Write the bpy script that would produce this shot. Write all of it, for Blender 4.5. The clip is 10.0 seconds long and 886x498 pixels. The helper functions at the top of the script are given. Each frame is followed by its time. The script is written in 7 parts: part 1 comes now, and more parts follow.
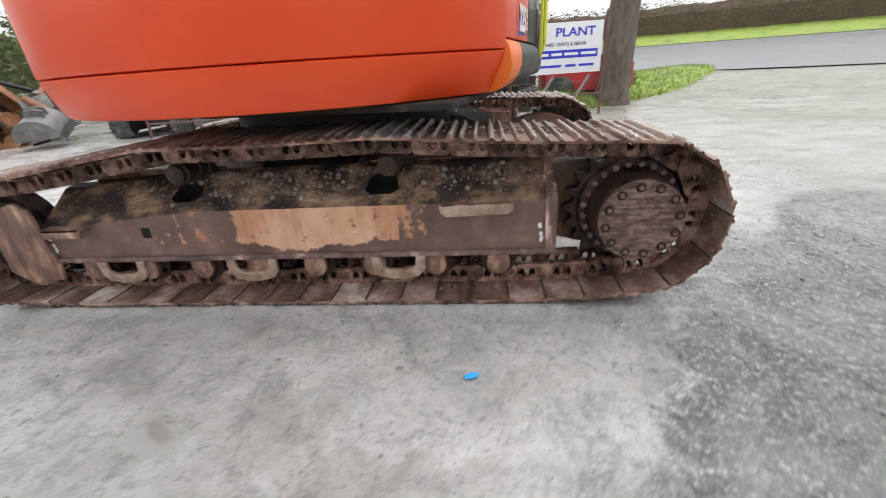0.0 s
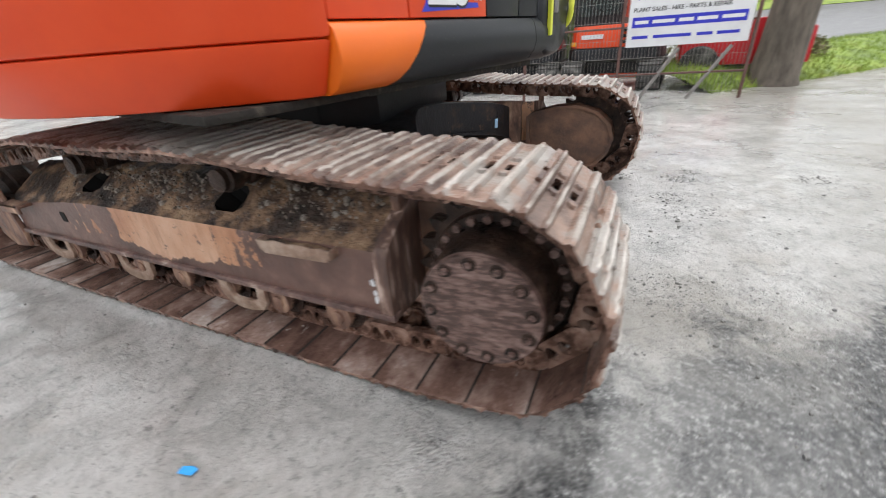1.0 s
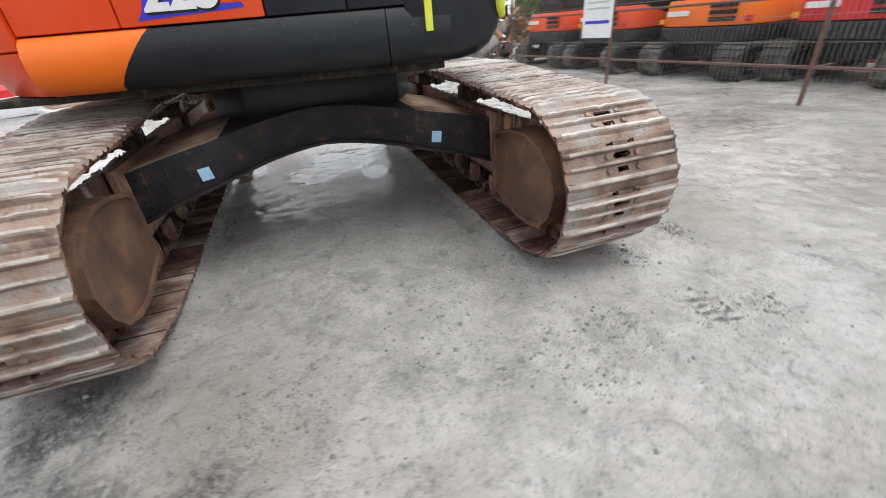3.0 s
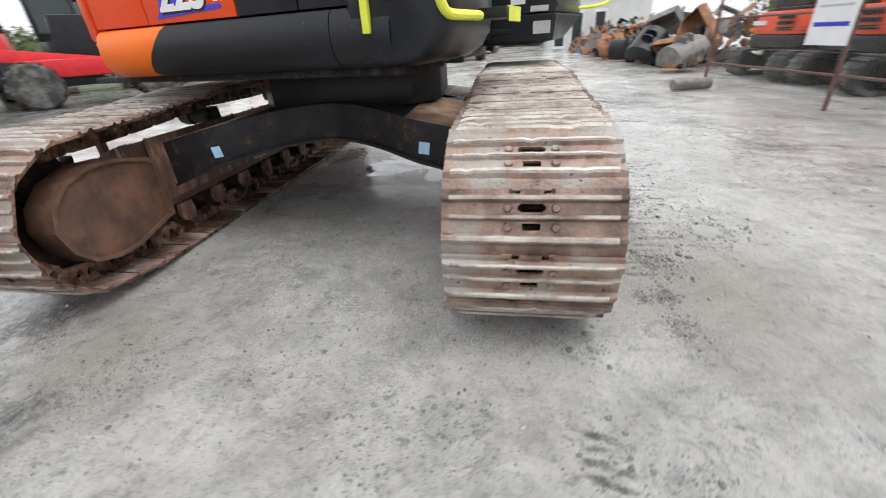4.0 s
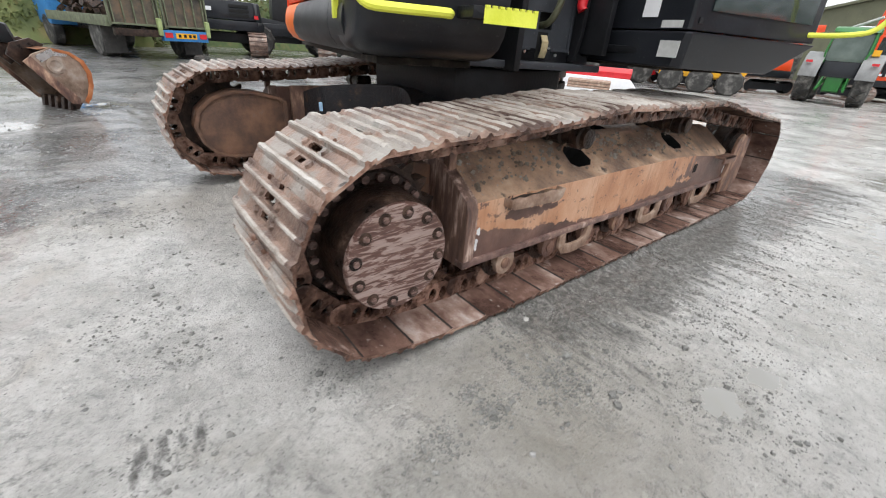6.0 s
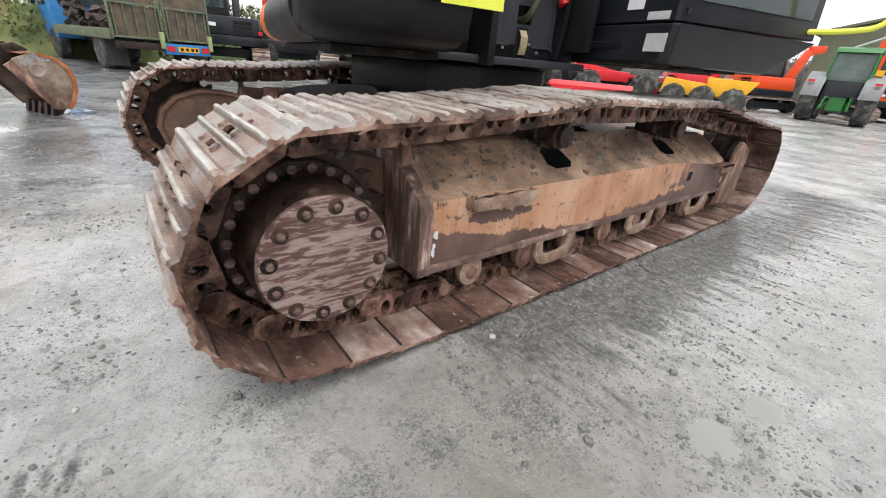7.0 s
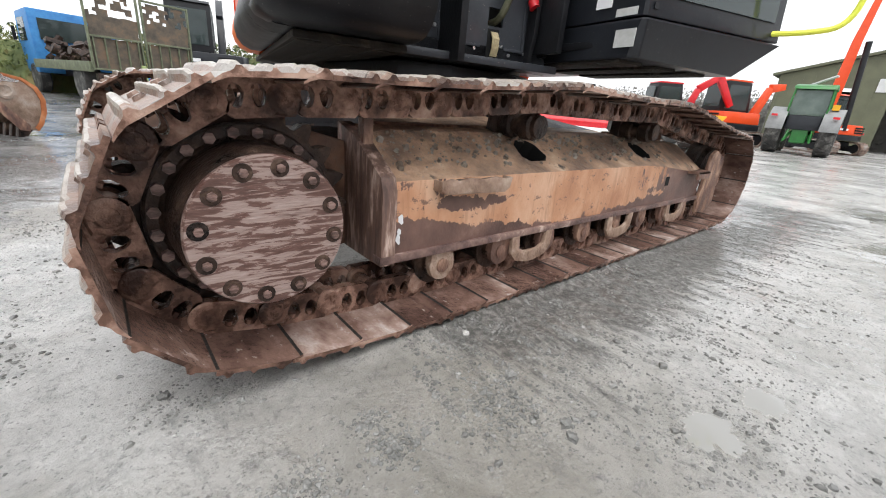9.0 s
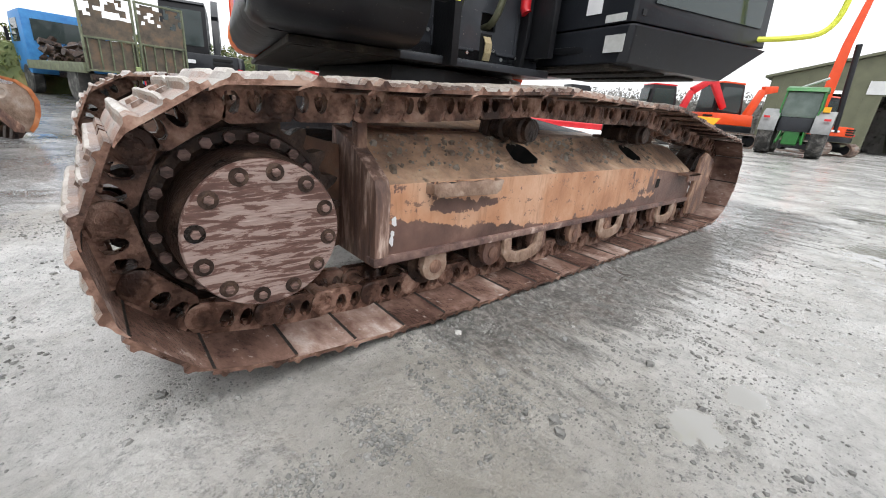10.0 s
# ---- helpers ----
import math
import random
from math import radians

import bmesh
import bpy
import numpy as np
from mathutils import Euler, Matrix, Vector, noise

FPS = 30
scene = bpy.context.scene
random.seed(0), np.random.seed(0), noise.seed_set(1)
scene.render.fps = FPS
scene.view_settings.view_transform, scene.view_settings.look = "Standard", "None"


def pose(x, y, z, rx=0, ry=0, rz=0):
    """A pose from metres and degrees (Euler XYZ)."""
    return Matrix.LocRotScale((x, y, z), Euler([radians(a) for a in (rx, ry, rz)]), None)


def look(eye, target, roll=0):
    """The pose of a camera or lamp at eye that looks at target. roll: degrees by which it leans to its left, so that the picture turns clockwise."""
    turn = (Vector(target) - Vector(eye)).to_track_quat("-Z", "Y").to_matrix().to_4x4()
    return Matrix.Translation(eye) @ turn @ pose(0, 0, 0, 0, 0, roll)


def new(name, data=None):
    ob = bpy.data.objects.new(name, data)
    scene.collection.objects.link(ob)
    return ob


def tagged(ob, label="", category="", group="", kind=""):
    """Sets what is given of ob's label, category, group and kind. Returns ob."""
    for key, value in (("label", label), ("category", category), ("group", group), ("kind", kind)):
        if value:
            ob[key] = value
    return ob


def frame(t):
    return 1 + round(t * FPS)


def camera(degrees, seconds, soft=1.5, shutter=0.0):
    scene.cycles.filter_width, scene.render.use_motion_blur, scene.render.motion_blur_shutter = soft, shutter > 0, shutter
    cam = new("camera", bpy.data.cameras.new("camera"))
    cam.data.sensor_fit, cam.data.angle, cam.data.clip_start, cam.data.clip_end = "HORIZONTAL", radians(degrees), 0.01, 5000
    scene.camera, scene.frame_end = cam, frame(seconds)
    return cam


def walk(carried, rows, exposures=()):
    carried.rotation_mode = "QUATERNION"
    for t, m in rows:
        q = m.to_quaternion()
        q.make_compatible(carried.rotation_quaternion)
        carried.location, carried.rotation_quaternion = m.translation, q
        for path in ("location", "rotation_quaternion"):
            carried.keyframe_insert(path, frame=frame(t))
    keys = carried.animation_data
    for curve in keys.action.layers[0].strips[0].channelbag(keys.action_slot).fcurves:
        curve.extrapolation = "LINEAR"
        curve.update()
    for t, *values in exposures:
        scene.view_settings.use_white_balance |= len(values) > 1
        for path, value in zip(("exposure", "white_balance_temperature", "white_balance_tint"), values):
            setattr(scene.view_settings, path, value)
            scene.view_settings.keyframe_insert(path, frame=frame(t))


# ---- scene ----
cam = camera(95.5, 10.0, soft=1.0, shutter=0.4)
PATH = [
    (0.0, look((1.082, -3.305, 1.171), (0.882, -1.497, 0.339), -3.9)),
    (0.5, look((1.644, -2.829, 1.22), (1.176, -1.103, 0.324), -3.3)),
    (1.0, look((2.196, -2.391, 1.188), (1.397, -0.806, 0.266), -4.4)),
    (1.5, look((2.734, -1.852, 1.113), (1.695, -0.432, 0.161), -4.3)),
    (2.0, look((3.325, -1.328, 1.177), (2.023, -0.122, 0.253), -4.6)),
    (3.5, look((3.576, 0.548, 1.188), (1.831, 0.637, 0.215), -4.9)),
    (4.0, pose(3.408, 1.124, 1.135, 62.25, 3.23, 98.8)),
    (4.5, pose(3.131, 1.578, 1.123, 60.9, 2.97, 112.3)),
    (5.0, pose(2.957, 1.967, 1.103, 58.98, 3.37, 128.5)),
    (5.5, pose(2.70, 2.214, 1.093, 59.5, -0.08, 138.8)),
    (6.0, pose(2.497, 2.467, 1.112, 62.6, -4.2, 141.9)),
    (7.5, pose(2.171, 2.46, 0.86, 66.3, -4.6, 142.36)),
    (8.0, pose(2.151, 2.472, 0.747, 68.39, -4.81, 141.44)),
    (8.5, pose(2.143, 2.477, 0.783, 69.47, -4.81, 140.87)),
    (9.0, pose(2.140, 2.478, 0.789, 70.05, -4.70, 140.56)),
    (9.5, pose(2.145, 2.492, 0.794, 70.22, -4.74, 140.24)),
    (10.0, pose(2.149, 2.509, 0.802, 70.25, -4.77, 140.02)),
]
walk(cam, PATH, [(0.0, 0.70), (1.0, 0.72), (2.0, 0.64), (3.5, 0.69), (4.5, 0.66), (5.2, 0.67), (6.0, 0.72), (7.5, 0.80), (9.0, 0.87), (10.0, 0.85)])

# ---- world and sun: bright overcast day ----
SUN_ELEVATION, SUN_AZIMUTH = radians(72), radians(30)
world = bpy.data.worlds.new("overcast_sky")
scene.world = world
world.use_nodes = True
wn = world.node_tree.nodes
wl = world.node_tree.links
wn.clear()
w_sky = wn.new("ShaderNodeTexSky")
w_sky.sky_type = "NISHITA"
w_sky.sun_disc = False
w_sky.sun_elevation = SUN_ELEVATION
w_sky.sun_rotation = SUN_AZIMUTH
w_sky.air_density, w_sky.dust_density = 1.0, 4.0
w_grey = wn.new("ShaderNodeHueSaturation")
w_grey.inputs["Saturation"].default_value = 0.12
w_cloud = wn.new("ShaderNodeMixRGB")
w_cloud.inputs["Fac"].default_value = 0.7
w_cloud.inputs["Color2"].default_value = (10.2, 10.5, 10.9, 1)
w_back = wn.new("ShaderNodeBackground")
w_back.inputs["Strength"].default_value = 0.095
w_out = wn.new("ShaderNodeOutputWorld")
wl.new(w_sky.outputs[0], w_grey.inputs["Color"])
wl.new(w_grey.outputs[0], w_cloud.inputs["Color1"])
wl.new(w_cloud.outputs[0], w_back.inputs["Color"])
wl.new(w_back.outputs[0], w_out.inputs["Surface"])

sun_data = bpy.data.lights.new("sun", "SUN")
sun_data.energy = 1.3
sun_data.angle = radians(60)
sun_data.color = (1.0, 0.985, 0.965)
sun = new("sun", sun_data)
sun.rotation_euler = (radians(18), 0, radians(150))


# ---- materials ----
def material(name, stops, scale=6.0, rough=(0.5, 0.8), metal=0.0, bump=0.15, bump_scale=60.0, detail=6.0,
             streak=None, island=0.0, speck=None, coat=0.0, rnd=0.0, axis=(1, 1, 1), gain=1.0, dist=0.0):
    """Colours laid out by large noise, with fine relief; speck adds (colour, scale, amount) flakes."""
    mat = bpy.data.materials.new(name)
    mat.use_nodes = True
    nodes, links = mat.node_tree.nodes, mat.node_tree.links
    bsdf = nodes["Principled BSDF"]
    coord = nodes.new("ShaderNodeTexCoord")
    mapping = nodes.new("ShaderNodeMapping")
    mapping.inputs["Scale"].default_value = axis
    geo = nodes.new("ShaderNodeNewGeometry")
    info = nodes.new("ShaderNodeObjectInfo")
    links.new(geo.outputs["Position"], mapping.inputs["Vector"])
    big = nodes.new("ShaderNodeTexNoise")
    big.inputs["Scale"].default_value = scale
    big.inputs["Detail"].default_value = detail
    big.inputs["Roughness"].default_value = 0.62
    big.inputs["Distortion"].default_value = dist
    links.new(mapping.outputs[0], big.inputs["Vector"])
    value = big.outputs["Fac"]
    if gain != 1.0:
        spread = nodes.new("ShaderNodeMath")
        spread.operation = "MULTIPLY_ADD"
        spread.inputs[1].default_value, spread.inputs[2].default_value = gain, 0.5 - 0.5 * gain
        links.new(value, spread.inputs[0])
        value = spread.outputs[0]
    if rnd:
        shift = nodes.new("ShaderNodeMath")
        shift.operation = "MULTIPLY_ADD"
        shift.inputs[1].default_value = rnd
        links.new(info.outputs["Random"], shift.inputs[0])
        sub = nodes.new("ShaderNodeMath")
        sub.operation = "SUBTRACT"
        sub.inputs[1].default_value = rnd / 2
        links.new(value, sub.inputs[0])
        links.new(sub.outputs[0], shift.inputs[2])
        value = shift.outputs[0]
    if island:
        shift2 = nodes.new("ShaderNodeMath")
        shift2.operation = "MULTIPLY_ADD"
        shift2.inputs[1].default_value = island
        links.new(geo.outputs["Random Per Island"], shift2.inputs[0])
        links.new(value, shift2.inputs[2])
        value = shift2.outputs[0]
    ramp = nodes.new("ShaderNodeValToRGB")
    els = ramp.color_ramp.elements
    while len(els) < len(stops):
        els.new(0.5)
    for e, (at, col) in zip(els, stops):
        e.position = at
        e.color = (*col, 1)
    links.new(value, ramp.inputs["Fac"])
    colour = ramp.outputs["Color"]
    if speck:
        for col, sc, amount in speck:
            sn = nodes.new("ShaderNodeTexNoise")
            sn.inputs["Scale"].default_value = sc
            sn.inputs["Detail"].default_value = 4
            links.new(mapping.outputs[0], sn.inputs["Vector"])
            sr = nodes.new("ShaderNodeValToRGB")
            sr.color_ramp.elements[0].position = 0.62 - amount * 0.3
            sr.color_ramp.elements[1].position = 0.70 - amount * 0.3
            links.new(sn.outputs["Fac"], sr.inputs["Fac"])
            mix = nodes.new("ShaderNodeMixRGB")
            mix.inputs["Color2"].default_value = (*col, 1)
            links.new(sr.outputs["Color"], mix.inputs["Fac"])
            links.new(colour, mix.inputs["Color1"])
            colour = mix.outputs[0]
    links.new(colour, bsdf.inputs["Base Color"])
    rr = nodes.new("ShaderNodeMapRange")
    rr.inputs["To Min"].default_value, rr.inputs["To Max"].default_value = rough
    rr.inputs["From Min"].default_value, rr.inputs["From Max"].default_value = 0.3, 0.7
    links.new(big.outputs["Fac"], rr.inputs["Value"])
    links.new(rr.outputs[0], bsdf.inputs["Roughness"])
    bsdf.inputs["Metallic"].default_value = metal
    if coat:
        bsdf.inputs["Coat Weight"].default_value = coat
    fine = nodes.new("ShaderNodeTexNoise")
    fine.inputs["Scale"].default_value = bump_scale
    fine.inputs["Detail"].default_value = 8
    links.new(mapping.outputs[0], fine.inputs["Vector"])
    bn = nodes.new("ShaderNodeBump")
    bn.inputs["Strength"].default_value = bump
    bn.inputs["Distance"].default_value = 0.02
    links.new(fine.outputs["Fac"], bn.inputs["Height"])
    links.new(bn.outputs[0], bsdf.inputs["Normal"])
    return mat


def frame_material():
    """Dark brown steel with a tan painted stretch along the middle, worn through in flakes and runs."""
    mat = bpy.data.materials.new("worn_tan_frame_paint")
    mat.use_nodes = True
    n, l = mat.node_tree.nodes, mat.node_tree.links
    bsdf = n["Principled BSDF"]
    geo = n.new("ShaderNodeNewGeometry")
    sep = n.new("ShaderNodeSeparateXYZ")
    l.new(geo.outputs["Position"], sep.inputs[0])

    def noise_at(scale, squash=(1, 1, 1), detail=7, rough=0.65):
        mp = n.new("ShaderNodeMapping")
        mp.inputs["Scale"].default_value = squash
        l.new(geo.outputs["Position"], mp.inputs["Vector"])
        t = n.new("ShaderNodeTexNoise")
        t.inputs["Scale"].default_value = scale
        t.inputs["Detail"].default_value = detail
        t.inputs["Roughness"].default_value = rough
        l.new(mp.outputs[0], t.inputs["Vector"])
        return t.outputs["Fac"]

    def math_node(op, a, b, clamp=False):
        m = n.new("ShaderNodeMath")
        m.operation = op
        m.use_clamp = clamp
        for i, v in enumerate((a, b)):
            if isinstance(v, (int, float)):
                m.inputs[i].default_value = v
            else:
                l.new(v, m.inputs[i])
        return m.outputs[0]

    def ramp(fac, stops):
        r = n.new("ShaderNodeValToRGB")
        els = r.color_ramp.elements
        while len(els) < len(stops):
            els.new(0.5)
        for e, (at, col) in zip(els, stops):
            e.position = at
            e.color = (*col, 1)
        l.new(fac, r.inputs["Fac"])
        return r.outputs["Color"]

    def mix(fac, a, b):
        m = n.new("ShaderNodeMixRGB")
        l.new(fac, m.inputs["Fac"])
        l.new(a, m.inputs["Color1"])
        l.new(b, m.inputs["Color2"])
        return m.outputs[0]

    dark = ramp(noise_at(5, (1, 1, 1), 6, 0.6), [(0.3, (0.095, 0.055, 0.046)), (0.55, (0.18, 0.104, 0.084)), (0.75, (0.31, 0.195, 0.155))])
    tan = ramp(noise_at(2.6, (1, 1, 0.7), 6, 0.6), [(0.34, (0.40, 0.18, 0.095)), (0.5, (0.60, 0.315, 0.18)), (0.66, (0.74, 0.475, 0.325))])
    rust = ramp(noise_at(22, (1, 1, 0.10), 8, 0.7), [(0.3, (0.20, 0.09, 0.05)), (0.6, (0.46, 0.20, 0.09))])
    tan = mix(ramp(noise_at(24, (1, 1, 0.10), 8, 0.7), [(0.52, (0, 0, 0)), (0.68, (0.55, 0.55, 0.55))]), tan, rust)
    # the painted stretch fades out toward both ends
    far_side = math_node("GREATER_THAN", sep.outputs["Y"], 0.0)
    middle = math_node("ADD", 0.12, math_node("MULTIPLY", far_side, 0.23))
    d = math_node("ABSOLUTE", math_node("SUBTRACT", sep.outputs["X"], middle), 0)
    reach = math_node("SUBTRACT", math_node("ADD", 1.0, math_node("MULTIPLY", far_side, 0.2)), math_node("MULTIPLY", d, 0.95))
    worn = math_node("ADD", reach, math_node("MULTIPLY", math_node("SUBTRACT", noise_at(7), 0.5), 1.7))
    runs = math_node("MULTIPLY", math_node("SUBTRACT", noise_at(16, (1, 1, 0.12)), 0.5), 1.1)
    worn = math_node("ADD", worn, runs)
    # bare steel shows along the foot, above the rail
    rise = math_node("MULTIPLY", math_node("MULTIPLY", math_node("MAXIMUM", math_node("SUBTRACT", sep.outputs["X"], 0.35), 0.0), far_side), 0.06)
    foot = math_node("MULTIPLY", math_node("SUBTRACT", math_node("ADD", rise, 0.345), sep.outputs["Z"]), 11.0)
    worn = math_node("SUBTRACT", worn, math_node("MAXIMUM", foot, 0.0))
    # bare patch scraped under the step on one side; the other side is worn and muddied nearly all over
    gx = math_node("MULTIPLY", math_node("SUBTRACT", sep.outputs["X"], 0.98), 4.2)
    gz = math_node("MULTIPLY", math_node("SUBTRACT", sep.outputs["Z"], 0.43), 22.0)
    gap = math_node("SUBTRACT", 1.0, math_node("ADD", math_node("MULTIPLY", gx, gx), math_node("MULTIPLY", gz, gz)))
    gap = math_node("ADD", gap, math_node("MULTIPLY", math_node("SUBTRACT", noise_at(9, (1, 1, 1.4), 9, 0.7), 0.5), 3.2))
    scraped = math_node("MULTIPLY", math_node("MAXIMUM", gap, 0.0), math_node("MULTIPLY", far_side, 0.9))
    worn = math_node("SUBTRACT", worn, scraped)
    worn = math_node("SUBTRACT", worn, math_node("MULTIPLY", math_node("SUBTRACT", 1.0, far_side), 0.30))
    mask = ramp(worn, [(0.20, (0, 0, 0)), (0.235, (0.95, 0.95, 0.95))])
    col = mix(mask, dark, tan)
    spots = ramp(noise_at(15, (1, 1, 1.6), 9, 0.75), [(0.60, (0, 0, 0)), (0.62, (0.8, 0.8, 0.8))])
    col = mix(spots, col, dark)
    l.new(col, bsdf.inputs["Base Color"])
    bsdf.inputs["Roughness"].default_value = 0.38
    b = n.new("ShaderNodeBump")
    b.inputs["Strength"].default_value = 0.35
    b.inputs["Distance"].default_value = 0.010
    l.new(noise_at(40), b.inputs["Height"])
    l.new(b.outputs[0], bsdf.inputs["Normal"])
    return mat


M = {}
M["shoe"] = material("worn_brown_shoe_plate", [(0.3, (0.09, 0.056, 0.046)), (0.44, (0.175, 0.118, 0.094)), (0.53, (0.29, 0.195, 0.152)), (0.60, (0.27, 0.23, 0.203)), (0.76, (0.35, 0.325, 0.30))],
                     3.6, (0.26, 0.5), 0.1, 0.35, 70, rnd=0.24, gain=1.3, detail=6, speck=[((0.27, 0.255, 0.232), 7, -0.03), ((0.06, 0.046, 0.040), 34, -0.10)])
M["grouser"] = material("polished_grouser_bar", [(0.3, (0.19, 0.15, 0.126)), (0.44, (0.36, 0.315, 0.278)), (0.6, (0.475, 0.44, 0.402)), (0.75, (0.58, 0.55, 0.515))],
                        6, (0.26, 0.46), 0.2, 0.35, 80, rnd=0.2, gain=1.2, detail=7, speck=[((0.16, 0.12, 0.10), 30, -0.10)])
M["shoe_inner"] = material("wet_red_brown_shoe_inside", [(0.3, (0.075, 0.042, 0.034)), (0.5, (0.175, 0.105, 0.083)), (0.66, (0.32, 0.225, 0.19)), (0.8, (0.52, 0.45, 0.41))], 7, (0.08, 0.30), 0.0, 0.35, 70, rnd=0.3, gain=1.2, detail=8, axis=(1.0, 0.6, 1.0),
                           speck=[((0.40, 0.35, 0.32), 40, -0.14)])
M["clod"] = material("damp_mud_clod", [(0.3, (0.085, 0.085, 0.08)), (0.6, (0.17, 0.169, 0.16)), (0.85, (0.33, 0.325, 0.31))], 14, (0.4, 0.7), 0.0, 0.6, 70, island=0.22)
M["link"] = material("dark_oiled_link", [(0.3, (0.05, 0.028, 0.022)), (0.50, (0.175, 0.098, 0.072)), (0.64, (0.34, 0.205, 0.155)), (0.78, (0.48, 0.33, 0.26))], 10, (0.16, 0.42), 0.15, 0.35, 70, rnd=0.26, gain=1.5, detail=8)
M["frame"] = frame_material()
M["frame_dark"] = material("dark_brown_frame_steel", [(0.3, (0.10, 0.058, 0.048)), (0.5, (0.21, 0.118, 0.086)), (0.62, (0.36, 0.22, 0.155)), (0.75, (0.567, 0.392, 0.270))], 9, (0.35, 0.65), 0.0, 0.4, 60, axis=(1.5, 1.5, 0.6), gain=1.3, detail=9)
M["foot_rail"] = material("mauve_brown_rail_steel", [(0.3, (0.085, 0.052, 0.046)), (0.5, (0.17, 0.105, 0.092)), (0.66, (0.27, 0.175, 0.145)), (0.78, (0.55, 0.44, 0.38))], 12, (0.3, 0.55), 0.0, 0.4, 60, gain=1.4, detail=9)
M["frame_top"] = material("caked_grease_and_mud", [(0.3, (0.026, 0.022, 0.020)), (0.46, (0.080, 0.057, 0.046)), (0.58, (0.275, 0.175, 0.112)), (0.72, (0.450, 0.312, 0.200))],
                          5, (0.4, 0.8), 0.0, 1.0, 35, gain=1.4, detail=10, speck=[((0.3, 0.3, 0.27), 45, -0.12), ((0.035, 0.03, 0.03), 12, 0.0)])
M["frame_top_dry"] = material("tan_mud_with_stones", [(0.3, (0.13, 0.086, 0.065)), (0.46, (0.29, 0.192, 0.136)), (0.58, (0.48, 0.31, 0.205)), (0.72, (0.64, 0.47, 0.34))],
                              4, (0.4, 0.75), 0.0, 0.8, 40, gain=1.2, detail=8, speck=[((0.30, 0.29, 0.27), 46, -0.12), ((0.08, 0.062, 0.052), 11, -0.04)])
M["caked"] = material("caked_brown_grit", [(0.3, (0.09, 0.07, 0.055)), (0.55, (0.21, 0.165, 0.13)), (0.8, (0.36, 0.33, 0.29))], 9, (0.5, 0.8), 0.0, 0.5, 60, island=0.3)
# near-black colour that stands for the shade in the gaps between shoes
M["groove"] = material("shoe_joint_shade", [(0.3, (0.012, 0.010, 0.009)), (0.7, (0.03, 0.025, 0.021))], 20, (0.6, 0.9), 0.0, 0.5, 60)
M["dusty_belt"] = material("mud_dusted_rubber_belt", [(0.3, (0.018, 0.018, 0.018)), (0.5, (0.045, 0.044, 0.042)), (0.66, (0.17, 0.166, 0.155))], 3.5, (0.7, 0.9), 0.0, 0.3, 60)
M["mudguard"] = material("grey_mudguard_paint", [(0.3, (0.16, 0.165, 0.165)), (0.7, (0.24, 0.245, 0.245))], 5, (0.35, 0.5), 0.0, 0.1, 60)
M["ramp_sheet"] = material("brown_grey_ramp_sheet", [(0.3, (0.05, 0.045, 0.038)), (0.5, (0.12, 0.095, 0.07)), (0.7, (0.20, 0.13, 0.085))], 4, (0.6, 0.85), 0.0, 0.4, 40)
M["bucket_side"] = material("scraped_tan_bucket_side", [(0.3, (0.12, 0.075, 0.05)), (0.5, (0.28, 0.2, 0.15)), (0.68, (0.42, 0.36, 0.31))], 5, (0.4, 0.65), 0.1, 0.4, 50)
M["clear_glass"] = material("pale_green_cab_glass", [(0.3, (0.05, 0.075, 0.065)), (0.7, (0.12, 0.155, 0.135))], 2, (0.03, 0.06), 0.0, 0.02, 20)
M["far_twig"] = material("grey_far_branches", [(0.3, (0.16, 0.155, 0.14)), (0.7, (0.28, 0.27, 0.25))], 2, (0.8, 0.95), 0.0, 0.1, 40, island=0.2)
M["step_plate"] = material("pale_rusted_step_plate", [(0.3, (0.176, 0.105, 0.072)), (0.5, (0.341, 0.231, 0.171)), (0.68, (0.495, 0.385, 0.308))], 13, (0.45, 0.7), 0.0, 0.5, 60)
M["drip"] = material("dark_steel_with_pale_runs", [(0.36, (0.095, 0.058, 0.048)), (0.52, (0.18, 0.108, 0.084)), (0.585, (0.36, 0.245, 0.20)), (0.66, (0.62, 0.48, 0.41))], 20, (0.4, 0.65), 0.0, 0.3, 60, axis=(1.2, 1.2, 0.22))
M["dark_steel"] = material("dark_greasy_steel", [(0.3, (0.013, 0.010, 0.009)), (0.6, (0.055, 0.034, 0.026)), (0.8, (0.15, 0.098, 0.072))], 12, (0.22, 0.5), 0.15, 0.4, 70, gain=1.4, detail=9)
HUB = [(0.36, (0.095, 0.050, 0.041)), (0.49, (0.145, 0.078, 0.064)), (0.512, (0.30, 0.215, 0.19)), (0.7, (0.38, 0.29, 0.26))]
M["hub"] = material("scuffed_pink_brown_cover", HUB, 36, (0.30, 0.5), 0.0, 0.22, 90, detail=10, axis=(0.30, 1, 1.9), dist=0.7, speck=[((0.10, 0.055, 0.045), 7, -0.04), ((0.43, 0.34, 0.31), 60, -0.16)])
M["hub_near"] = material("muddy_brown_cover", [(0.36, (0.072, 0.043, 0.036)), (0.47, (0.120, 0.074, 0.062)), (0.52, (0.204, 0.126, 0.108)), (0.7, (0.324, 0.228, 0.198))], 60, (0.35, 0.6), 0.1, 0.4, 80, detail=7, axis=(0.25, 1, 0.9), speck=[((0.07, 0.045, 0.038), 8, 0.02)])
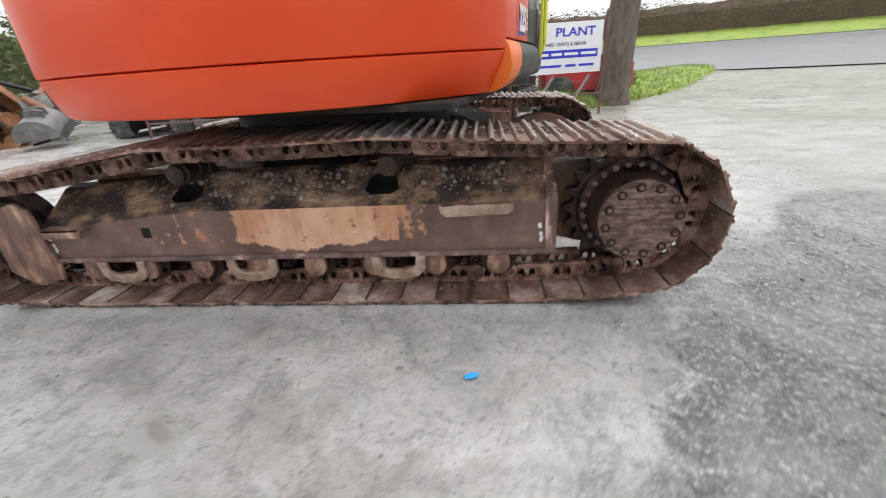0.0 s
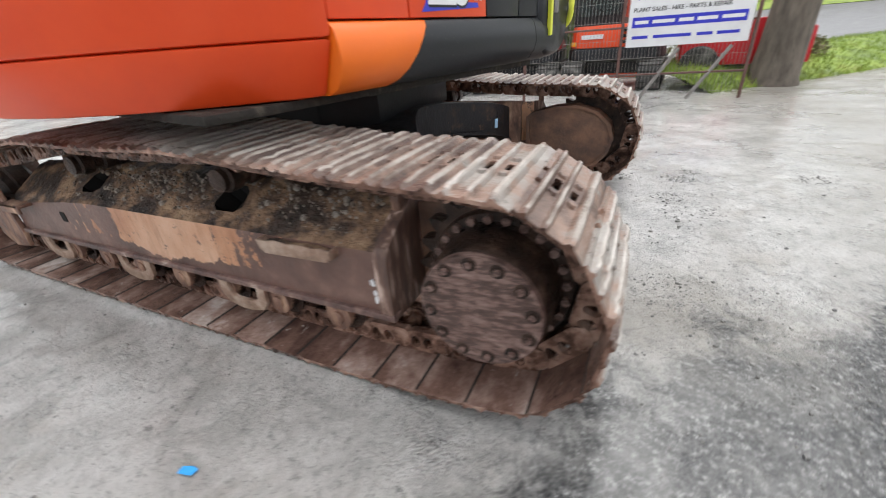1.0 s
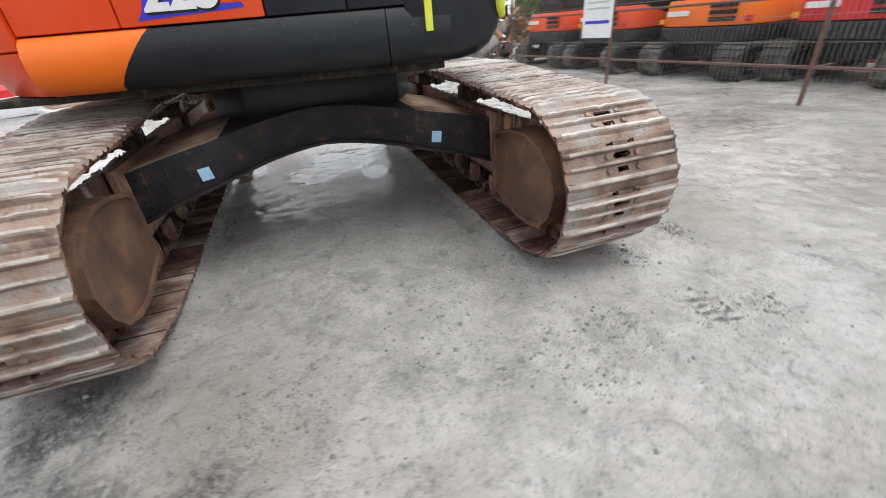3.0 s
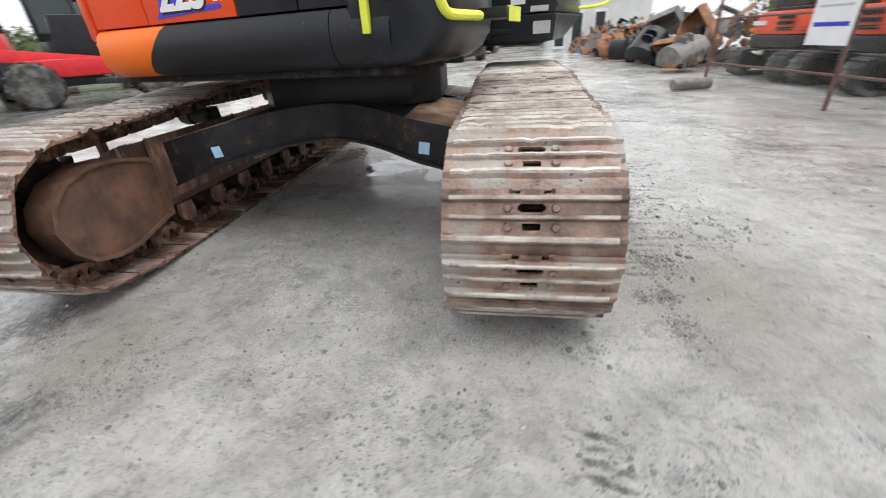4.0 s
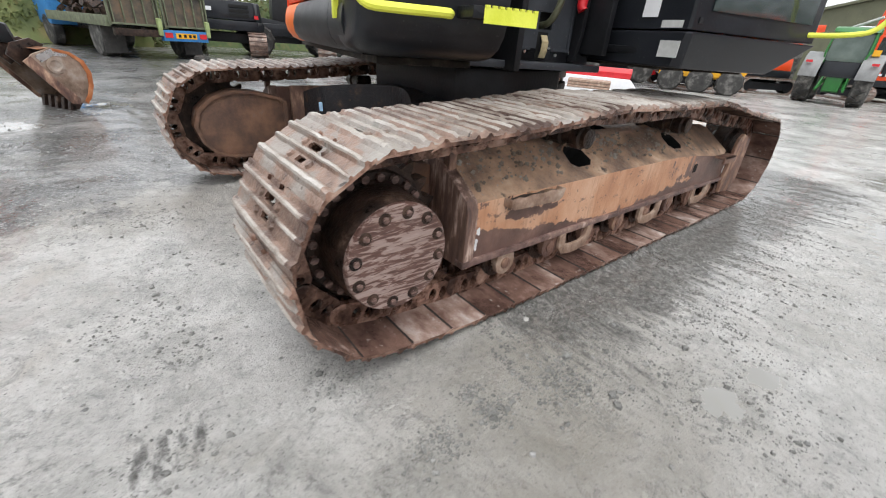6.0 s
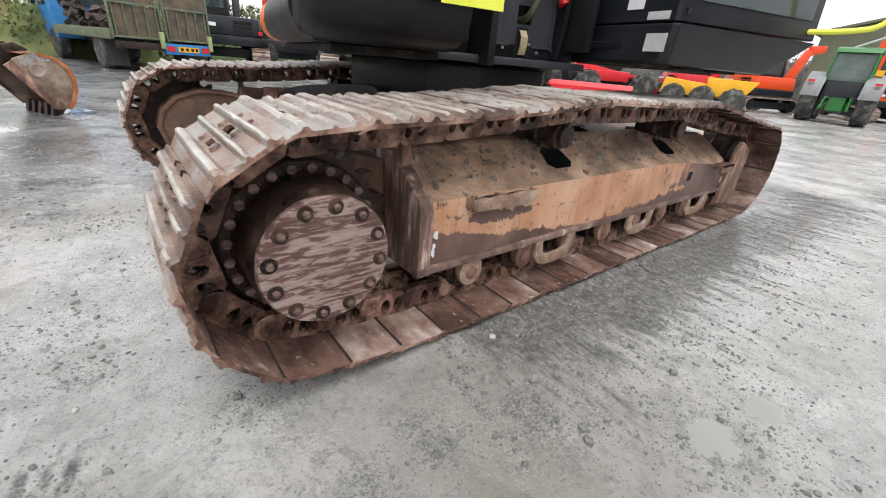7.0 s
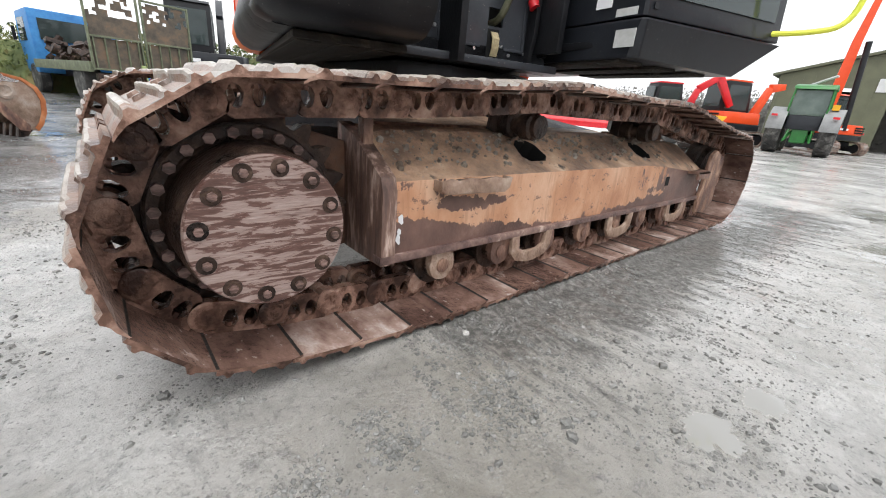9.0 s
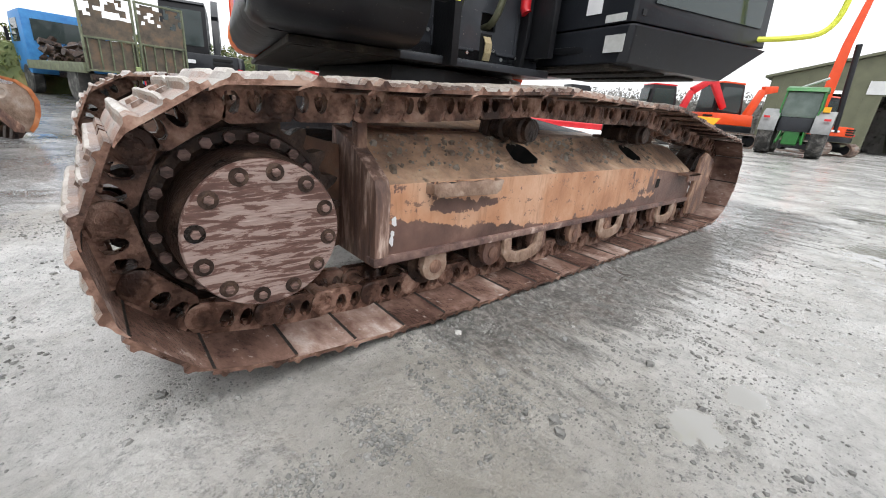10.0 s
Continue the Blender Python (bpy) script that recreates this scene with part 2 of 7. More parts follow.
M["motor_cover"] = material("rust_brown_motor_cover", [(0.3, (0.060, 0.038, 0.034)), (0.5, (0.150, 0.083, 0.056)), (0.62, (0.225, 0.120, 0.075)), (0.75, (0.195, 0.150, 0.135))], 5, (0.45, 0.7), 0.0, 0.3, 50)
M["arch"] = material("dirty_black_carbody", [(0.3, (0.008, 0.008, 0.010)), (0.55, (0.019, 0.018, 0.021)), (0.64, (0.045, 0.03, 0.025)), (0.76, (0.14, 0.085, 0.06))], 9, (0.4, 0.65), 0.0, 0.4, 60, speck=[((0.10, 0.055, 0.035), 24, -0.12)])
M["black"] = material("satin_black_steel", [(0.3, (0.008, 0.0085, 0.010)), (0.7, (0.018, 0.019, 0.022))], 5, (0.3, 0.45), 0.0, 0.12, 60)
M["grey_black"] = material("dark_grey_body_paint", [(0.3, (0.012, 0.0135, 0.017)), (0.7, (0.020, 0.0225, 0.028))], 4, (0.28, 0.4), 0.0, 0.05, 80, coat=0.15, speck=[((0.08, 0.079, 0.073), 70, -0.17)])
# skirt tone, set close to the body grey but without its coat
M["skirt_grey"] = material("dark_grey_skirt_tone", [(0.3, (0.013, 0.0148, 0.0178)), (0.7, (0.021, 0.0235, 0.027))], 4, (0.34, 0.46), 0.0, 0.05, 80, speck=[((0.10, 0.098, 0.09), 70, -0.17)])
M["bay_grey"] = material("blue_grey_bay_steel", [(0.3, (0.032, 0.036, 0.043)), (0.7, (0.055, 0.06, 0.07))], 6, (0.3, 0.45), 0.0, 0.1, 60, coat=0.2, speck=[((0.2, 0.19, 0.17), 70, -0.17)])
M["hose"] = material("olive_hose_fitting", [(0.3, (0.06, 0.065, 0.035)), (0.7, (0.14, 0.14, 0.09))], 12, (0.35, 0.5), 0.3, 0.1, 60)
M["orange"] = material("orange_body_paint", [(0.3, (0.80, 0.145, 0.004)), (0.7, (0.87, 0.175, 0.008))], 4, (0.38, 0.5), 0.0, 0.04, 80)
M["red_orange"] = material("vermilion_body_paint", [(0.3, (0.72, 0.062, 0.009)), (0.7, (0.80, 0.080, 0.013))], 4, (0.36, 0.48), 0.0, 0.04, 80, coat=0.06)
M["red"] = material("red_machine_paint", [(0.3, (0.5, 0.012, 0.018)), (0.7, (0.66, 0.02, 0.03))], 5, (0.3, 0.45), 0.0, 0.1, 60)
M["yellow"] = material("safety_yellow_paint", [(0.3, (0.72, 0.78, 0.06)), (0.7, (0.86, 0.9, 0.12))], 8, (0.4, 0.55), 0.0, 0.1, 80)
M["plant_yellow"] = material("plant_yellow_paint", [(0.3, (0.75, 0.36, 0.01)), (0.7, (0.85, 0.46, 0.02))], 5, (0.35, 0.5), 0.0, 0.1, 60)
M["green"] = material("tractor_green_paint", [(0.3, (0.013, 0.117, 0.019)), (0.7, (0.023, 0.176, 0.033))], 5, (0.3, 0.45), 0.0, 0.1, 60)
M["blue"] = material("faded_blue_paint", [(0.3, (0.02, 0.15, 0.42)), (0.7, (0.05, 0.25, 0.55))], 5, (0.4, 0.6), 0.0, 0.1, 60)
M["white"] = material("white_vinyl", [(0.3, (0.72, 0.73, 0.75)), (0.7, (0.82, 0.83, 0.85))], 5, (0.4, 0.55), 0.0, 0.05, 60)
M["decal_blue"] = material("blue_decal", [(0.3, (0.025, 0.03, 0.45)), (0.7, (0.035, 0.045, 0.55))], 8, (0.3, 0.4), 0.0, 0.03, 60)
M["litter_blue"] = material("bright_blue_plastic", [(0.3, (0.02, 0.3, 0.75)), (0.7, (0.04, 0.38, 0.85))], 30, (0.3, 0.5), 0.0, 0.1, 60)
M["sticker"] = material("silver_grey_sticker", [(0.3, (0.42, 0.43, 0.42)), (0.7, (0.55, 0.56, 0.55))], 20, (0.4, 0.6), 0.0, 0.05, 60)
M["pale_blue"] = material("pale_blue_sticker", [(0.3, (0.3, 0.52, 0.75)), (0.7, (0.45, 0.65, 0.85))], 30, (0.4, 0.6), 0.0, 0.05, 60)
M["rubber"] = material("dusty_rubber", [(0.3, (0.025, 0.025, 0.025)), (0.6, (0.06, 0.058, 0.055)), (0.8, (0.16, 0.15, 0.14))], 9, (0.7, 0.9), 0.0, 0.3, 60)
M["rust"] = material("rusty_scrap_steel", [(0.3, (0.10, 0.045, 0.025)), (0.55, (0.28, 0.12, 0.05)), (0.75, (0.42, 0.26, 0.15))], 5, (0.5, 0.8), 0.0, 0.4, 30)
M["rust_band"] = material("orange_rust_steel", [(0.3, (0.26, 0.075, 0.022)), (0.55, (0.46, 0.155, 0.05)), (0.75, (0.55, 0.30, 0.17))], 6, (0.45, 0.7), 0.0, 0.3, 40)
M["grey_steel"] = material("weathered_grey_steel", [(0.3, (0.09, 0.09, 0.09)), (0.6, (0.22, 0.21, 0.2)), (0.75, (0.36, 0.33, 0.3))], 6, (0.4, 0.65), 0.2, 0.3, 40)
M["chrome"] = material("bright_steel", [(0.3, (0.5, 0.5, 0.5)), (0.7, (0.7, 0.7, 0.7))], 10, (0.2, 0.35), 0.9, 0.05, 60)
# mud-streaked steel, darkened further so its colour carries the shade under the deck
M["belly"] = material("muddy_underside", [(0.3, (0.012, 0.011, 0.010)), (0.54, (0.032, 0.028, 0.024)), (0.74, (0.12, 0.105, 0.085))], 7, (0.6, 0.85), 0.0, 0.5, 40, axis=(1, 2.5, 1))
M["strap"] = material("tan_webbing", [(0.3, (0.35, 0.28, 0.15)), (0.7, (0.55, 0.46, 0.28))], 30, (0.7, 0.9), 0.0, 0.3, 120)
M["stone"] = material("grey_stone", [(0.3, (0.08, 0.08, 0.08)), (0.6, (0.2, 0.2, 0.195)), (0.85, (0.5, 0.49, 0.47))], 12, (0.5, 0.8), 0.0, 0.5, 60, island=0.25)
M["bark"] = material("grey_brown_bark", [(0.3, (0.06, 0.05, 0.04)), (0.7, (0.2, 0.17, 0.14))], 9, (0.8, 0.95), 0.0, 0.9, 22, axis=(1, 1, 0.25))
M["leaf"] = material("hedge_leaf", [(0.3, (0.03, 0.055, 0.014)), (0.55, (0.07, 0.11, 0.03)), (0.8, (0.16, 0.15, 0.06))], 4, (0.5, 0.7), 0.0, 0.1, 40, island=0.3)
M["hedge_green"] = material("yellow_green_hedge_leaf", [(0.3, (0.06, 0.09, 0.02)), (0.55, (0.14, 0.17, 0.05)), (0.8, (0.28, 0.24, 0.10))], 1.2, (0.5, 0.7), 0.0, 0.1, 40, island=0.25)
M["scrub"] = material("brown_green_scrub", [(0.3, (0.05, 0.06, 0.02)), (0.55, (0.11, 0.12, 0.045)), (0.8, (0.2, 0.16, 0.09))], 3, (0.6, 0.8), 0.0, 0.1, 40, island=0.3)
M["twig"] = material("bare_hedge_twig", [(0.3, (0.07, 0.05, 0.035)), (0.7, (0.17, 0.125, 0.085))], 6, (0.8, 0.95), 0.0, 0.1, 40, island=0.2)
M["grass"] = material("bright_grass", [(0.3, (0.10, 0.13, 0.035)), (0.48, (0.16, 0.23, 0.04)), (0.62, (0.24, 0.34, 0.04)), (0.8, (0.28, 0.27, 0.10))], 1.3, (0.6, 0.8), 0.0, 0.6, 30, island=0.2)
M["asphalt"] = material("wet_asphalt", [(0.3, (0.14, 0.14, 0.145)), (0.7, (0.21, 0.21, 0.22))], 2, (0.3, 0.5), 0.0, 0.2, 60)
M["shed"] = material("olive_steel_cladding", [(0.3, (0.10, 0.105, 0.065)), (0.7, (0.14, 0.145, 0.09))], 1.5, (0.5, 0.7), 0.0, 0.1, 20)
M["light_clad"] = material("pale_roof_cladding", [(0.3, (0.55, 0.56, 0.56)), (0.7, (0.66, 0.67, 0.67))], 1.5, (0.5, 0.7), 0.0, 0.1, 20)
# near-black base colour that puts the shade inside openings into the surface
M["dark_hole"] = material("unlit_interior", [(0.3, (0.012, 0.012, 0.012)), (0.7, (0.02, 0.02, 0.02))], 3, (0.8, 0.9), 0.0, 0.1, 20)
M["galv"] = material("galvanised_wire", [(0.3, (0.22, 0.21, 0.2)), (0.7, (0.36, 0.34, 0.32))], 20, (0.4, 0.6), 0.6, 0.1, 60)
M["fence_post"] = material("rusty_red_fence_post", [(0.3, (0.10, 0.05, 0.042)), (0.7, (0.18, 0.10, 0.085))], 10, (0.6, 0.8), 0.0, 0.2, 60)
M["amber"] = material("amber_lens", [(0.3, (0.8, 0.3, 0.01)), (0.7, (0.9, 0.4, 0.02))], 10, (0.15, 0.2), 0.0, 0.02, 60)
M["pale_lime"] = material("pale_lime_paint", [(0.3, (0.25, 0.32, 0.12)), (0.7, (0.42, 0.5, 0.24))], 6, (0.5, 0.7), 0.0, 0.2, 50)
M["lorry_green"] = material("faded_green_ramp_paint", [(0.3, (0.07, 0.08, 0.05)), (0.6, (0.17, 0.19, 0.12)), (0.8, (0.3, 0.31, 0.23))], 6, (0.6, 0.8), 0.0, 0.3, 50)

# dull, dusty darks mirror less of the sky than clean paint
for k in ("black", "arch", "belly", "dark_hole", "groove", "dark_steel", "link", "grey_black", "skirt_grey", "bay_grey", "frame_top"):
    M[k].node_tree.nodes["Principled BSDF"].inputs["Specular IOR Level"].default_value = 0.28

M["glass"] = bpy.data.materials.new("tinted_glass")
M["glass"].use_nodes = True
g_bsdf = M["glass"].node_tree.nodes["Principled BSDF"]
g_bsdf.inputs["Base Color"].default_value = (0.05, 0.07, 0.07, 1)
g_bsdf.inputs["Roughness"].default_value = 0.06
g_bsdf.inputs["Transmission Weight"].default_value = 0.35


def ground_material():
    """Wet, trodden stone dust: pale grey film, darker gravel patches, brown stains and puddles."""
    mat = bpy.data.materials.new("wet_stone_dust")
    mat.use_nodes = True
    n, l = mat.node_tree.nodes, mat.node_tree.links
    bsdf = n["Principled BSDF"]
    geo = n.new("ShaderNodeNewGeometry")

    def noise_at(scale, detail=6, rough=0.6, dist=0.0, squash=(1, 1, 1)):
        mp = n.new("ShaderNodeMapping")
        mp.inputs["Scale"].default_value = squash
        l.new(geo.outputs["Position"], mp.inputs["Vector"])
        t = n.new("ShaderNodeTexNoise")
        t.inputs["Scale"].default_value = scale
        t.inputs["Detail"].default_value = detail
        t.inputs["Roughness"].default_value = rough
        t.inputs["Distortion"].default_value = dist
        l.new(mp.outputs[0], t.inputs["Vector"])
        return t.outputs["Fac"]

    def ramp(fac, stops):
        r = n.new("ShaderNodeValToRGB")
        els = r.color_ramp.elements
        while len(els) < len(stops):
            els.new(0.5)
        for e, (at, col) in zip(els, stops):
            e.position = at
            e.color = (*col, 1) if len(col) == 3 else col
        l.new(fac, r.inputs["Fac"])
        return r.outputs["Color"]

    def mix(a, b, fac):
        m = n.new("ShaderNodeMixRGB")
        l.new(fac, m.inputs["Fac"])
        l.new(a, m.inputs["Color1"])
        if isinstance(b, tuple):
            m.inputs["Color2"].default_value = (*b, 1)
        else:
            l.new(b, m.inputs["Color2"])
        return m.outputs[0]

    attr = n.new("ShaderNodeAttribute")
    attr.attribute_name = "yard"
    sep = n.new("ShaderNodeSeparateColor")
    l.new(attr.outputs["Color"], sep.inputs[0])

    def combine(mask, noise_out, gain, lo, hi):
        """Sharpens a soft mask with noise into broken patches."""
        m = n.new("ShaderNodeMath")
        m.operation = "MULTIPLY_ADD"
        m.inputs[1].default_value = gain
        l.new(noise_out, m.inputs[0])
        l.new(mask, m.inputs[2])
        r = n.new("ShaderNodeMapRange")
        r.inputs["From Min"].default_value, r.inputs["From Max"].default_value = lo, hi
        l.new(m.outputs[0], r.inputs["Value"])
        return r.outputs[0]

    def scaled(a, gain, shift):
        m = n.new("ShaderNodeMath")
        m.operation = "MULTIPLY_ADD"
        m.inputs[1].default_value = gain
        m.inputs[2].default_value = shift
        l.new(a, m.inputs[0])
        return m.outputs[0]

    def times(a, b):
        m = n.new("ShaderNodeMath")
        m.operation = "MULTIPLY"
        l.new(a, m.inputs[0])
        l.new(b, m.inputs[1])
        return m.outputs[0]

    base = ramp(noise_at(1.1, 9, 0.7), [(0.25, (0.43, 0.42, 0.40)), (0.5, (0.59, 0.578, 0.558)), (0.75, (0.72, 0.708, 0.69))])
    base = mix(base, (0.34, 0.285, 0.21), ramp(noise_at(1.9, 7, 0.7, 0.5), [(0.55, (0, 0, 0)), (0.75, (0.42, 0.42, 0.42))]))
    base = mix(base, (0.25, 0.25, 0.228), ramp(noise_at(3.4, 9, 0.78, 0.6), [(0.46, (0, 0, 0)), (0.66, (0.66, 0.66, 0.66))]))
    base = mix(base, (0.25, 0.252, 0.24), ramp(noise_at(26, 7, 0.75, 0.2), [(0.50, (0, 0, 0)), (0.68, (0.42, 0.42, 0.42))]))
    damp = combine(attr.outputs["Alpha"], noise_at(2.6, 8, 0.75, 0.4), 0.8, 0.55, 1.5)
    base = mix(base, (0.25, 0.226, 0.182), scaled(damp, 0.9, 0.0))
    gravel = ramp(noise_at(42, 6, 0.75), [(0.40, (0.022, 0.023, 0.025)), (0.5, (0.085, 0.087, 0.089)), (0.565, (0.20, 0.20, 0.198)), (0.65, (0.56, 0.56, 0.55))])
    patch = combine(scaled(sep.outputs[0], 1.0, 0.0), noise_at(7, 10, 0.85, 0.9), 1.5, 0.80, 1.08)
    patch = times(patch, ramp(noise_at(1.3, 9, 0.78, 0.6), [(0.36, (0.50, 0.50, 0.50)), (0.54, (1.0, 1.0, 1.0))]))
    col = mix(base, gravel, patch)
    loose = ramp(noise_at(2.3, 9, 0.8, 0.3), [(0.58, (0, 0, 0)), (0.70, (0.5, 0.5, 0.5))])
    col = mix(col, gravel, loose)
    smear = times(ramp(noise_at(3.2, 9, 0.8, 1.6, (1.0, 0.45, 1)), [(0.54, (0, 0, 0)), (0.66, (0.62, 0.62, 0.62))]), ramp(noise_at(30, 6, 0.75), [(0.38, (0.25, 0.25, 0.25)), (0.56, (1, 1, 1))]))
    col = mix(col, (0.19, 0.19, 0.18), smear)
    crumbs = times(ramp(noise_at(19, 7, 0.78, 0.3), [(0.56, (0, 0, 0)), (0.63, (0.85, 0.85, 0.85))]), ramp(noise_at(1.4, 5, 0.65), [(0.40, (0.05, 0.05, 0.05)), (0.62, (1, 1, 1))]))
    col = mix(col, (0.15, 0.15, 0.142), crumbs)
    grit = ramp(noise_at(150, 3, 0.6), [(0.63, (0, 0, 0)), (0.71, (0.25, 0.25, 0.25))])
    col = mix(col, (0.64, 0.63, 0.61), grit)
    dark = ramp(noise_at(80, 4, 0.65), [(0.58, (0, 0, 0)), (0.66, (0.6, 0.6, 0.6))])
    col = mix(col, (0.13, 0.13, 0.125), dark)
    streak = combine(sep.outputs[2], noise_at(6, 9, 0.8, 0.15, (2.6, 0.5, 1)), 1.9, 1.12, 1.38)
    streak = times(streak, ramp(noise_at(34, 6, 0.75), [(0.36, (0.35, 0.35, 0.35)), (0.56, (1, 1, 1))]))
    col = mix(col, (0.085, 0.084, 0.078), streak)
    pool = combine(sep.outputs[1], noise_at(13, 9, 0.7, 0.6), 1.4, 1.20, 1.27)
    col = mix(col, (0.24, 0.235, 0.22), pool)
    l.new(col, bsdf.inputs["Base Color"])
    wet = ramp(noise_at(0.9, 8, 0.7, 0.3), [(0.36, (0.52, 0.52, 0.52)), (0.50, (0.34, 0.34, 0.34)), (0.64, (0.2, 0.2, 0.2))])
    rough = n.new("ShaderNodeMixRGB")
    l.new(pool, rough.inputs["Fac"])
    l.new(wet, rough.inputs["Color1"])
    rough.inputs["Color2"].default_value = (0.03, 0.03, 0.03, 1)
    l.new(rough.outputs[0], bsdf.inputs["Roughness"])
    film = ramp(noise_at(0.7, 7, 0.7, 0.4), [(0.36, (0.28, 0.28, 0.28)), (0.58, (0.95, 0.95, 0.95))])
    film = times(film, scaled(attr.outputs["Alpha"], -0.35, 1.0))
    l.new(film, bsdf.inputs["Coat Weight"])
    bsdf.inputs["Coat Roughness"].default_value = 0.11
    flat = n.new("ShaderNodeMath")
    flat.operation = "SUBTRACT"
    flat.inputs[0].default_value = 1.0
    l.new(pool, flat.inputs[1])
    b1 = n.new("ShaderNodeBump")
    l.new(flat.outputs[0], b1.inputs["Strength"])
    b1.inputs["Distance"].default_value = 0.019
    l.new(noise_at(8, 10, 0.74), b1.inputs["Height"])
    b2 = n.new("ShaderNodeBump")
    l.new(flat.outputs[0], b2.inputs["Strength"])
    b2.inputs["Distance"].default_value = 0.013
    l.new(noise_at(70, 7, 0.75), b2.inputs["Height"])
    l.new(b1.outputs[0], b2.inputs["Normal"])
    # gravel relief where grit lies thick
    cells = n.new("ShaderNodeTexVoronoi")
    cells.inputs["Scale"].default_value = 75
    l.new(geo.outputs["Position"], cells.inputs["Vector"])
    grit_at = times(ramp(noise_at(2.3, 8, 0.75, 0.4), [(0.50, (0.0, 0.0, 0.0)), (0.64, (1, 1, 1))]), flat.outputs[0])
    b3 = n.new("ShaderNodeBump")
    b3.invert = True
    l.new(grit_at, b3.inputs["Strength"])
    b3.inputs["Distance"].default_value = 0.010
    l.new(cells.outputs["Distance"], b3.inputs["Height"])
    l.new(b2.outputs[0], b3.inputs["Normal"])
    l.new(b3.outputs[0], bsdf.inputs["Normal"])
    # the water film lies smoother than the grit under it
    b4 = n.new("ShaderNodeBump")
    b4.inputs["Strength"].default_value = 0.5
    b4.inputs["Distance"].default_value = 0.006
    l.new(noise_at(6, 8, 0.7), b4.inputs["Height"])
    l.new(b4.outputs[0], bsdf.inputs["Coat Normal"])
    return mat


M["ground"] = ground_material()


# ---- mesh helpers ----
def box(bm, x0, x1, y0, y1, z0, z1, m=None):
    vs = [bm.verts.new(c) for c in ((x0, y0, z0), (x1, y0, z0), (x1, y1, z0), (x0, y1, z0), (x0, y0, z1), (x1, y0, z1), (x1, y1, z1), (x0, y1, z1))]
    for f in ((0, 3, 2, 1), (4, 5, 6, 7), (0, 1, 5, 4), (1, 2, 6, 5), (2, 3, 7, 6), (3, 0, 4, 7)):
        bm.faces.new([vs[i] for i in f])
    if m is not None:
        bmesh.ops.transform(bm, matrix=m, verts=vs)
    return vs


def prism(bm, outline, lo, hi, axis="y", hi_outline=None):
    """An outline of (a, b) pairs drawn out from lo to hi along an axis."""
    def at(a, b, c):
        return {"x": (c, a, b), "y": (a, c, b), "z": (a, b, c)}[axis]
    first = [bm.verts.new(at(a, b, lo)) for a, b in outline]
    second = [bm.verts.new(at(a, b, hi)) for a, b in (hi_outline or outline)]
    count = len(outline)
    bm.faces.new(first)
    bm.faces.new(list(reversed(second)))
    for i in range(count):
        j = (i + 1) % count
        bm.faces.new((first[j], first[i], second[i], second[j]))
    return first + second


def ring(cx, cz, r, count, start=0.0):
    return [(cx + r * math.cos(start + 2 * math.pi * i / count), cz + r * math.sin(start + 2 * math.pi * i / count)) for i in range(count)]


def lathe(bm, profile, centre, axis="y", count=32):
    """Turns (radius, along) pairs round an axis through centre."""
    rows = []
    for r, along in profile:
        row = []
        for i in range(count):
            a = 2 * math.pi * i / count
            u, v = r * math.cos(a), r * math.sin(a)
            p = {"y": (u, along, v), "x": (along, u, v), "z": (u, v, along)}[axis]
            row.append(bm.verts.new(Vector(centre) + Vector(p)))
        rows.append(row)
    for a, b in zip(rows, rows[1:]):
        for i in range(count):
            j = (i + 1) % count
            bm.faces.new((a[i], a[j], b[j], b[i]))
    bm.faces.new(rows[0])
    bm.faces.new(list(reversed(rows[-1])))


def tube(bm, points, r, count=10):
    pts = [Vector(p) for p in points]
    rows = []
    for i, p in enumerate(pts):
        d = (pts[min(i + 1, len(pts) - 1)] - pts[max(i - 1, 0)]).normalized()
        side = d.cross(Vector((0, 0, 1)))
        if side.length < 0.1:
            side = d.cross(Vector((1, 0, 0)))
        side.normalize()
        up = side.cross(d)
        rr = r[i] if isinstance(r, (list, tuple)) else r
        rows.append([bm.verts.new(p + side * rr * math.cos(2 * math.pi * k / count) + up * rr * math.sin(2 * math.pi * k / count)) for k in range(count)])
    for a, b in zip(rows, rows[1:]):
        for k in range(count):
            bm.faces.new((a[k], a[(k + 1) % count], b[(k + 1) % count], b[k]))
    bm.faces.new(list(reversed(rows[0])))
    bm.faces.new(rows[-1])


def round_corner(points, steps=6):
    """A smooth way through points: quadratic turns at the inner ones."""
    pts = [Vector(p) for p in points]
    out = [pts[0]]
    for a, b, c in zip(pts, pts[1:], pts[2:]):
        s, e = b.lerp(a, min(0.5, 0.12 / max((a - b).length, 0.01))), b.lerp(c, min(0.5, 0.12 / max((c - b).length, 0.01)))
        for k in range(steps + 1):
            t = k / steps
            out.append(s.lerp(b, t).lerp(b.lerp(e, t), t))
    out.append(pts[-1])
    return out


def finish(bm, bevel=0.0, segs=2, smooth=True):
    bmesh.ops.recalc_face_normals(bm, faces=bm.faces)
    if bevel:
        edges = [e for e in bm.edges if len(e.link_faces) == 2 and e.calc_face_angle(0) > 0.5]
        if edges:
            bmesh.ops.bevel(bm, geom=edges, offset=bevel, segments=segs, affect="EDGES", profile=0.6, clamp_overlap=True)
    mesh = bpy.data.meshes.new("mesh")
    bm.to_mesh(mesh)
    bm.free()
    if smooth:
        for p in mesh.polygons:
            p.use_smooth = True
        mesh.set_sharp_from_angle(angle=radians(35))
    return mesh


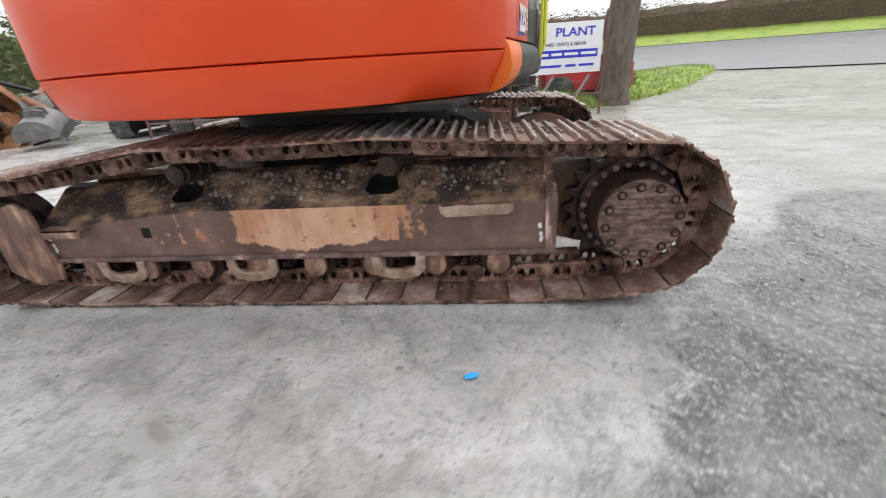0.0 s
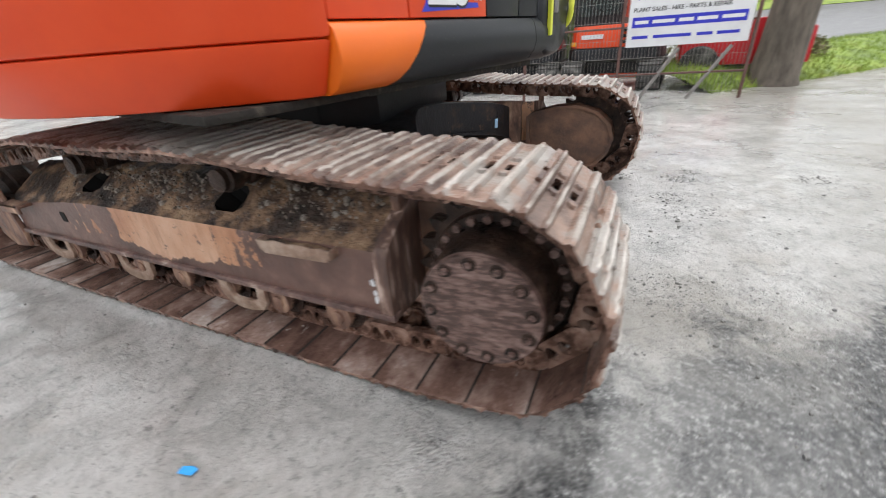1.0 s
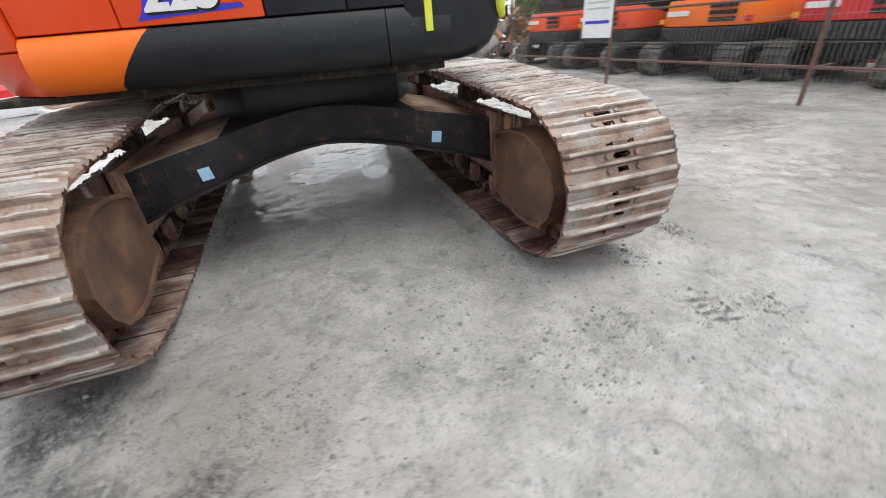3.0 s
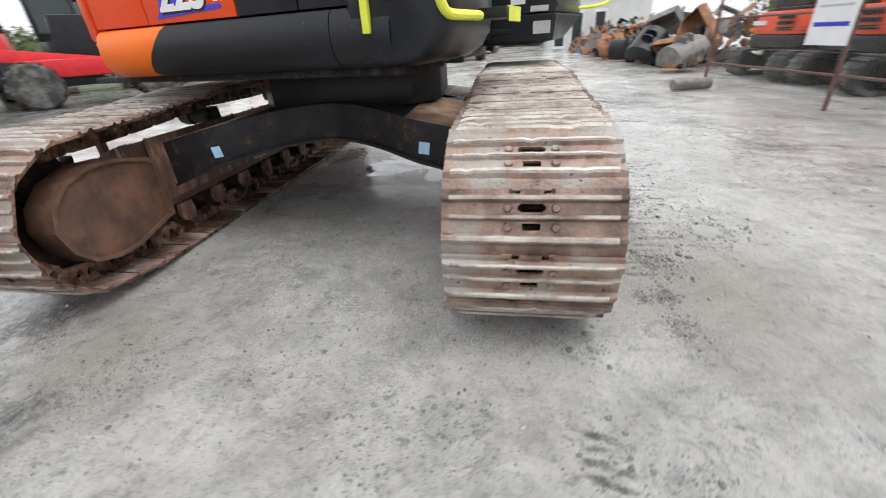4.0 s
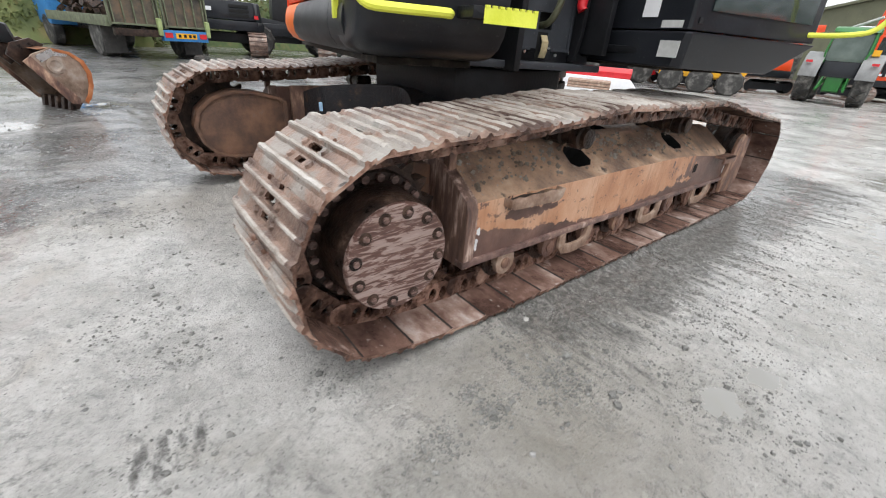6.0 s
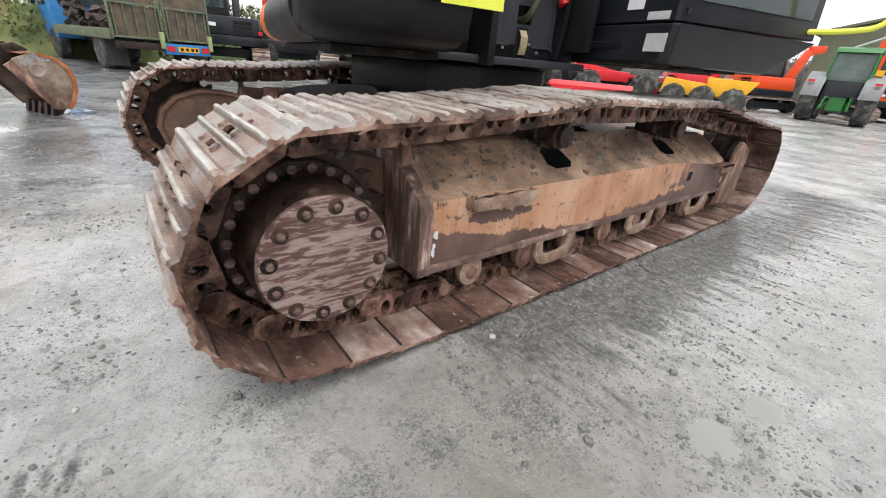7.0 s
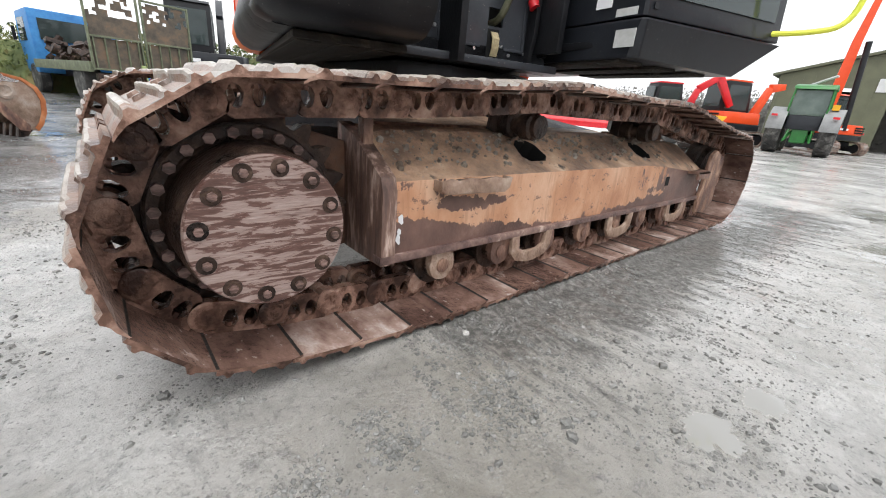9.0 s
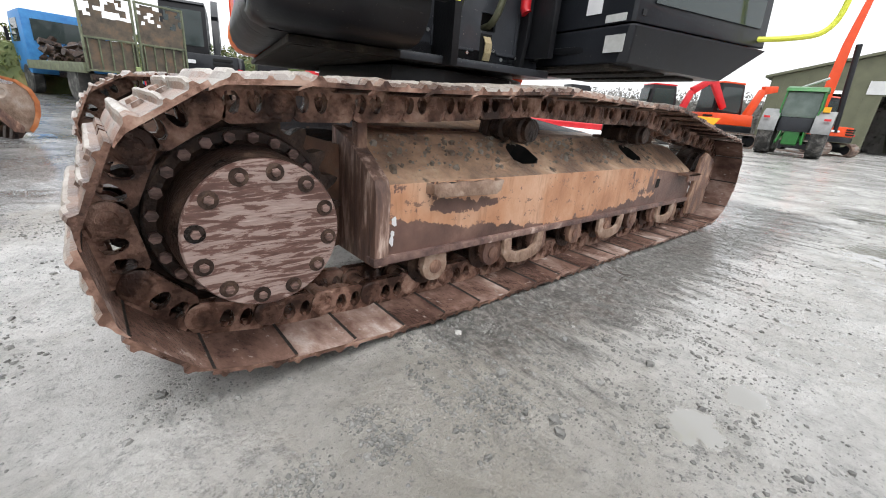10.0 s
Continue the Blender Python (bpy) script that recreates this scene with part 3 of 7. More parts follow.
def part(name, bm, mat, parent, label="", bevel=0.0, segs=2, m=None):
    mesh = finish(bm, bevel, segs) if isinstance(bm, bmesh.types.BMesh) else bm
    if mat is not None and not mesh.materials:
        mesh.materials.append(mat)
    ob = new(name, mesh)
    ob.parent = parent
    if m is not None:
        ob.matrix_basis = m
    return tagged(ob, label)


def thing(name, label, category, group="", m=None):
    ob = new(name)
    ob.empty_display_size = 0.2
    if m is not None:
        ob.matrix_basis = m
    return tagged(ob, label, category, group)


def solid(name, bm, mat, label, category, bevel=0.0, kind="", group="", m=None):
    mesh = finish(bm, bevel) if isinstance(bm, bmesh.types.BMesh) else bm
    mesh.materials.append(mat)
    ob = new(name, mesh)
    if m is not None:
        ob.matrix_basis = m
    return tagged(ob, label, category, group, kind)


# ---- ground: one sheet to the horizon ----
def ground_height(x, y):
    d = math.hypot(x, y)
    h = 0.0
    if d > 4.5:
        h += 0.05 * (noise.noise((x * 0.35, y * 0.35, 0.3))) * min(1, (d - 4.5) / 3)
    rough = max(0.25, min(1.0, 0.55 + noise.noise((x * 0.7, y * 0.7, 6.2))))
    h += 0.010 * noise.noise((x * 2.3, y * 2.3, 1.7)) - 0.008
    along = max(0.0, min(1.0, (1.62 - abs(x)) / 0.25)) * max(0.0, min(1.0, (0.36 - abs(abs(y) - 1.195)) / 0.06))
    h += 0.019 * along
    h += rough * (0.010 * noise.noise((x * 6.5, y * 6.5, 4.1)) + 0.006 * noise.noise((x * 15, y * 15, 2.6)))
    return h


EDGE = ((1.0, -3.2), (1.5, -2.5), (2.0, -1.78), (2.3, -1.50), (2.6, -1.20), (3.05, -0.78), (3.5, -0.42), (4.4, 0.05), (6.5, 0.5))
DARK_SPOTS = ((-2.46, 3.39, 0.25), (-1.11, 3.64, 0.3), (2.65, -0.65, 0.15), (2.2, -1.2, 0.25), (2.05, -1.15, 0.15), (0.1, 4.4, 0.5), (-4.0, 3.0, 0.5), (-3.2, 1.65, 0.4))
POOLS = ((0.95, 2.32, 0.10), (0.67, 2.37, 0.09), (2.55, -4.85, 0.42), (-0.9, 0.2, 0.55), (-0.5, -0.1, 0.35), (-0.25, 0.45, 0.22), (-0.95, -0.75, 0.35), (-1.5, 0.5, 0.4), (-2.3, 2.6, 0.5), (-4.5, 2.4, 0.7), (3.4, -3.6, 0.35), (-0.15, -2.35, 0.13))
IMPRINTS = [(2.50 + 0.055 * k, 1.40 + 0.012 * k, 0.30) for k in range(4)]


def yard_mask(x, y):
    """Dark gravel, standing water and mud streaks, as soft masks."""
    xs, ys = [e[0] for e in EDGE], [e[1] for e in EDGE]
    edge = float(np.interp(x, xs, ys)) + 0.55 * noise.noise((x * 0.9, y * 0.9, 2.2)) + 0.3 * noise.noise((x * 2.6, y * 2.6, 5.2))
    r = 0.0
    if x > 0.8:
        r = max(0.0, min(1.0, (edge - y) / 1.0 + 0.45)) * max(0.0, min(1.0, (x - 0.8 - 0.95 * max(0.0, min(1.0, (y + 2.7) / 0.7))) / 0.45))
        r *= 0.86 + 0.2 * max(0.0, min(1.0, 1.6 - (edge - y) / 2.0))
    for cx, cy, rad in DARK_SPOTS:
        r = max(r, 0.30 * math.exp(-((x - cx) ** 2 + (y - cy) ** 2) / (2 * (rad * 0.8) ** 2)))
    if y < -5:
        r = max(r, min(0.5, (-5 - y) / 4))
    g = 0.0
    for cx, cy, rad in POOLS:
        g = max(g, math.exp(-((x - cx) ** 2 + ((y - cy) * 1.4) ** 2) / (2 * (rad * 0.8) ** 2)))
    if -7 < x < 0.8 and 1.9 < y < 4.6:
        g = max(g, 0.42 * min(1, (0.8 - x) / 0.6) * min(1, (y - 1.9) / 0.4) * min(1, (4.6 - y) / 0.8))
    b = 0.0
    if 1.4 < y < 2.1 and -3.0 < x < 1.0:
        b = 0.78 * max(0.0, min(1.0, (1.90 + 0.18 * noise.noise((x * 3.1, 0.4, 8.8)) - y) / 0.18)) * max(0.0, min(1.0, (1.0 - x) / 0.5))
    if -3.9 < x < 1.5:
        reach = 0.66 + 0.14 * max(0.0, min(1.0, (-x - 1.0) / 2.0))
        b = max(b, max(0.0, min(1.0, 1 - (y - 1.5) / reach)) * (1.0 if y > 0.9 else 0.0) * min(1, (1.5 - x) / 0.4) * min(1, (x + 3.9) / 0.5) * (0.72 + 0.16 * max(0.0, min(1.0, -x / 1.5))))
    for cx, cy, tilt in IMPRINTS:
        u, v = (x - cx) - (y - cy) * tilt, y - cy
        if abs(v) < 0.13 and abs(u) < 0.05:
            b = max(b, 0.66 * math.exp(-(u / 0.016) ** 2) * (1 - (v / 0.13) ** 2))
    # damp brown by the drive end; the same tone, weaker, under the machine
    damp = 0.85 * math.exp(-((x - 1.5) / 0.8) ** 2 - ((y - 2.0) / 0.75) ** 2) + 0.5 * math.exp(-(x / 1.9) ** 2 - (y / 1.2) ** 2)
    damp = max(damp, 0.9 * max(0.0, min(1.0, (x - 2.7) / 1.6)), 0.8 * math.exp(-((x - 2.5) / 0.7) ** 2 - ((y + 0.65) / 0.5) ** 2))
    return r, g, b, min(1.0, max(damp, 0.95 * g if g > 0.08 else 0.0))


bm = bmesh.new()
axis = sorted(set([-900, -400, -150, -70, -45, -30, -22, -17, -13, -10] + [round(-8 + 0.1 * i, 3) for i in range(46)] + [round(-3.4 + 0.025 * i, 3) for i in range(289)] + [round(3.9 + 0.1 * i, 3) for i in range(42)] + [10, 13, 17, 22, 30, 45, 70, 150, 400, 900]))
grid = [[bm.verts.new((x, y, ground_height(x, y))) for x in axis] for y in axis]
for j in range(len(axis) - 1):
    for i in range(len(axis) - 1):
        bm.faces.new((grid[j][i], grid[j][i + 1], grid[j + 1][i + 1], grid[j + 1][i]))
ground = solid("ground", bm, M["ground"], "wet grey stone-dust yard with dark gravel patches and puddles", "ground", kind="structure")
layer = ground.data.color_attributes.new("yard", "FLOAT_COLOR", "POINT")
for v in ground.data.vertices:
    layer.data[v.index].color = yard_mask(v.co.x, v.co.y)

# ---- excavator: undercarriage ----
excavator = thing("excavator", "orange and black crawler excavator with worn brown tracks on a yard", "excavator")

PITCH, SHOE_W = 0.19, 0.6
SPROCKET, SPROCKET_R = (1.83, 0.44), 0.3193
IDLER, IDLER_R = (-1.78, 0.395), 0.285
GAUGE = 1.195


def track_loop():
    """The chain's pitch line, sampled at every link: sprocket, sagging top run, idler, flat bottom run."""
    pts = []
    for k in range(61):
        a = radians(-96 + 186 * k / 60)
        pts.append((SPROCKET[0] + SPROCKET_R * math.cos(a), SPROCKET[1] + SPROCKET_R * math.sin(a)))
    for x, z in ((1.5, 0.768), (1.2, 0.782), (0.9, 0.803), (0.61, 0.83), (0.3, 0.822), (0.0, 0.818), (-0.3, 0.824), (-0.55, 0.826), (-0.85, 0.788), (-1.15, 0.742), (-1.45, 0.702)):
        pts.append((x, z))
    for k in range(61):
        a = radians(82 + 186 * k / 60)
        pts.append((IDLER[0] + IDLER_R * math.cos(a), IDLER[1] + IDLER_R * math.sin(a)))
    for x, z in ((-1.35, 0.094), (-0.5, 0.092), (0.5, 0.092), (1.3, 0.093), (1.55, 0.103)):
        pts.append((x, z))
    P = np.array(pts + pts[:1])
    seg = np.hypot(*np.diff(P, axis=0).T)
    s = np.concatenate([[0], np.cumsum(seg)])
    count = int(round(s[-1] / PITCH))
    at = (np.arange(count) / count) * s[-1]
    return [(float(np.interp(a, s, P[:, 0])), float(np.interp(a, s, P[:, 1]))) for a in at]


PINS = track_loop()


def shoe_mesh(seed):
    """A triple-grouser shoe: plate with a long and a short mud slot and two link notches, three worn bars with low ends,
    a bent trailing lip; +x along, +z outward."""
    rng = random.Random(seed)
    bm = bmesh.new()
    t0, t1 = 0.055, 0.067
    h = SHOE_W / 2
    us = [-0.103, -0.085, -0.054, -0.048, -0.032, -0.026, 0.011, 0.034, 0.084, 0.098, 0.112, 0.120]
    low = {0.098: t0 - 0.004, 0.112: t0 - 0.009, 0.120: t0 - 0.013}
    high = {0.098: t1 - 0.006, 0.112: t1 - 0.015, 0.120: t0 - 0.008}
    vs = [-h, -0.074, -0.046, -0.038, -0.030, 0.030, 0.038, 0.046, 0.074, h]

    def solid_cell(i, j):
        u, v = (us[i] + us[i + 1]) / 2, abs(vs[j] + vs[j + 1]) / 2
        if -0.048 < u < -0.032 and v < 0.046 or (-0.054 < u < -0.026 and v < 0.038):
            return False
        if 0.011 < u < 0.034 and v < 0.030:
            return False
        return not (u < -0.085 and 0.038 < v < 0.074)
    top, bot = {}, {}
    for i, u in enumerate(us):
        for j, v in enumerate(vs):
            wob = rng.uniform(-0.0008, 0.0008)
            top[i, j] = bm.verts.new((u, v, high.get(u, t1) + wob))
            bot[i, j] = bm.verts.new((u, v, low.get(u, t0)))
    ni, nj = len(us) - 1, len(vs) - 1
    for i in range(ni):
        for j in range(nj):
            if not solid_cell(i, j):
                continue
            bm.faces.new((top[i, j], top[i + 1, j], top[i + 1, j + 1], top[i, j + 1]))
            bm.faces.new((bot[i, j + 1], bot[i + 1, j + 1], bot[i + 1, j], bot[i, j]))
            for di, dj, p, q in ((-1, 0, (i, j + 1), (i, j)), (1, 0, (i + 1, j), (i + 1, j + 1)), (0, -1, (i, j), (i + 1, j)), (0, 1, (i + 1, j + 1), (i, j + 1))):
                if not (0 <= i + di < ni and 0 <= j + dj < nj and solid_cell(i + di, j + dj)):
                    bm.faces.new((top[p], bot[p], bot[q], top[q]))
    for v in [v for v in bm.verts if not v.link_faces]:
        bm.verts.remove(v)
    for u, w, g in ((-0.071, 0.0085, 0.021), (-0.008, 0.0075, 0.018), (0.066, 0.0115, 0.023)):
        n = 22
        rows = []
        for k in range(n + 1):
            y = -h + SHOE_W * k / n
            end = min(k, n - k)
            drop = (0.010, 0.003)[end] if end < 2 else 0.0
            dz = rng.uniform(-0.0012, 0.0008) - 0.006 * (rng.random() < 0.10) - drop
            du = rng.uniform(-0.0012, 0.0012)
            lean = -0.002
            rows.append([bm.verts.new((a + du, y, b)) for a, b in ((u - w * 1.9, t1 - 0.002), (u - w + lean, t1 + g * 0.7 + dz), (u - w * 0.45 + lean, t1 + g + dz), (u + w * 0.5 + lean, t1 + g + dz), (u + w + lean, t1 + g * 0.66 + dz), (u + w * 1.8, t1 - 0.002))])
        for a, b in zip(rows, rows[1:]):
            for i in range(5):
                bm.faces.new((a[i], b[i], b[i + 1], a[i + 1]))
        bm.faces.new(rows[0])
        bm.faces.new(list(reversed(rows[-1])))
    for u in (-0.040, 0.024):
        for v in (-0.078, 0.078):
            prism(bm, ring(u, v, 0.017, 8), t1 - 0.002, t1 + 0.010, "z", ring(u, v, 0.012, 8))
            prism(bm, ring(u, v, 0.012, 6), t0 - 0.014, t0 + 0.002, "z")
    mesh = finish(bm)
    mesh.materials.append(M["shoe"])
    mesh.materials.append(M["shoe_inner"])
    mesh.materials.append(M["grouser"])
    mesh.materials.append(M["groove"])
    mesh.materials.append(M["link"])
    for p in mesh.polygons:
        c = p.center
        # the lip's last strip is coloured near-black to draw the joint's shade
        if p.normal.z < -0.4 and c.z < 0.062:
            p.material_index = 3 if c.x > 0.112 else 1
        elif abs(p.normal.y) > 0.9 and c.z < t1:
            p.material_index = 4
        elif abs(c.y) > h - 0.014:
            p.material_index = 4 if abs(p.normal.y) > 0.6 else 0
        elif c.z > t1 + 0.009 and abs(p.normal.y) < 0.9 and not (0.055 < abs(c.y) < 0.1 and (abs(c.x + 0.040) < 0.02 or abs(c.x - 0.024) < 0.02)):
            p.material_index = 2
    return mesh


def link_mesh():
    """A pair of forged link castings with two rounded bolt windows and pin bosses, with the bushing between them."""
    bm = bmesh.new()
    outline = [(-0.142, 0.0), (-0.136, -0.026), (-0.118, -0.046), (0.040, -0.046), (0.056, -0.036), (0.062, -0.012), (0.058, 0.006), (0.066, 0.030), (0.084, 0.045), (0.084, 0.056), (-0.102, 0.056), (-0.130, 0.030)]
    windows = []
    for cx, w in ((-0.026, 0.023), (0.030, 0.022)):
        windows.append([(cx + w * math.cos(a) * (1.0 if math.sin(a) > -0.2 else 0.85), 0.010 + 0.031 * math.sin(a)) for a in (2 * math.pi * (k + 0.5) / 10 for k in range(10))])
    for side in (-1, 1):
        a, b = sorted((side * 0.062, side * 0.096))
        for y in (a, b):
            loops = []
            for lp in [outline] + windows:
                vs = [bm.verts.new((u, y, w)) for u, w in lp]
                loops.append([bm.edges.new((vs[i], vs[(i + 1) % len(vs)])) for i in range(len(vs))])
            bmesh.ops.triangle_fill(bm, edges=[e for lp in loops for e in lp], use_beauty=True, normal=(0, 1, 0))
        for lp in [outline] + windows:
            n = len(lp)
            va = [bm.verts.new((u, a, w)) for u, w in lp]
            vb = [bm.verts.new((u, b, w)) for u, w in lp]
            for i in range(n):
                bm.faces.new((va[i], va[(i + 1) % n], vb[(i + 1) % n], vb[i]))
        lathe(bm, [(0.046, side * 0.088), (0.046, side * 0.097), (0.042, side * 0.100), (0.030, side * 0.101), (0.024, side * 0.101), (0.022, side * 0.0995), (0.005, side * 0.0995)], (-0.093, 0, 0.002), "y", 18)
        prism(bm, [(-0.092, 0.050), (-0.054, 0.048), (-0.056, -0.040), (-0.092, -0.047)], side * 0.094, side * 0.101, "y", [(-0.092, 0.043), (-0.066, 0.040), (-0.068, -0.032), (-0.092, -0.040)])
        c, d = sorted((side * 0.046, side * 0.066))
        prism(bm, ring(0.095, 0.0, 0.042, 14), c, d)
        for u in (-0.026, 0.030):
            prism(bm, ring(u, (a + b) / 2, 0.011, 6), 0.027, 0.042, "z")
    prism(bm, ring(-0.095, 0.0, 0.030, 14), -0.062, 0.062)
    bmesh.ops.remove_doubles(bm, verts=bm.verts, dist=0.0004)
    mesh = finish(bm)
    mesh.materials.append(M["link"])
    return mesh


SHOES = [shoe_mesh(7 + k) for k in range(5)]
LINK = link_mesh()


def crawler(side):
    """One crawler: frame, drive, idler, rollers and the chain of shoes. side: -1 or 1, the sign of y."""
    y0 = side * GAUGE

    def Y(a):
        return y0 + side * a

    # chain of shoes, each with its pair of links
    for i, (xa, za) in enumerate(PINS):
        xb, zb = PINS[(i + 1) % len(PINS)]
        mx, mz = (xa + xb) / 2, (za + zb) / 2
        d = Vector((xa - xb, 0, za - zb)).normalized()
        # outward is to the left of travel when seen from -y
        out = Vector((-(zb - za), 0, (xb - xa))).normalized() * -1
        m = Matrix((( d.x, 0, out.x, mx), (0, 1, 0, y0), (d.z, 0, out.z, mz), (0, 0, 0, 1)))
        if m.to_3x3().determinant() < 0:
            m = Matrix((( -d.x, 0, out.x, mx), (0, 1, 0, y0), (-d.z, 0, out.z, mz), (0, 0, 0, 1)))
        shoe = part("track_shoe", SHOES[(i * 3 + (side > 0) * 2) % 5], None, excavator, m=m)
        part("track_link", LINK, None, shoe)

    # track frame: box beam with a sloped top, rail flange along the foot
    bm = bmesh.new()
    holes = [(0.42, 0.68), (-0.70, -0.44)]
    xs = [-1.45, -0.70, -0.44, 0.42, 0.68, 1.40]

    def section(x):
        low = max(0.0, min(1.0, (-0.62 - x) / 0.5))
        return [(0.165, 0.26), (0.165, 0.53 - 0.09 * low), (0.115, 0.555 - 0.07 * low), (-0.08, 0.675 - 0.05 * low), (-0.14, 0.69 - 0.05 * low), (-0.14, 0.26)]
    rows = [[bm.verts.new((x, Y(a), z)) for a, z in section(x)] for x in xs]
    frame_faces = []
    for x0, ra, rb in zip(xs, rows, rows[1:]):
        for k in range(6):
            if k == 2 and any(abs(x0 - h0) < 1e-6 for h0, h1 in holes):
                h0, h1 = [h for h in holes if abs(x0 - h[0]) < 1e-6][0]
                # frame the opening, then sink a pocket behind it
                p = [ra[2].co, rb[2].co, rb[3].co, ra[3].co]
                cen = sum((Vector(q) for q in p), Vector()) / 4
                quad = [Vector(q).lerp(cen, f) for q, f in zip(p, (0.24, 0.24, 0.45, 0.45))]
                inner = []
                for q in range(4):
                    inner.append(bm.verts.new(quad[q].lerp(quad[q - 1], 0.22)))
                    inner.append(bm.verts.new(quad[q].lerp(quad[(q + 1) % 4], 0.22)))
                back = [bm.verts.new(v.co + Vector((0, -side * 0.06, -0.09))) for v in inner]
                outer = [ra[2], rb[2], rb[3], ra[3]]
                for q in range(4):
                    r = (q + 1) % 4
                    bm.faces.new((outer[q], outer[r], inner[2 * r], inner[2 * q + 1])).material_index = 1
                    bm.faces.new((outer[q], inner[2 * q + 1], inner[2 * q])).material_index = 1
                # pocket walls and back are coloured near-black for the shade inside
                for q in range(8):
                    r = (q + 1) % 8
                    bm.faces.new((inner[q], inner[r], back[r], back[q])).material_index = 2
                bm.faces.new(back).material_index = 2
                continue
            f = bm.faces.new((ra[k], rb[k], rb[(k + 1) % 6], ra[(k + 1) % 6]))
            if k in (1, 2, 3):
                f.material_index = 1
    bm.faces.new(rows[0])
    bm.faces.new(list(reversed(rows[-1])))
    bmesh.ops.recalc_face_normals(bm, faces=bm.faces)
    mesh = bpy.data.meshes.new("mesh")
    bm.to_mesh(mesh)
    bm.free()
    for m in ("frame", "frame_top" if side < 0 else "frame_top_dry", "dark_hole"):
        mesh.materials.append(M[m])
    beam = part("track_frame", mesh, None, excavator, "box beam with worn tan paint over brown steel")
    # foot flange
    bm = bmesh.new()
    a, b = sorted((Y(0.13), Y(0.185)))
    box(bm, -1.46, 1.46, a, b, 0.243, 0.272)
    part("foot_rail", bm, M["foot_rail"], beam, bevel=0.006)
    # square service hole: a near-black plate on the face, its shade given as colour
    bm = bmesh.new()
    a, b = sorted((Y(0.15), Y(0.168)))
    box(bm, -0.825, -0.775, a, b, 0.385, 0.445)
    part("service_hole", bm, M["dark_hole"], beam, "near-black plate standing for a small square opening")
    # end plate with a rounded rim toward the sprocket
    bm = bmesh.new()
    a, b = sorted((Y(-0.15), Y(0.175)))
    rim = [(0.18, 0.235), (0.18, 0.50), (0.165, 0.545), (0.12, 0.575), (-0.02, 0.66), (-0.15, 0.70), (-0.15, 0.235)]
    prism(bm, [(Y(p), z) for p, z in rim], 1.395, 1.455, "x")
    part("end_plate", bm, M["drip"], beam, bevel=0.008)
    # upright lug on the end plate
    bm = bmesh.new()
    a, b = sorted((Y(-0.02), Y(0.02)))
    box(bm, 1.40, 1.44, a, b, 0.62, 0.72)
    part("lug", bm, M["frame_dark"], beam, bevel=0.006)
    # step pocket: bent plate, open at the top
    bm = bmesh.new()
    outer = [(0.86, 0.530), (0.874, 0.487), (0.90, 0.472), (1.21, 0.480), (1.233, 0.497), (1.235, 0.530), (1.19, 0.538), (1.15, 0.529), (1.10, 0.537), (1.02, 0.530), (0.96, 0.537), (0.91, 0.528)]
    a, b = sorted((Y(0.206), Y(0.214)))
    prism(bm, outer, a, b)
    a, b = sorted((Y(0.165), Y(0.209)))
    prism(bm, [(0.86, 0.530), (0.874, 0.487), (0.884, 0.487), (0.87, 0.530)], a, b)
    prism(bm, [(1.225, 0.530), (1.225, 0.49), (1.235, 0.49), (1.235, 0.530)], a, b)
    prism(bm, [(0.874, 0.487), (0.90, 0.472), (1.21, 0.480), (1.233, 0.497), (1.233, 0.505), (0.874, 0.495)], a, b)
    part("step", bm, M["step_plate"], beam, "bent plate step pocket with torn upper edge", bevel=0.003)
    # mud packed in the step
    bm = bmesh.new()
    a, b = sorted((Y(0.167), Y(0.204)))
    prism(bm, [(0.885, 0.495), (1.22, 0.497), (1.22, 0.519), (1.12, 0.528), (1.03, 0.521), (0.95, 0.529), (0.885, 0.518)], a, b)
    part("mud", bm, M["frame_top"], beam, bevel=0.01)
    # idler guard plate and yoke
    bm = bmesh.new()
    a, b = sorted((Y(0.17), Y(0.195)))
    prism(bm, [(-1.62, 0.12), (-1.42, 0.14), (-1.40, 0.24), (-1.44, 0.58), (-1.52, 0.62), (-1.72, 0.56), (-1.74, 0.2)], a, b)
    part("idler_guard", bm, M["frame_dark"], beam, bevel=0.006)
    bm = bmesh.new()
    for s in (-1, 1):
        a, b = sorted((y0 + s * 0.10, y0 + s * 0.15))
        box(bm, -1.86, -1.40, a, b, 0.30, 0.47)
    part("idler_yoke", bm, M["dark_steel"], beam, bevel=0.01)
    # small bracket beside the guard
    bm = bmesh.new()
    a, b = sorted((Y(0.165), Y(0.24)))
    box(bm, -1.36, -1.12, a, b, 0.455, 0.475)
    box(bm, -1.36, -1.13, *sorted((Y(0.225), Y(0.24))), 0.42, 0.475)
    part("bracket", bm, M["frame_dark"], beam, bevel=0.005)

    # idler wheel
    bm = bmesh.new()
    lathe(bm, [(0.05, -0.11), (0.07, -0.1), (0.215, -0.085), (0.235, -0.05), (0.27, -0.045), (0.27, 0.045), (0.235, 0.05), (0.215, 0.085), (0.07, 0.1), (0.05, 0.11)], (IDLER[0], y0, IDLER[1]), "y", 40)
    part("idler", bm, M["dark_steel"], excavator)

    # sprocket: toothed ring
    bm = bmesh.new()
    teeth = []
    for k in range(21):
        a0 = 2 * math.pi * k / 21
        for f, r in ((0.0, 0.275), (0.18, 0.278), (0.36, 0.312), (0.5, 0.325), (0.64, 0.312), (0.82, 0.278)):
            a = a0 + f * 2 * math.pi / 21
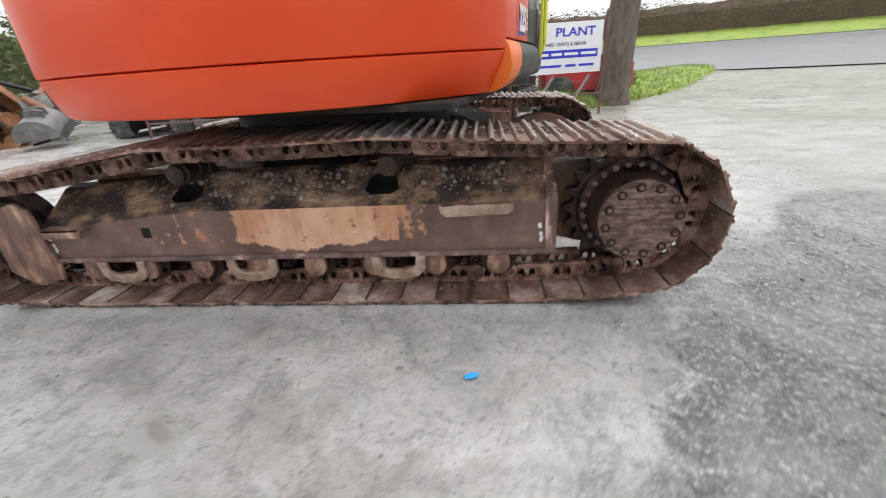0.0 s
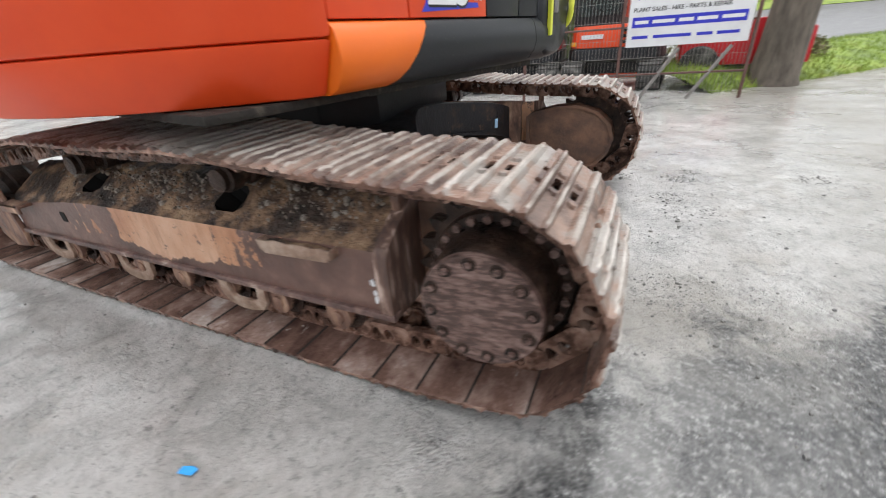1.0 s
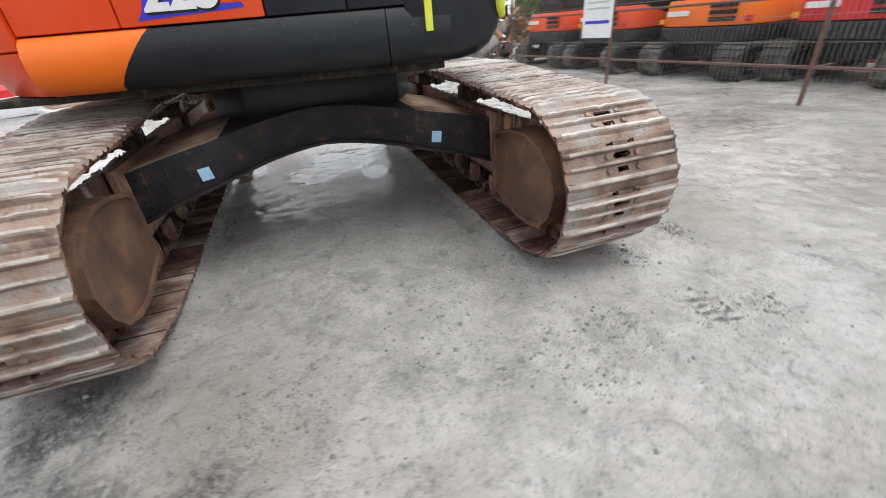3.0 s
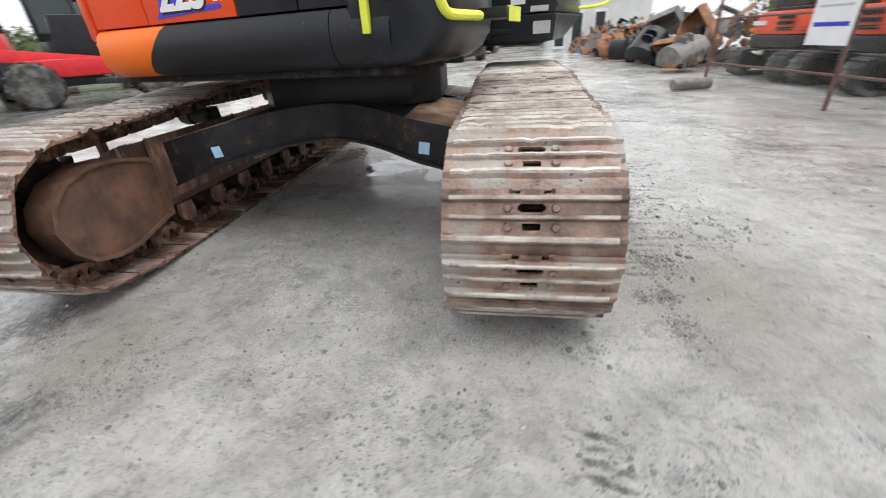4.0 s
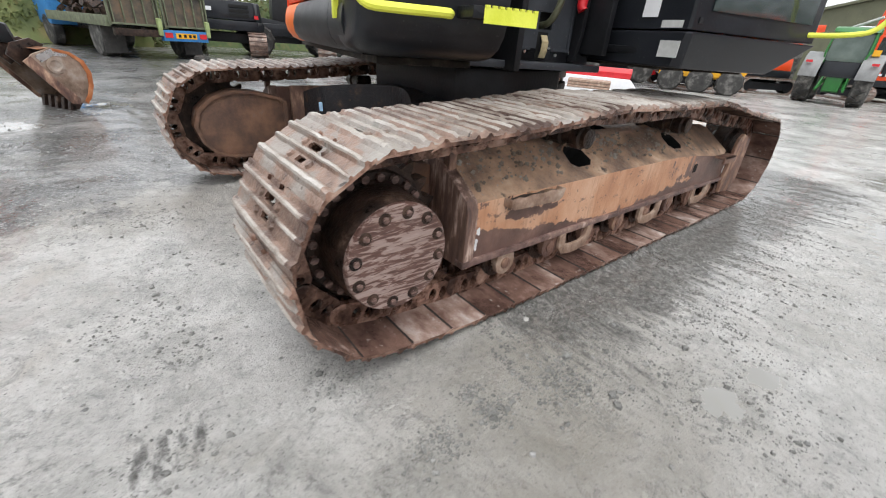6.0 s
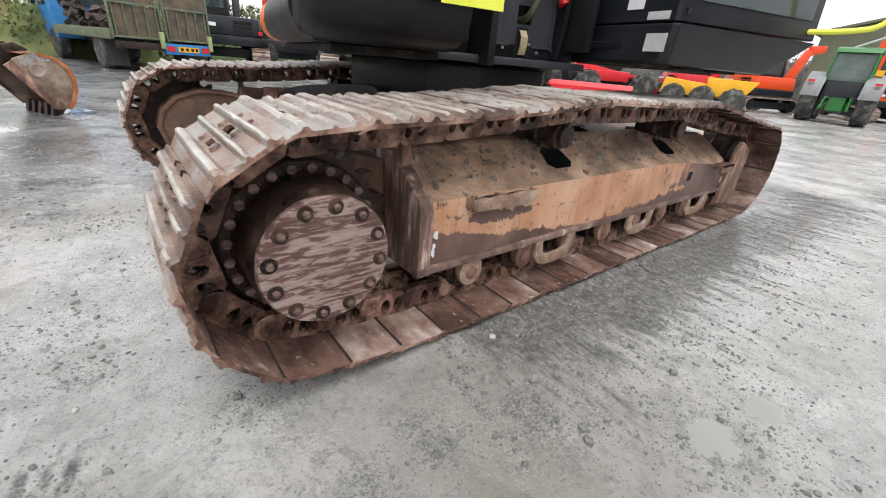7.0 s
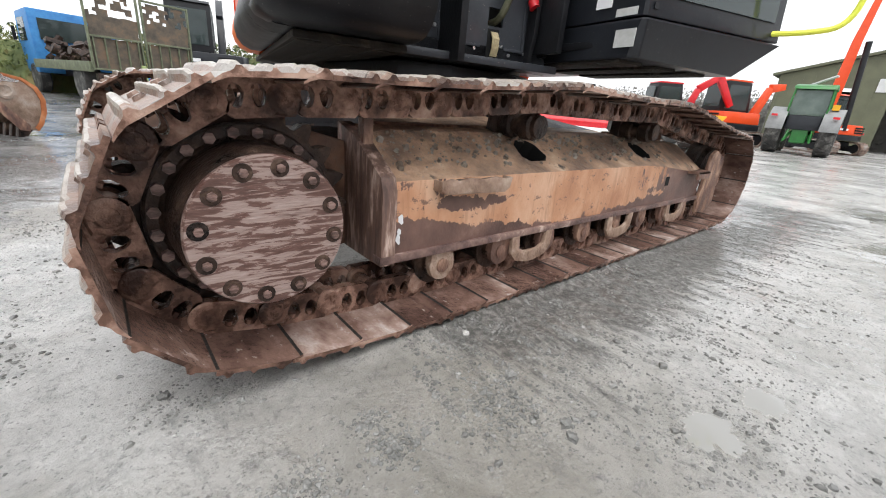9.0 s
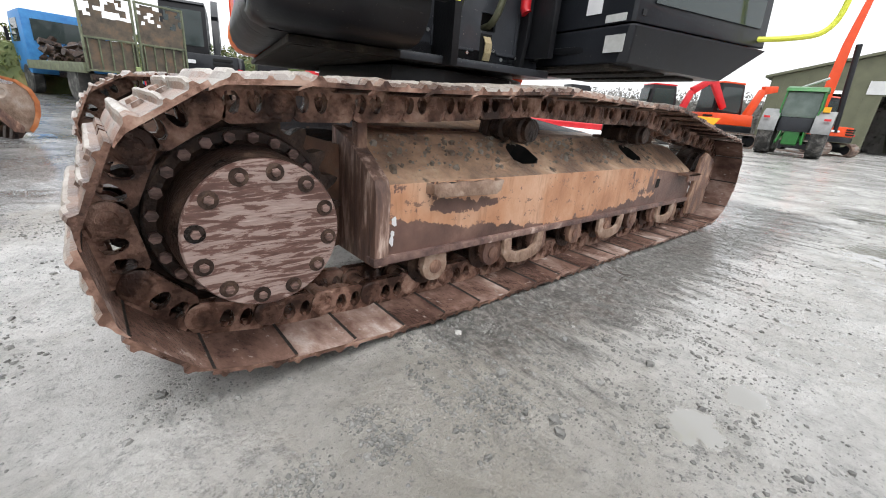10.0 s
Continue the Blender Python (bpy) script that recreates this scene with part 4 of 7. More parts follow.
            teeth.append((SPROCKET[0] + r * math.cos(a), SPROCKET[1] + r * math.sin(a)))
    prism(bm, teeth, y0 - 0.03, y0 + 0.03)
    wheel = part("sprocket", bm, M["dark_steel"], excavator, "toothed drive sprocket, dark with grease", bevel=0.0)
    for k in range(24):
        a = 2 * math.pi * (k + 0.5) / 24
        cx, cz = SPROCKET[0] + 0.232 * math.cos(a), SPROCKET[1] + 0.232 * math.sin(a)
        lo, hi = sorted((Y(0.06), Y(0.085)))
        bm = bmesh.new()
        prism(bm, ring(cx, cz, 0.016, 6, a), lo, hi)
        part("ring_bolt", bm, M["hub_near"], wheel)
    # final drive: stepped drum and cover plate
    bm = bmesh.new()
    prof = [(0.255, 0.02), (0.255, 0.055), (0.248, 0.065), (0.222, 0.068), (0.212, 0.08), (0.208, 0.2), (0.20, 0.235), (0.196, 0.24)]
    lathe(bm, [(r, side * a) for r, a in prof], (SPROCKET[0], y0, SPROCKET[1]), "y", 56)
    drive = part("final_drive", bm, M["dark_steel"], excavator, "greasy round final drive housing")
    bm = bmesh.new()
    # cover with bolt recesses: ring of pockets between hub disc and rim
    prof = [(0.199, 0.238), (0.199, 0.256), (0.195, 0.262), (0.1, 0.262), (0.02, 0.262)]
    lathe(bm, [(r, side * a) for r, a in prof], (SPROCKET[0], y0, SPROCKET[1]), "y", 56)
    part("cover_plate", bm, M["hub"] if side > 0 else M["hub_near"], drive, "scuffed reddish-brown bolted cover plate", bevel=0.0)
    for k in range(12):
        a = 2 * math.pi * (k + 0.3) / 12
        cx, cz = SPROCKET[0] + 0.168 * math.cos(a), SPROCKET[1] + 0.168 * math.sin(a)
        bm = bmesh.new()
        lathe(bm, [(0.0235, side * 0.0), (0.0225, side * 0.0018), (0.012, side * 0.0018)], (cx, Y(0.2625), cz), "y", 14)
        bolt = part("bolt_seat", bm, M["dark_steel"], drive)
        bm = bmesh.new()
        lo, hi = sorted((Y(0.263), Y(0.274)))
        prism(bm, ring(cx, cz, 0.0115, 6, a), lo, hi)
        part("cover_bolt", bm, M["hub_near"], drive, bevel=0.001)

    # travel motor cover on the inside
    bm = bmesh.new()
    ol = [(1.36, 0.26), (1.36, 0.59), (1.40, 0.62), (1.58, 0.665), (1.75, 0.675), (1.90, 0.63), (2.0, 0.54), (2.035, 0.43), (2.0, 0.31), (1.92, 0.22), (1.80, 0.185), (1.66, 0.185), (1.45, 0.24)]
    lo, hi = sorted((Y(-0.24), Y(-0.09)))
    prism(bm, ol, lo, hi)
    cover = part("motor_cover", bm, M["motor_cover"], excavator, "rust-brown travel motor guard", bevel=0.012)
    bm = bmesh.new()
    lo, hi = sorted((Y(-0.255), Y(-0.236)))
    cx = sum(p[0] for p in ol) / len(ol)
    cz = sum(p[1] for p in ol) / len(ol)
    for (ax, az), (bx, bz) in zip(ol, ol[1:] + ol[:1]):
        q = [(ax, az), (bx, bz), (bx + (cx - bx) * 0.08, bz + (cz - bz) * 0.08), (ax + (cx - ax) * 0.08, az + (cz - az) * 0.08)]
        prism(bm, q, lo, hi)
    part("cover_rim", bm, M["motor_cover"], cover)

    # carrier rollers on brackets
    for x in (0.61, -0.55):
        bm = bmesh.new()
        lathe(bm, [(0.045, -0.10 * side), (0.06, -0.095 * side), (0.06, -0.03 * side), (0.047, -0.02 * side), (0.047, 0.02 * side), (0.062, 0.03 * side), (0.062, 0.085 * side), (0.05, 0.095 * side), (0.05, 0.12 * side), (0.03, 0.125 * side)], (x, Y(0.0), 0.722), "y", 24)
        roller = part("carrier_roller", bm, M["dark_steel"], excavator)
        bm = bmesh.new()
        lo, hi = sorted((Y(-0.15), Y(-0.09)))
        prism(bm, [(x - 0.08, 0.64), (x + 0.08, 0.64), (x + 0.06, 0.78), (x - 0.06, 0.78)], lo, hi)
        part("roller_bracket", bm, M["dark_steel"], roller, bevel=0.006)
    # bottom rollers
    for k in range(8):
        x = -1.22 + 2.38 * k / 7
        bm = bmesh.new()
        lathe(bm, [(0.05, -0.15 * side), (0.062, -0.14 * side), (0.062, -0.11 * side), (0.095, -0.108 * side), (0.095, -0.098 * side), (0.076, -0.094 * side), (0.076, 0.094 * side), (0.095, 0.098 * side), (0.095, 0.108 * side), (0.062, 0.11 * side), (0.062, 0.14 * side), (0.05, 0.15 * side)], (x, y0, 0.125 + 0.058), "y", 24)
        roller = part("track_roller", bm, M["dark_steel"], excavator)
        for s in (-1, 1):
            bm = bmesh.new()
            lo, hi = sorted((y0 + s * 0.128, y0 + s * 0.165))
            prism(bm, [(x - 0.05, 0.255), (x - 0.062, 0.19)] + [(x + 0.062 * math.cos(radians(a)), 0.183 + 0.062 * math.sin(radians(a))) for a in range(190, 360, 20)] + [(x + 0.062, 0.19), (x + 0.05, 0.255)], lo, hi)
            part("roller_collar", bm, M["step_plate"] if side > 0 and s > 0 and k == 7 else M["frame_dark"], roller, bevel=0.004)
            bm = bmesh.new()
            lo, hi = sorted((y0 + s * 0.16, y0 + s * 0.172))
            prism(bm, ring(x, 0.183, 0.03, 12), lo, hi)
            part("axle_cap", bm, M["frame_dark"], roller, bevel=0.003)
    # roller guards
    for x in (0.62, -0.22, -1.02):
        bm = bmesh.new()
        lo, hi = sorted((Y(0.165), Y(0.185)))
        prism(bm, [(x - 0.15, 0.25), (x - 0.145, 0.165), (x - 0.11, 0.125), (x - 0.03, 0.108), (x + 0.03, 0.108), (x + 0.11, 0.125), (x + 0.145, 0.165), (x + 0.15, 0.25), (x + 0.10, 0.25), (x + 0.09, 0.185), (x + 0.05, 0.165), (x - 0.05, 0.165), (x - 0.09, 0.185), (x - 0.10, 0.25)], lo, hi)
        part("roller_guard", bm, M["step_plate"], excavator, bevel=0.004)


crawler(-1)
crawler(1)

for side in (-1, 1):
    rng = random.Random(60 + side)
    bm = bmesh.new()
    for k in range(620):
        x = rng.uniform(-1.1, 1.36)
        f = rng.random() ** 0.8
        if any(h0 - 0.02 < x < h1 + 0.02 for h0, h1 in ((0.42, 0.68), (-0.70, -0.44))) and 0.05 < f < 0.7:
            continue
        low = max(0.0, min(1.0, (-0.62 - x) / 0.5))
        y = side * (GAUGE + 0.115 - 0.19 * f)
        z = 0.555 - 0.07 * low + (0.12 + 0.02 * low) * f
        s = 0.003 + 0.016 * rng.random() ** 2.5
        vs = prism(bm, ring(0, 0, s, 5, rng.uniform(0, 6)), -s * 0.3, s * 0.7, "z", ring(0, 0, s * 0.6, 5, rng.uniform(0, 6)))
        bmesh.ops.transform(bm, matrix=pose(x, y, z, side * -32, 0, 0), verts=vs)
    tagged(part("caked_grit", bm, M["caked"], excavator, "small stones stuck in the mud on the frame"), kind="stuff")

# white painted marks on the track frames
for side in (-1, 1):
    for x, z in ((1.375, 0.36), (-1.41, 0.36)):
        bm = bmesh.new()
        lo, hi = sorted((side * (GAUGE + 0.1655), side * (GAUGE + 0.168)))
        for dz, high in ((-0.036, 0.022), (-0.008, 0.015), (0.036, 0.020)):
            rag = random.Random(int(1000 * (z + dz)) + (5 if side > 0 else 0))
            prism(bm, [(x + 0.013 * math.cos(a) * rag.uniform(0.5, 1.1) - dz * 0.12, z + dz + high * math.sin(a) * rag.uniform(0.55, 1.1)) for a in (2 * math.pi * k / 10 for k in range(10))], lo, hi)
        part("paint_mark", bm, M["white"], excavator, "flaked white paint mark")

# ---- carbody: two arched cross legs, drum and slew ring ----
for end in (-1, 1):
    bm = bmesh.new()
    rows = []
    for k in range(25):
        y = -1.07 + 2.14 * k / 24
        a = min(1.0, abs(y) / 1.05)
        face = 0.92 + 0.28 * min(1.0, a / 0.55) ** 1.4
        top = 0.815 - 0.17 * a ** 1.7 if end > 0 else 0.77 - 0.19 * a
        bot = 0.60 - 0.23 * a ** 2.0
        back = 0.35
        rows.append([bm.verts.new((end * face, y, bot)), bm.verts.new((end * face, y, top)), bm.verts.new((end * back, y, top + 0.01)), bm.verts.new((end * back, y, bot + 0.02))])
    for a, b in zip(rows, rows[1:]):
        for i in range(4):
            bm.faces.new((a[i], b[i], b[(i + 1) % 4], a[(i + 1) % 4]))
    bm.faces.new(rows[0])
    bm.faces.new(list(reversed(rows[-1])))
    leg = part("cross_leg", bm, M["arch"], excavator, "arched black cross leg with rust at the ends", bevel=0.01)
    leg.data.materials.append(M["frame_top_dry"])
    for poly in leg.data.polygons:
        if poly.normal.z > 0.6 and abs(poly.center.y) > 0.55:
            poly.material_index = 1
    # lower lip plate along the arch
    bm = bmesh.new()
    rows = []
    for k in range(25):
        y = -1.06 + 2.12 * k / 24
        a = min(1.0, abs(y) / 1.05)
        face = 0.92 + 0.28 * min(1.0, a / 0.55) ** 1.4
        bot = 0.60 - 0.23 * a ** 2.0
        rows.append([bm.verts.new((end * (face + 0.02), y, bot - 0.012)), bm.verts.new((end * (face + 0.02), y, bot + 0.006)), bm.verts.new((end * (face - 0.2), y, bot + 0.006)), bm.verts.new((end * (face - 0.2), y, bot - 0.012))])
    for a, b in zip(rows, rows[1:]):
        for i in range(4):
            bm.faces.new((a[i], b[i], b[(i + 1) % 4], a[(i + 1) % 4]))
    bm.faces.new(rows[0])
    bm.faces.new(list(reversed(rows[-1])))
    part("lower_flange", bm, M["arch"], leg)
    for s in (-1, 1):
        bm = bmesh.new()
        box(bm, -0.002, 0.002, -0.03, 0.03, -0.033, 0.033)
        part("sticker", bm, M["pale_blue"], leg, "pale blue sticker", m=pose(end * 1.203, s * 0.645, 0.593, 0, 0, 0) @ pose(0, 0, 0, s * -8, 0, end * s * -1))
        # flange where the leg meets the track frame
        bm = bmesh.new()
        box(bm, 0.45, 1.30, s * 1.02 - 0.02, s * 1.02 + 0.02, 0.32, 0.70)
        part("leg_flange", bm, M["frame_dark"], leg, m=pose(0, 0, 0, 0, 0, 0) if end > 0 else Matrix.Diagonal((-1, 1, 1, 1)), bevel=0.008)

bm = bmesh.new()
prism(bm, [(0.72, -0.42), (0.72, 0.42), (0.42, 0.72), (-0.42, 0.72), (-0.72, 0.42), (-0.72, -0.42), (-0.42, -0.72), (0.42, -0.72)], 0.56, 0.66, "z")
prism(bm, ring(0, 0, 0.54, 24), 0.655, 0.90, "z")
part("carbody", bm, M["arch"], excavator, "black welded centre frame", bevel=0.015)
bm = bmesh.new()
prism(bm, [(0.86, -0.40), (0.86, 0.52), (0.60, 0.66), (0.02, 0.62), (-0.48, 0.24), (-0.60, -0.1), (-0.6, -0.5), (-0.4, -0.6), (0.6, -0.6)], 0.78, 0.985, "z")
part("slew_block", bm, M["black"], excavator, "black boxed slew ring mount", bevel=0.012)
bm = bmesh.new()
lathe(bm, [(0.48, 0.86), (0.48, 0.93), (0.53, 0.935), (0.53, 1.0), (0.47, 1.005), (0.47, 1.06)], (0, 0, 0), "z", 56)
ringp = part("slew_ring", bm, M["black"], excavator)
for k in range(30):
    a = 2 * math.pi * k / 30
    bm = bmesh.new()
    prism(bm, ring(0.505 * math.cos(a), 0.505 * math.sin(a), 0.014, 6), 0.91, 0.96, "z")
    part("ring_bolt", bm, M["chrome"], ringp)

# ---- excavator: slewing upper body, turned to the side ----
SLEW = pose(0, 0, 0, 0, 0, 78)


def up(name, bm, mat, label="", bevel=0.0, parent=None, segs=2, m=None):
    ob = part(name, bm, mat, parent or excavator, label, bevel, segs)
    if parent is None:
        ob.matrix_basis = SLEW if m is None else SLEW @ m
    elif m is not None:
        ob.matrix_basis = m
    return ob


# main deck frame
bm = bmesh.new()
prism(bm, [(-1.15, -1.1), (0.72, -1.1), (0.72, 0.12), (-1.15, 0.12)], 1.01, 1.12, "z")
prism(bm, [(-1.15, 0.06), (1.2, 0.22), (1.2, 1.18), (-1.15, 1.25)], 1.125, 1.165, "z")
deck = up("deck", bm, M["black"], "black steel slewing deck", 0.01)
bm = bmesh.new()
for y in (-0.5, 0.12):
    box(bm, -0.9, 0.95, y - 0.02, y + 0.02, 0.99 if y < 0 else 1.10, 1.75)
up("centre_girder", bm, M["black"], "", 0.006)

# belly plates under the right-hand bay, muddy
bm = bmesh.new()
prism(bm, [(0.93, -1.29), (0.93, -0.78), (-0.35, -0.78), (-0.35, 0.08), (-1.3, 0.08), (-1.3, -1.27)], 0.993, 1.027, "z")
belly = up("belly_plate", bm, M["belly"], "mud-streaked dark belly plate", 0.008)
for y in (-1.22, -1.05, -0.88):
    bm = bmesh.new()
    box(bm, -0.6, 0.90, y - 0.05, y + 0.05, 0.989, 0.9945)
    up("belly_strip", bm, M["belly"], parent=belly, bevel=0.004)


# right-hand skirt: outer beam rounded up to its upper lip, orange at the rear
SKIRT_PROFILE = [(-1.28, 1.028), (-1.355, 1.030), (-1.405, 1.052), (-1.438, 1.092), (-1.452, 1.145), (-1.447, 1.20), (-1.434, 1.243), (-1.412, 1.266), (-1.38, 1.272), (-1.28, 1.272)]


def skirt(x0, x1, x2, mat, name, label):
    bm = bmesh.new()
    prof = SKIRT_PROFILE
    # slanted joint: lower edge reaches x1, upper x2
    rows = []
    for x in (x0, (x0 + x1) / 2, x1):
        row = []
        for y, z in prof:
            f = (z - 1.045) / 0.225
            xx = x if x != x1 else x1 + (x2 - x1) * f
            row.append(bm.verts.new((xx, y, z)))
        rows.append(row)
    for a, b in zip(rows, rows[1:]):
        for i in range(len(prof)):
            bm.faces.new((a[i], b[i], b[(i + 1) % len(prof)], a[(i + 1) % len(prof)]))
    bm.faces.new(rows[0])
    bm.faces.new(list(reversed(rows[-1])))
    return up(name, bm, mat, label, 0.006)


def slanted(x_low, x_high, x1, mat, name, label):
    bm = bmesh.new()
    prof = SKIRT_PROFILE
    first = [bm.verts.new((x_low + (x_high - x_low) * (z - 1.045) / 0.225, y, z)) for y, z in prof]
    last = [bm.verts.new((x1, y, z)) for y, z in prof]
    for i in range(len(prof)):
        j = (i + 1) % len(prof)
        bm.faces.new((first[i], last[i], last[j], first[j]))
    bm.faces.new(first)
    bm.faces.new(list(reversed(last)))
    return up(name, bm, mat, label, 0.0)


skirt(-0.87, -0.545, -0.345, M["orange"], "rear_skirt", "bright orange rear side skirt")
side_skirt = slanted(-0.545, -0.345, 0.66, M["skirt_grey"], "side_skirt", "dark grey side skirt with a rounded upper lip")
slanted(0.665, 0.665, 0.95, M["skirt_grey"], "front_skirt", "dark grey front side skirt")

# counterweight: rounded vermilion casting
bm = bmesh.new()
outline = [(-0.875, -1.43)]
for k in range(15):
    a = radians(-118 - 124 * k / 14)
    outline.append((-0.35 + 1.36 * math.cos(a) * (1.0 if abs(math.sin(a)) < 0.9 else 0.97), 1.40 * math.sin(a) / 0.98 * 0.98))
outline[1:] = [(x - 0.0, max(-1.42, min(1.42, y * 1.12))) for x, y in outline[1:]]
outline.append((-0.875, 1.43))
lower = [(x * 0.94 - 0.05, y * 0.94) for x, y in outline]
prism(bm, outline, 1.22, 2.0, "z")
prism(bm, lower, 1.03, 1.218, "z", outline)
up("counterweight", bm, M["red_orange"], "rounded vermilion counterweight", 0.02)


def side_panel(x0, x1, mat, name, label, y=-1.415):
    bm = bmesh.new()
    box(bm, x0 + 0.004, x1 - 0.004, y, y + 0.05, 1.275, 2.0)
    return up(name, bm, mat, label, 0.006)


side_panel(-0.87, -0.45, M["red_orange"], "side_door", "vermilion side door")
decal_panel = side_panel(-0.45, 0.15, M["red_orange"], "side_door", "vermilion side door with model decal")
side_panel(0.15, 0.50, M["grey_black"], "side_door", "dark grey side door")
side_panel(0.50, 1.02, M["grey_black"], "side_door", "dark grey side door")
bm = bmesh.new()
box(bm, -0.86, 0.5, -1.36, 0.1, 1.12, 1.99)
box(bm, 0.5, 1.0, -1.36, -0.79, 1.12, 1.99)
up("house", bm, M["black"])
bm = bmesh.new()
box(bm, -0.86, 0.3, 0.1, 1.38, 1.12, 1.99)
up("house", bm, M["grey_black"], "dark grey left engine housing", 0.02)


# model decal: blue wedge, white numerals with dark shadow
def letters(text, size, x, y, z, mat, name, parent, extrude=0.001, shear=0.0, widen=1.0, label="", bold=0.012):
    curve = bpy.data.curves.new("text", "FONT")
    curve.body = text
    curve.size = size
    curve.extrude = extrude
    curve.offset = bold * size
    curve.shear = shear
    ob = bpy.data.objects.new("text", curve)
    scene.collection.objects.link(ob)
    dg = bpy.context.evaluated_depsgraph_get()
    mesh = bpy.data.meshes.new_from_object(ob.evaluated_get(dg))
    bpy.data.objects.remove(ob)
    mesh.materials.clear()
    mesh.materials.append(mat)
    out = new(name, mesh)
    out.parent = parent
    out.matrix_basis = Matrix.Translation((x, y, z)) @ pose(0, 0, 0, 90, 0, 0) @ Matrix.Diagonal((widen, 1, 1, 1))
    return tagged(out, label)


bm = bmesh.new()
prism(bm, [(-0.37, 1.295), (0.07, 1.315), (0.065, 1.335), (-0.19, 1.335), (-0.19, 1.4), (-0.31, 1.42), (-0.34, 1.33)], -1.4175, -1.4155, "y")
up("decal_wedge", bm, M["decal_blue"], "blue decal wedge", parent=decal_panel)
letters("225", 0.185, -0.322, -1.4180, 1.320, M["black"], "decal_shadow", decal_panel, 0.0008, 0.0, 1.12, bold=0.04)
letters("225", 0.185, -0.328, -1.4200, 1.330, M["white"], "decal_number", decal_panel, 0.0008, 0.0, 1.12, "white 225 numerals", bold=0.04)
letters("LC", 0.068, 0.025, -1.4200, 1.345, M["white"], "decal_letters", decal_panel, 0.0008, 0.0, 1.0, "white LC letters")
letters("US", 0.068, 0.012, -1.4200, 1.415, M["white"], "decal_letters", decal_panel, 0.0008, 0.0, 1.0, "white US letters")

# tank and toolbox at the right-hand front, with rounded lower edge
bm = bmesh.new()
prof = [(0.74, 1.065), (0.90, 1.03), (1.0, 1.03), (1.08, 1.045), (1.145, 1.085), (1.185, 1.145), (1.20, 1.22), (1.20, 1.45), (1.16, 1.52), (0.72, 1.55)]
rows = []
for y, s in ((-1.44, 0.80), (-1.425, 0.90), (-1.38, 0.97), (-1.30, 1.0), (-1.0, 1.0), (-0.79, 1.0), (-0.76, 0.985)):
    rows.append([bm.verts.new((0.95 + (x - 0.95) * s, y, 1.28 + (z - 1.28) * s)) for x, z in prof])
for a, b in zip(rows, rows[1:]):
    for i in range(len(prof)):
        bm.faces.new((a[i], b[i], b[(i + 1) % len(prof)], a[(i + 1) % len(prof)]))
bm.faces.new(rows[0])
bm.faces.new(list(reversed(rows[-1])))
tank = up("front_box", bm, M["grey_black"], "dark grey rounded tool and tank box", 0.0)
tank.data.set_sharp_from_angle(angle=radians(50))
# tread step with yellow tape
bm = bmesh.new()
box(bm, 1.19, 1.33, -1.02, -0.70, 1.20, 1.245)
tread = up("tread", bm, M["black"], "black step tread", 0.006)
bm = bmesh.new()
box(bm, 1.331, 1.334, -0.97, -0.705, 1.185, 1.242)
for k in range(8):
    box(bm, 1.322, 1.336, -0.965 + 0.034 * k, -0.945 + 0.034 * k, 1.242, 1.25)
up("tape", bm, M["yellow"], "bright yellow grip tape", parent=tread)
# yellow grab rails
bm = bmesh.new()
tube(bm, round_corner([(1.15, -1.46, 1.9), (1.175, -1.46, 1.215), (1.225, -1.30, 1.21), (1.235, -1.08, 1.212), (1.19, -1.05, 1.212)]), 0.02)
up("grab_rail", bm, M["yellow"], "bent yellow grab rail")
bm = bmesh.new()
box(bm, 0.835, 0.868, -1.465, -1.44, 1.165, 1.9)
up("grab_rail", bm, M["yellow"], "flat yellow upright rail", 0.004)
# lift eye / latch on the side door
bm = bmesh.new()
box(bm, 0.92, 0.99, -1.45, -1.42, 1.29, 1.38)
up("latch", bm, M["grey_steel"], "", 0.01)

# boom foot bay between box and cab: plate with openings, bolts, hoses and a webbing strap
bm = bmesh.new()
cols = [-0.76, -0.62, -0.47, -0.36, -0.22, -0.12, 0.0, 0.14, 0.22]
lows = [1.0, 1.215, 1.305, 1.6]
for i in range(8):
    for j in range(3):
        if j == 1 and i in (2, 4):
            continue
        box(bm, 0.70, 0.72, cols[i], cols[i + 1], lows[j], lows[j + 1])
bmesh.ops.remove_doubles(bm, verts=bm.verts, dist=0.0005)
bay = up("boom_bay_plate", bm, M["bay_grey"], "dark steel plate with two hose openings and bolts")
# near-black block behind the plate: shade of the hose openings, as colour
bm = bmesh.new()
box(bm, 0.5, 0.66, -0.74, 0.2, 1.1, 1.6)
up("bay_back", bm, M["dark_hole"], "", parent=bay)
for y, z in ((-0.46, 1.13), (-0.30, 1.09), (-0.12, 1.12), (-0.06, 1.08), (-0.55, 1.17), (0.05, 1.1)):
    bm = bmesh.new()
    prism(bm, ring(y, z, 0.010, 6), 0.72, 0.73, "x")
    up("plate_bolt", bm, M["chrome"], parent=bay)
bm = bmesh.new()
for z0, z1, x0, x1 in ((1.185, 1.15, 0.725, 0.75), (1.15, 1.10, 0.75, 0.748), (1.10, 1.06, 0.748, 0.735)):
    prism(bm, [(x0, z0), (x1, z1), (x1 + 0.008, z1), (x0 + 0.008, z0)], -0.20, -0.155)
up("strap", bm, M["strap"], "tan webbing strap end", parent=bay)
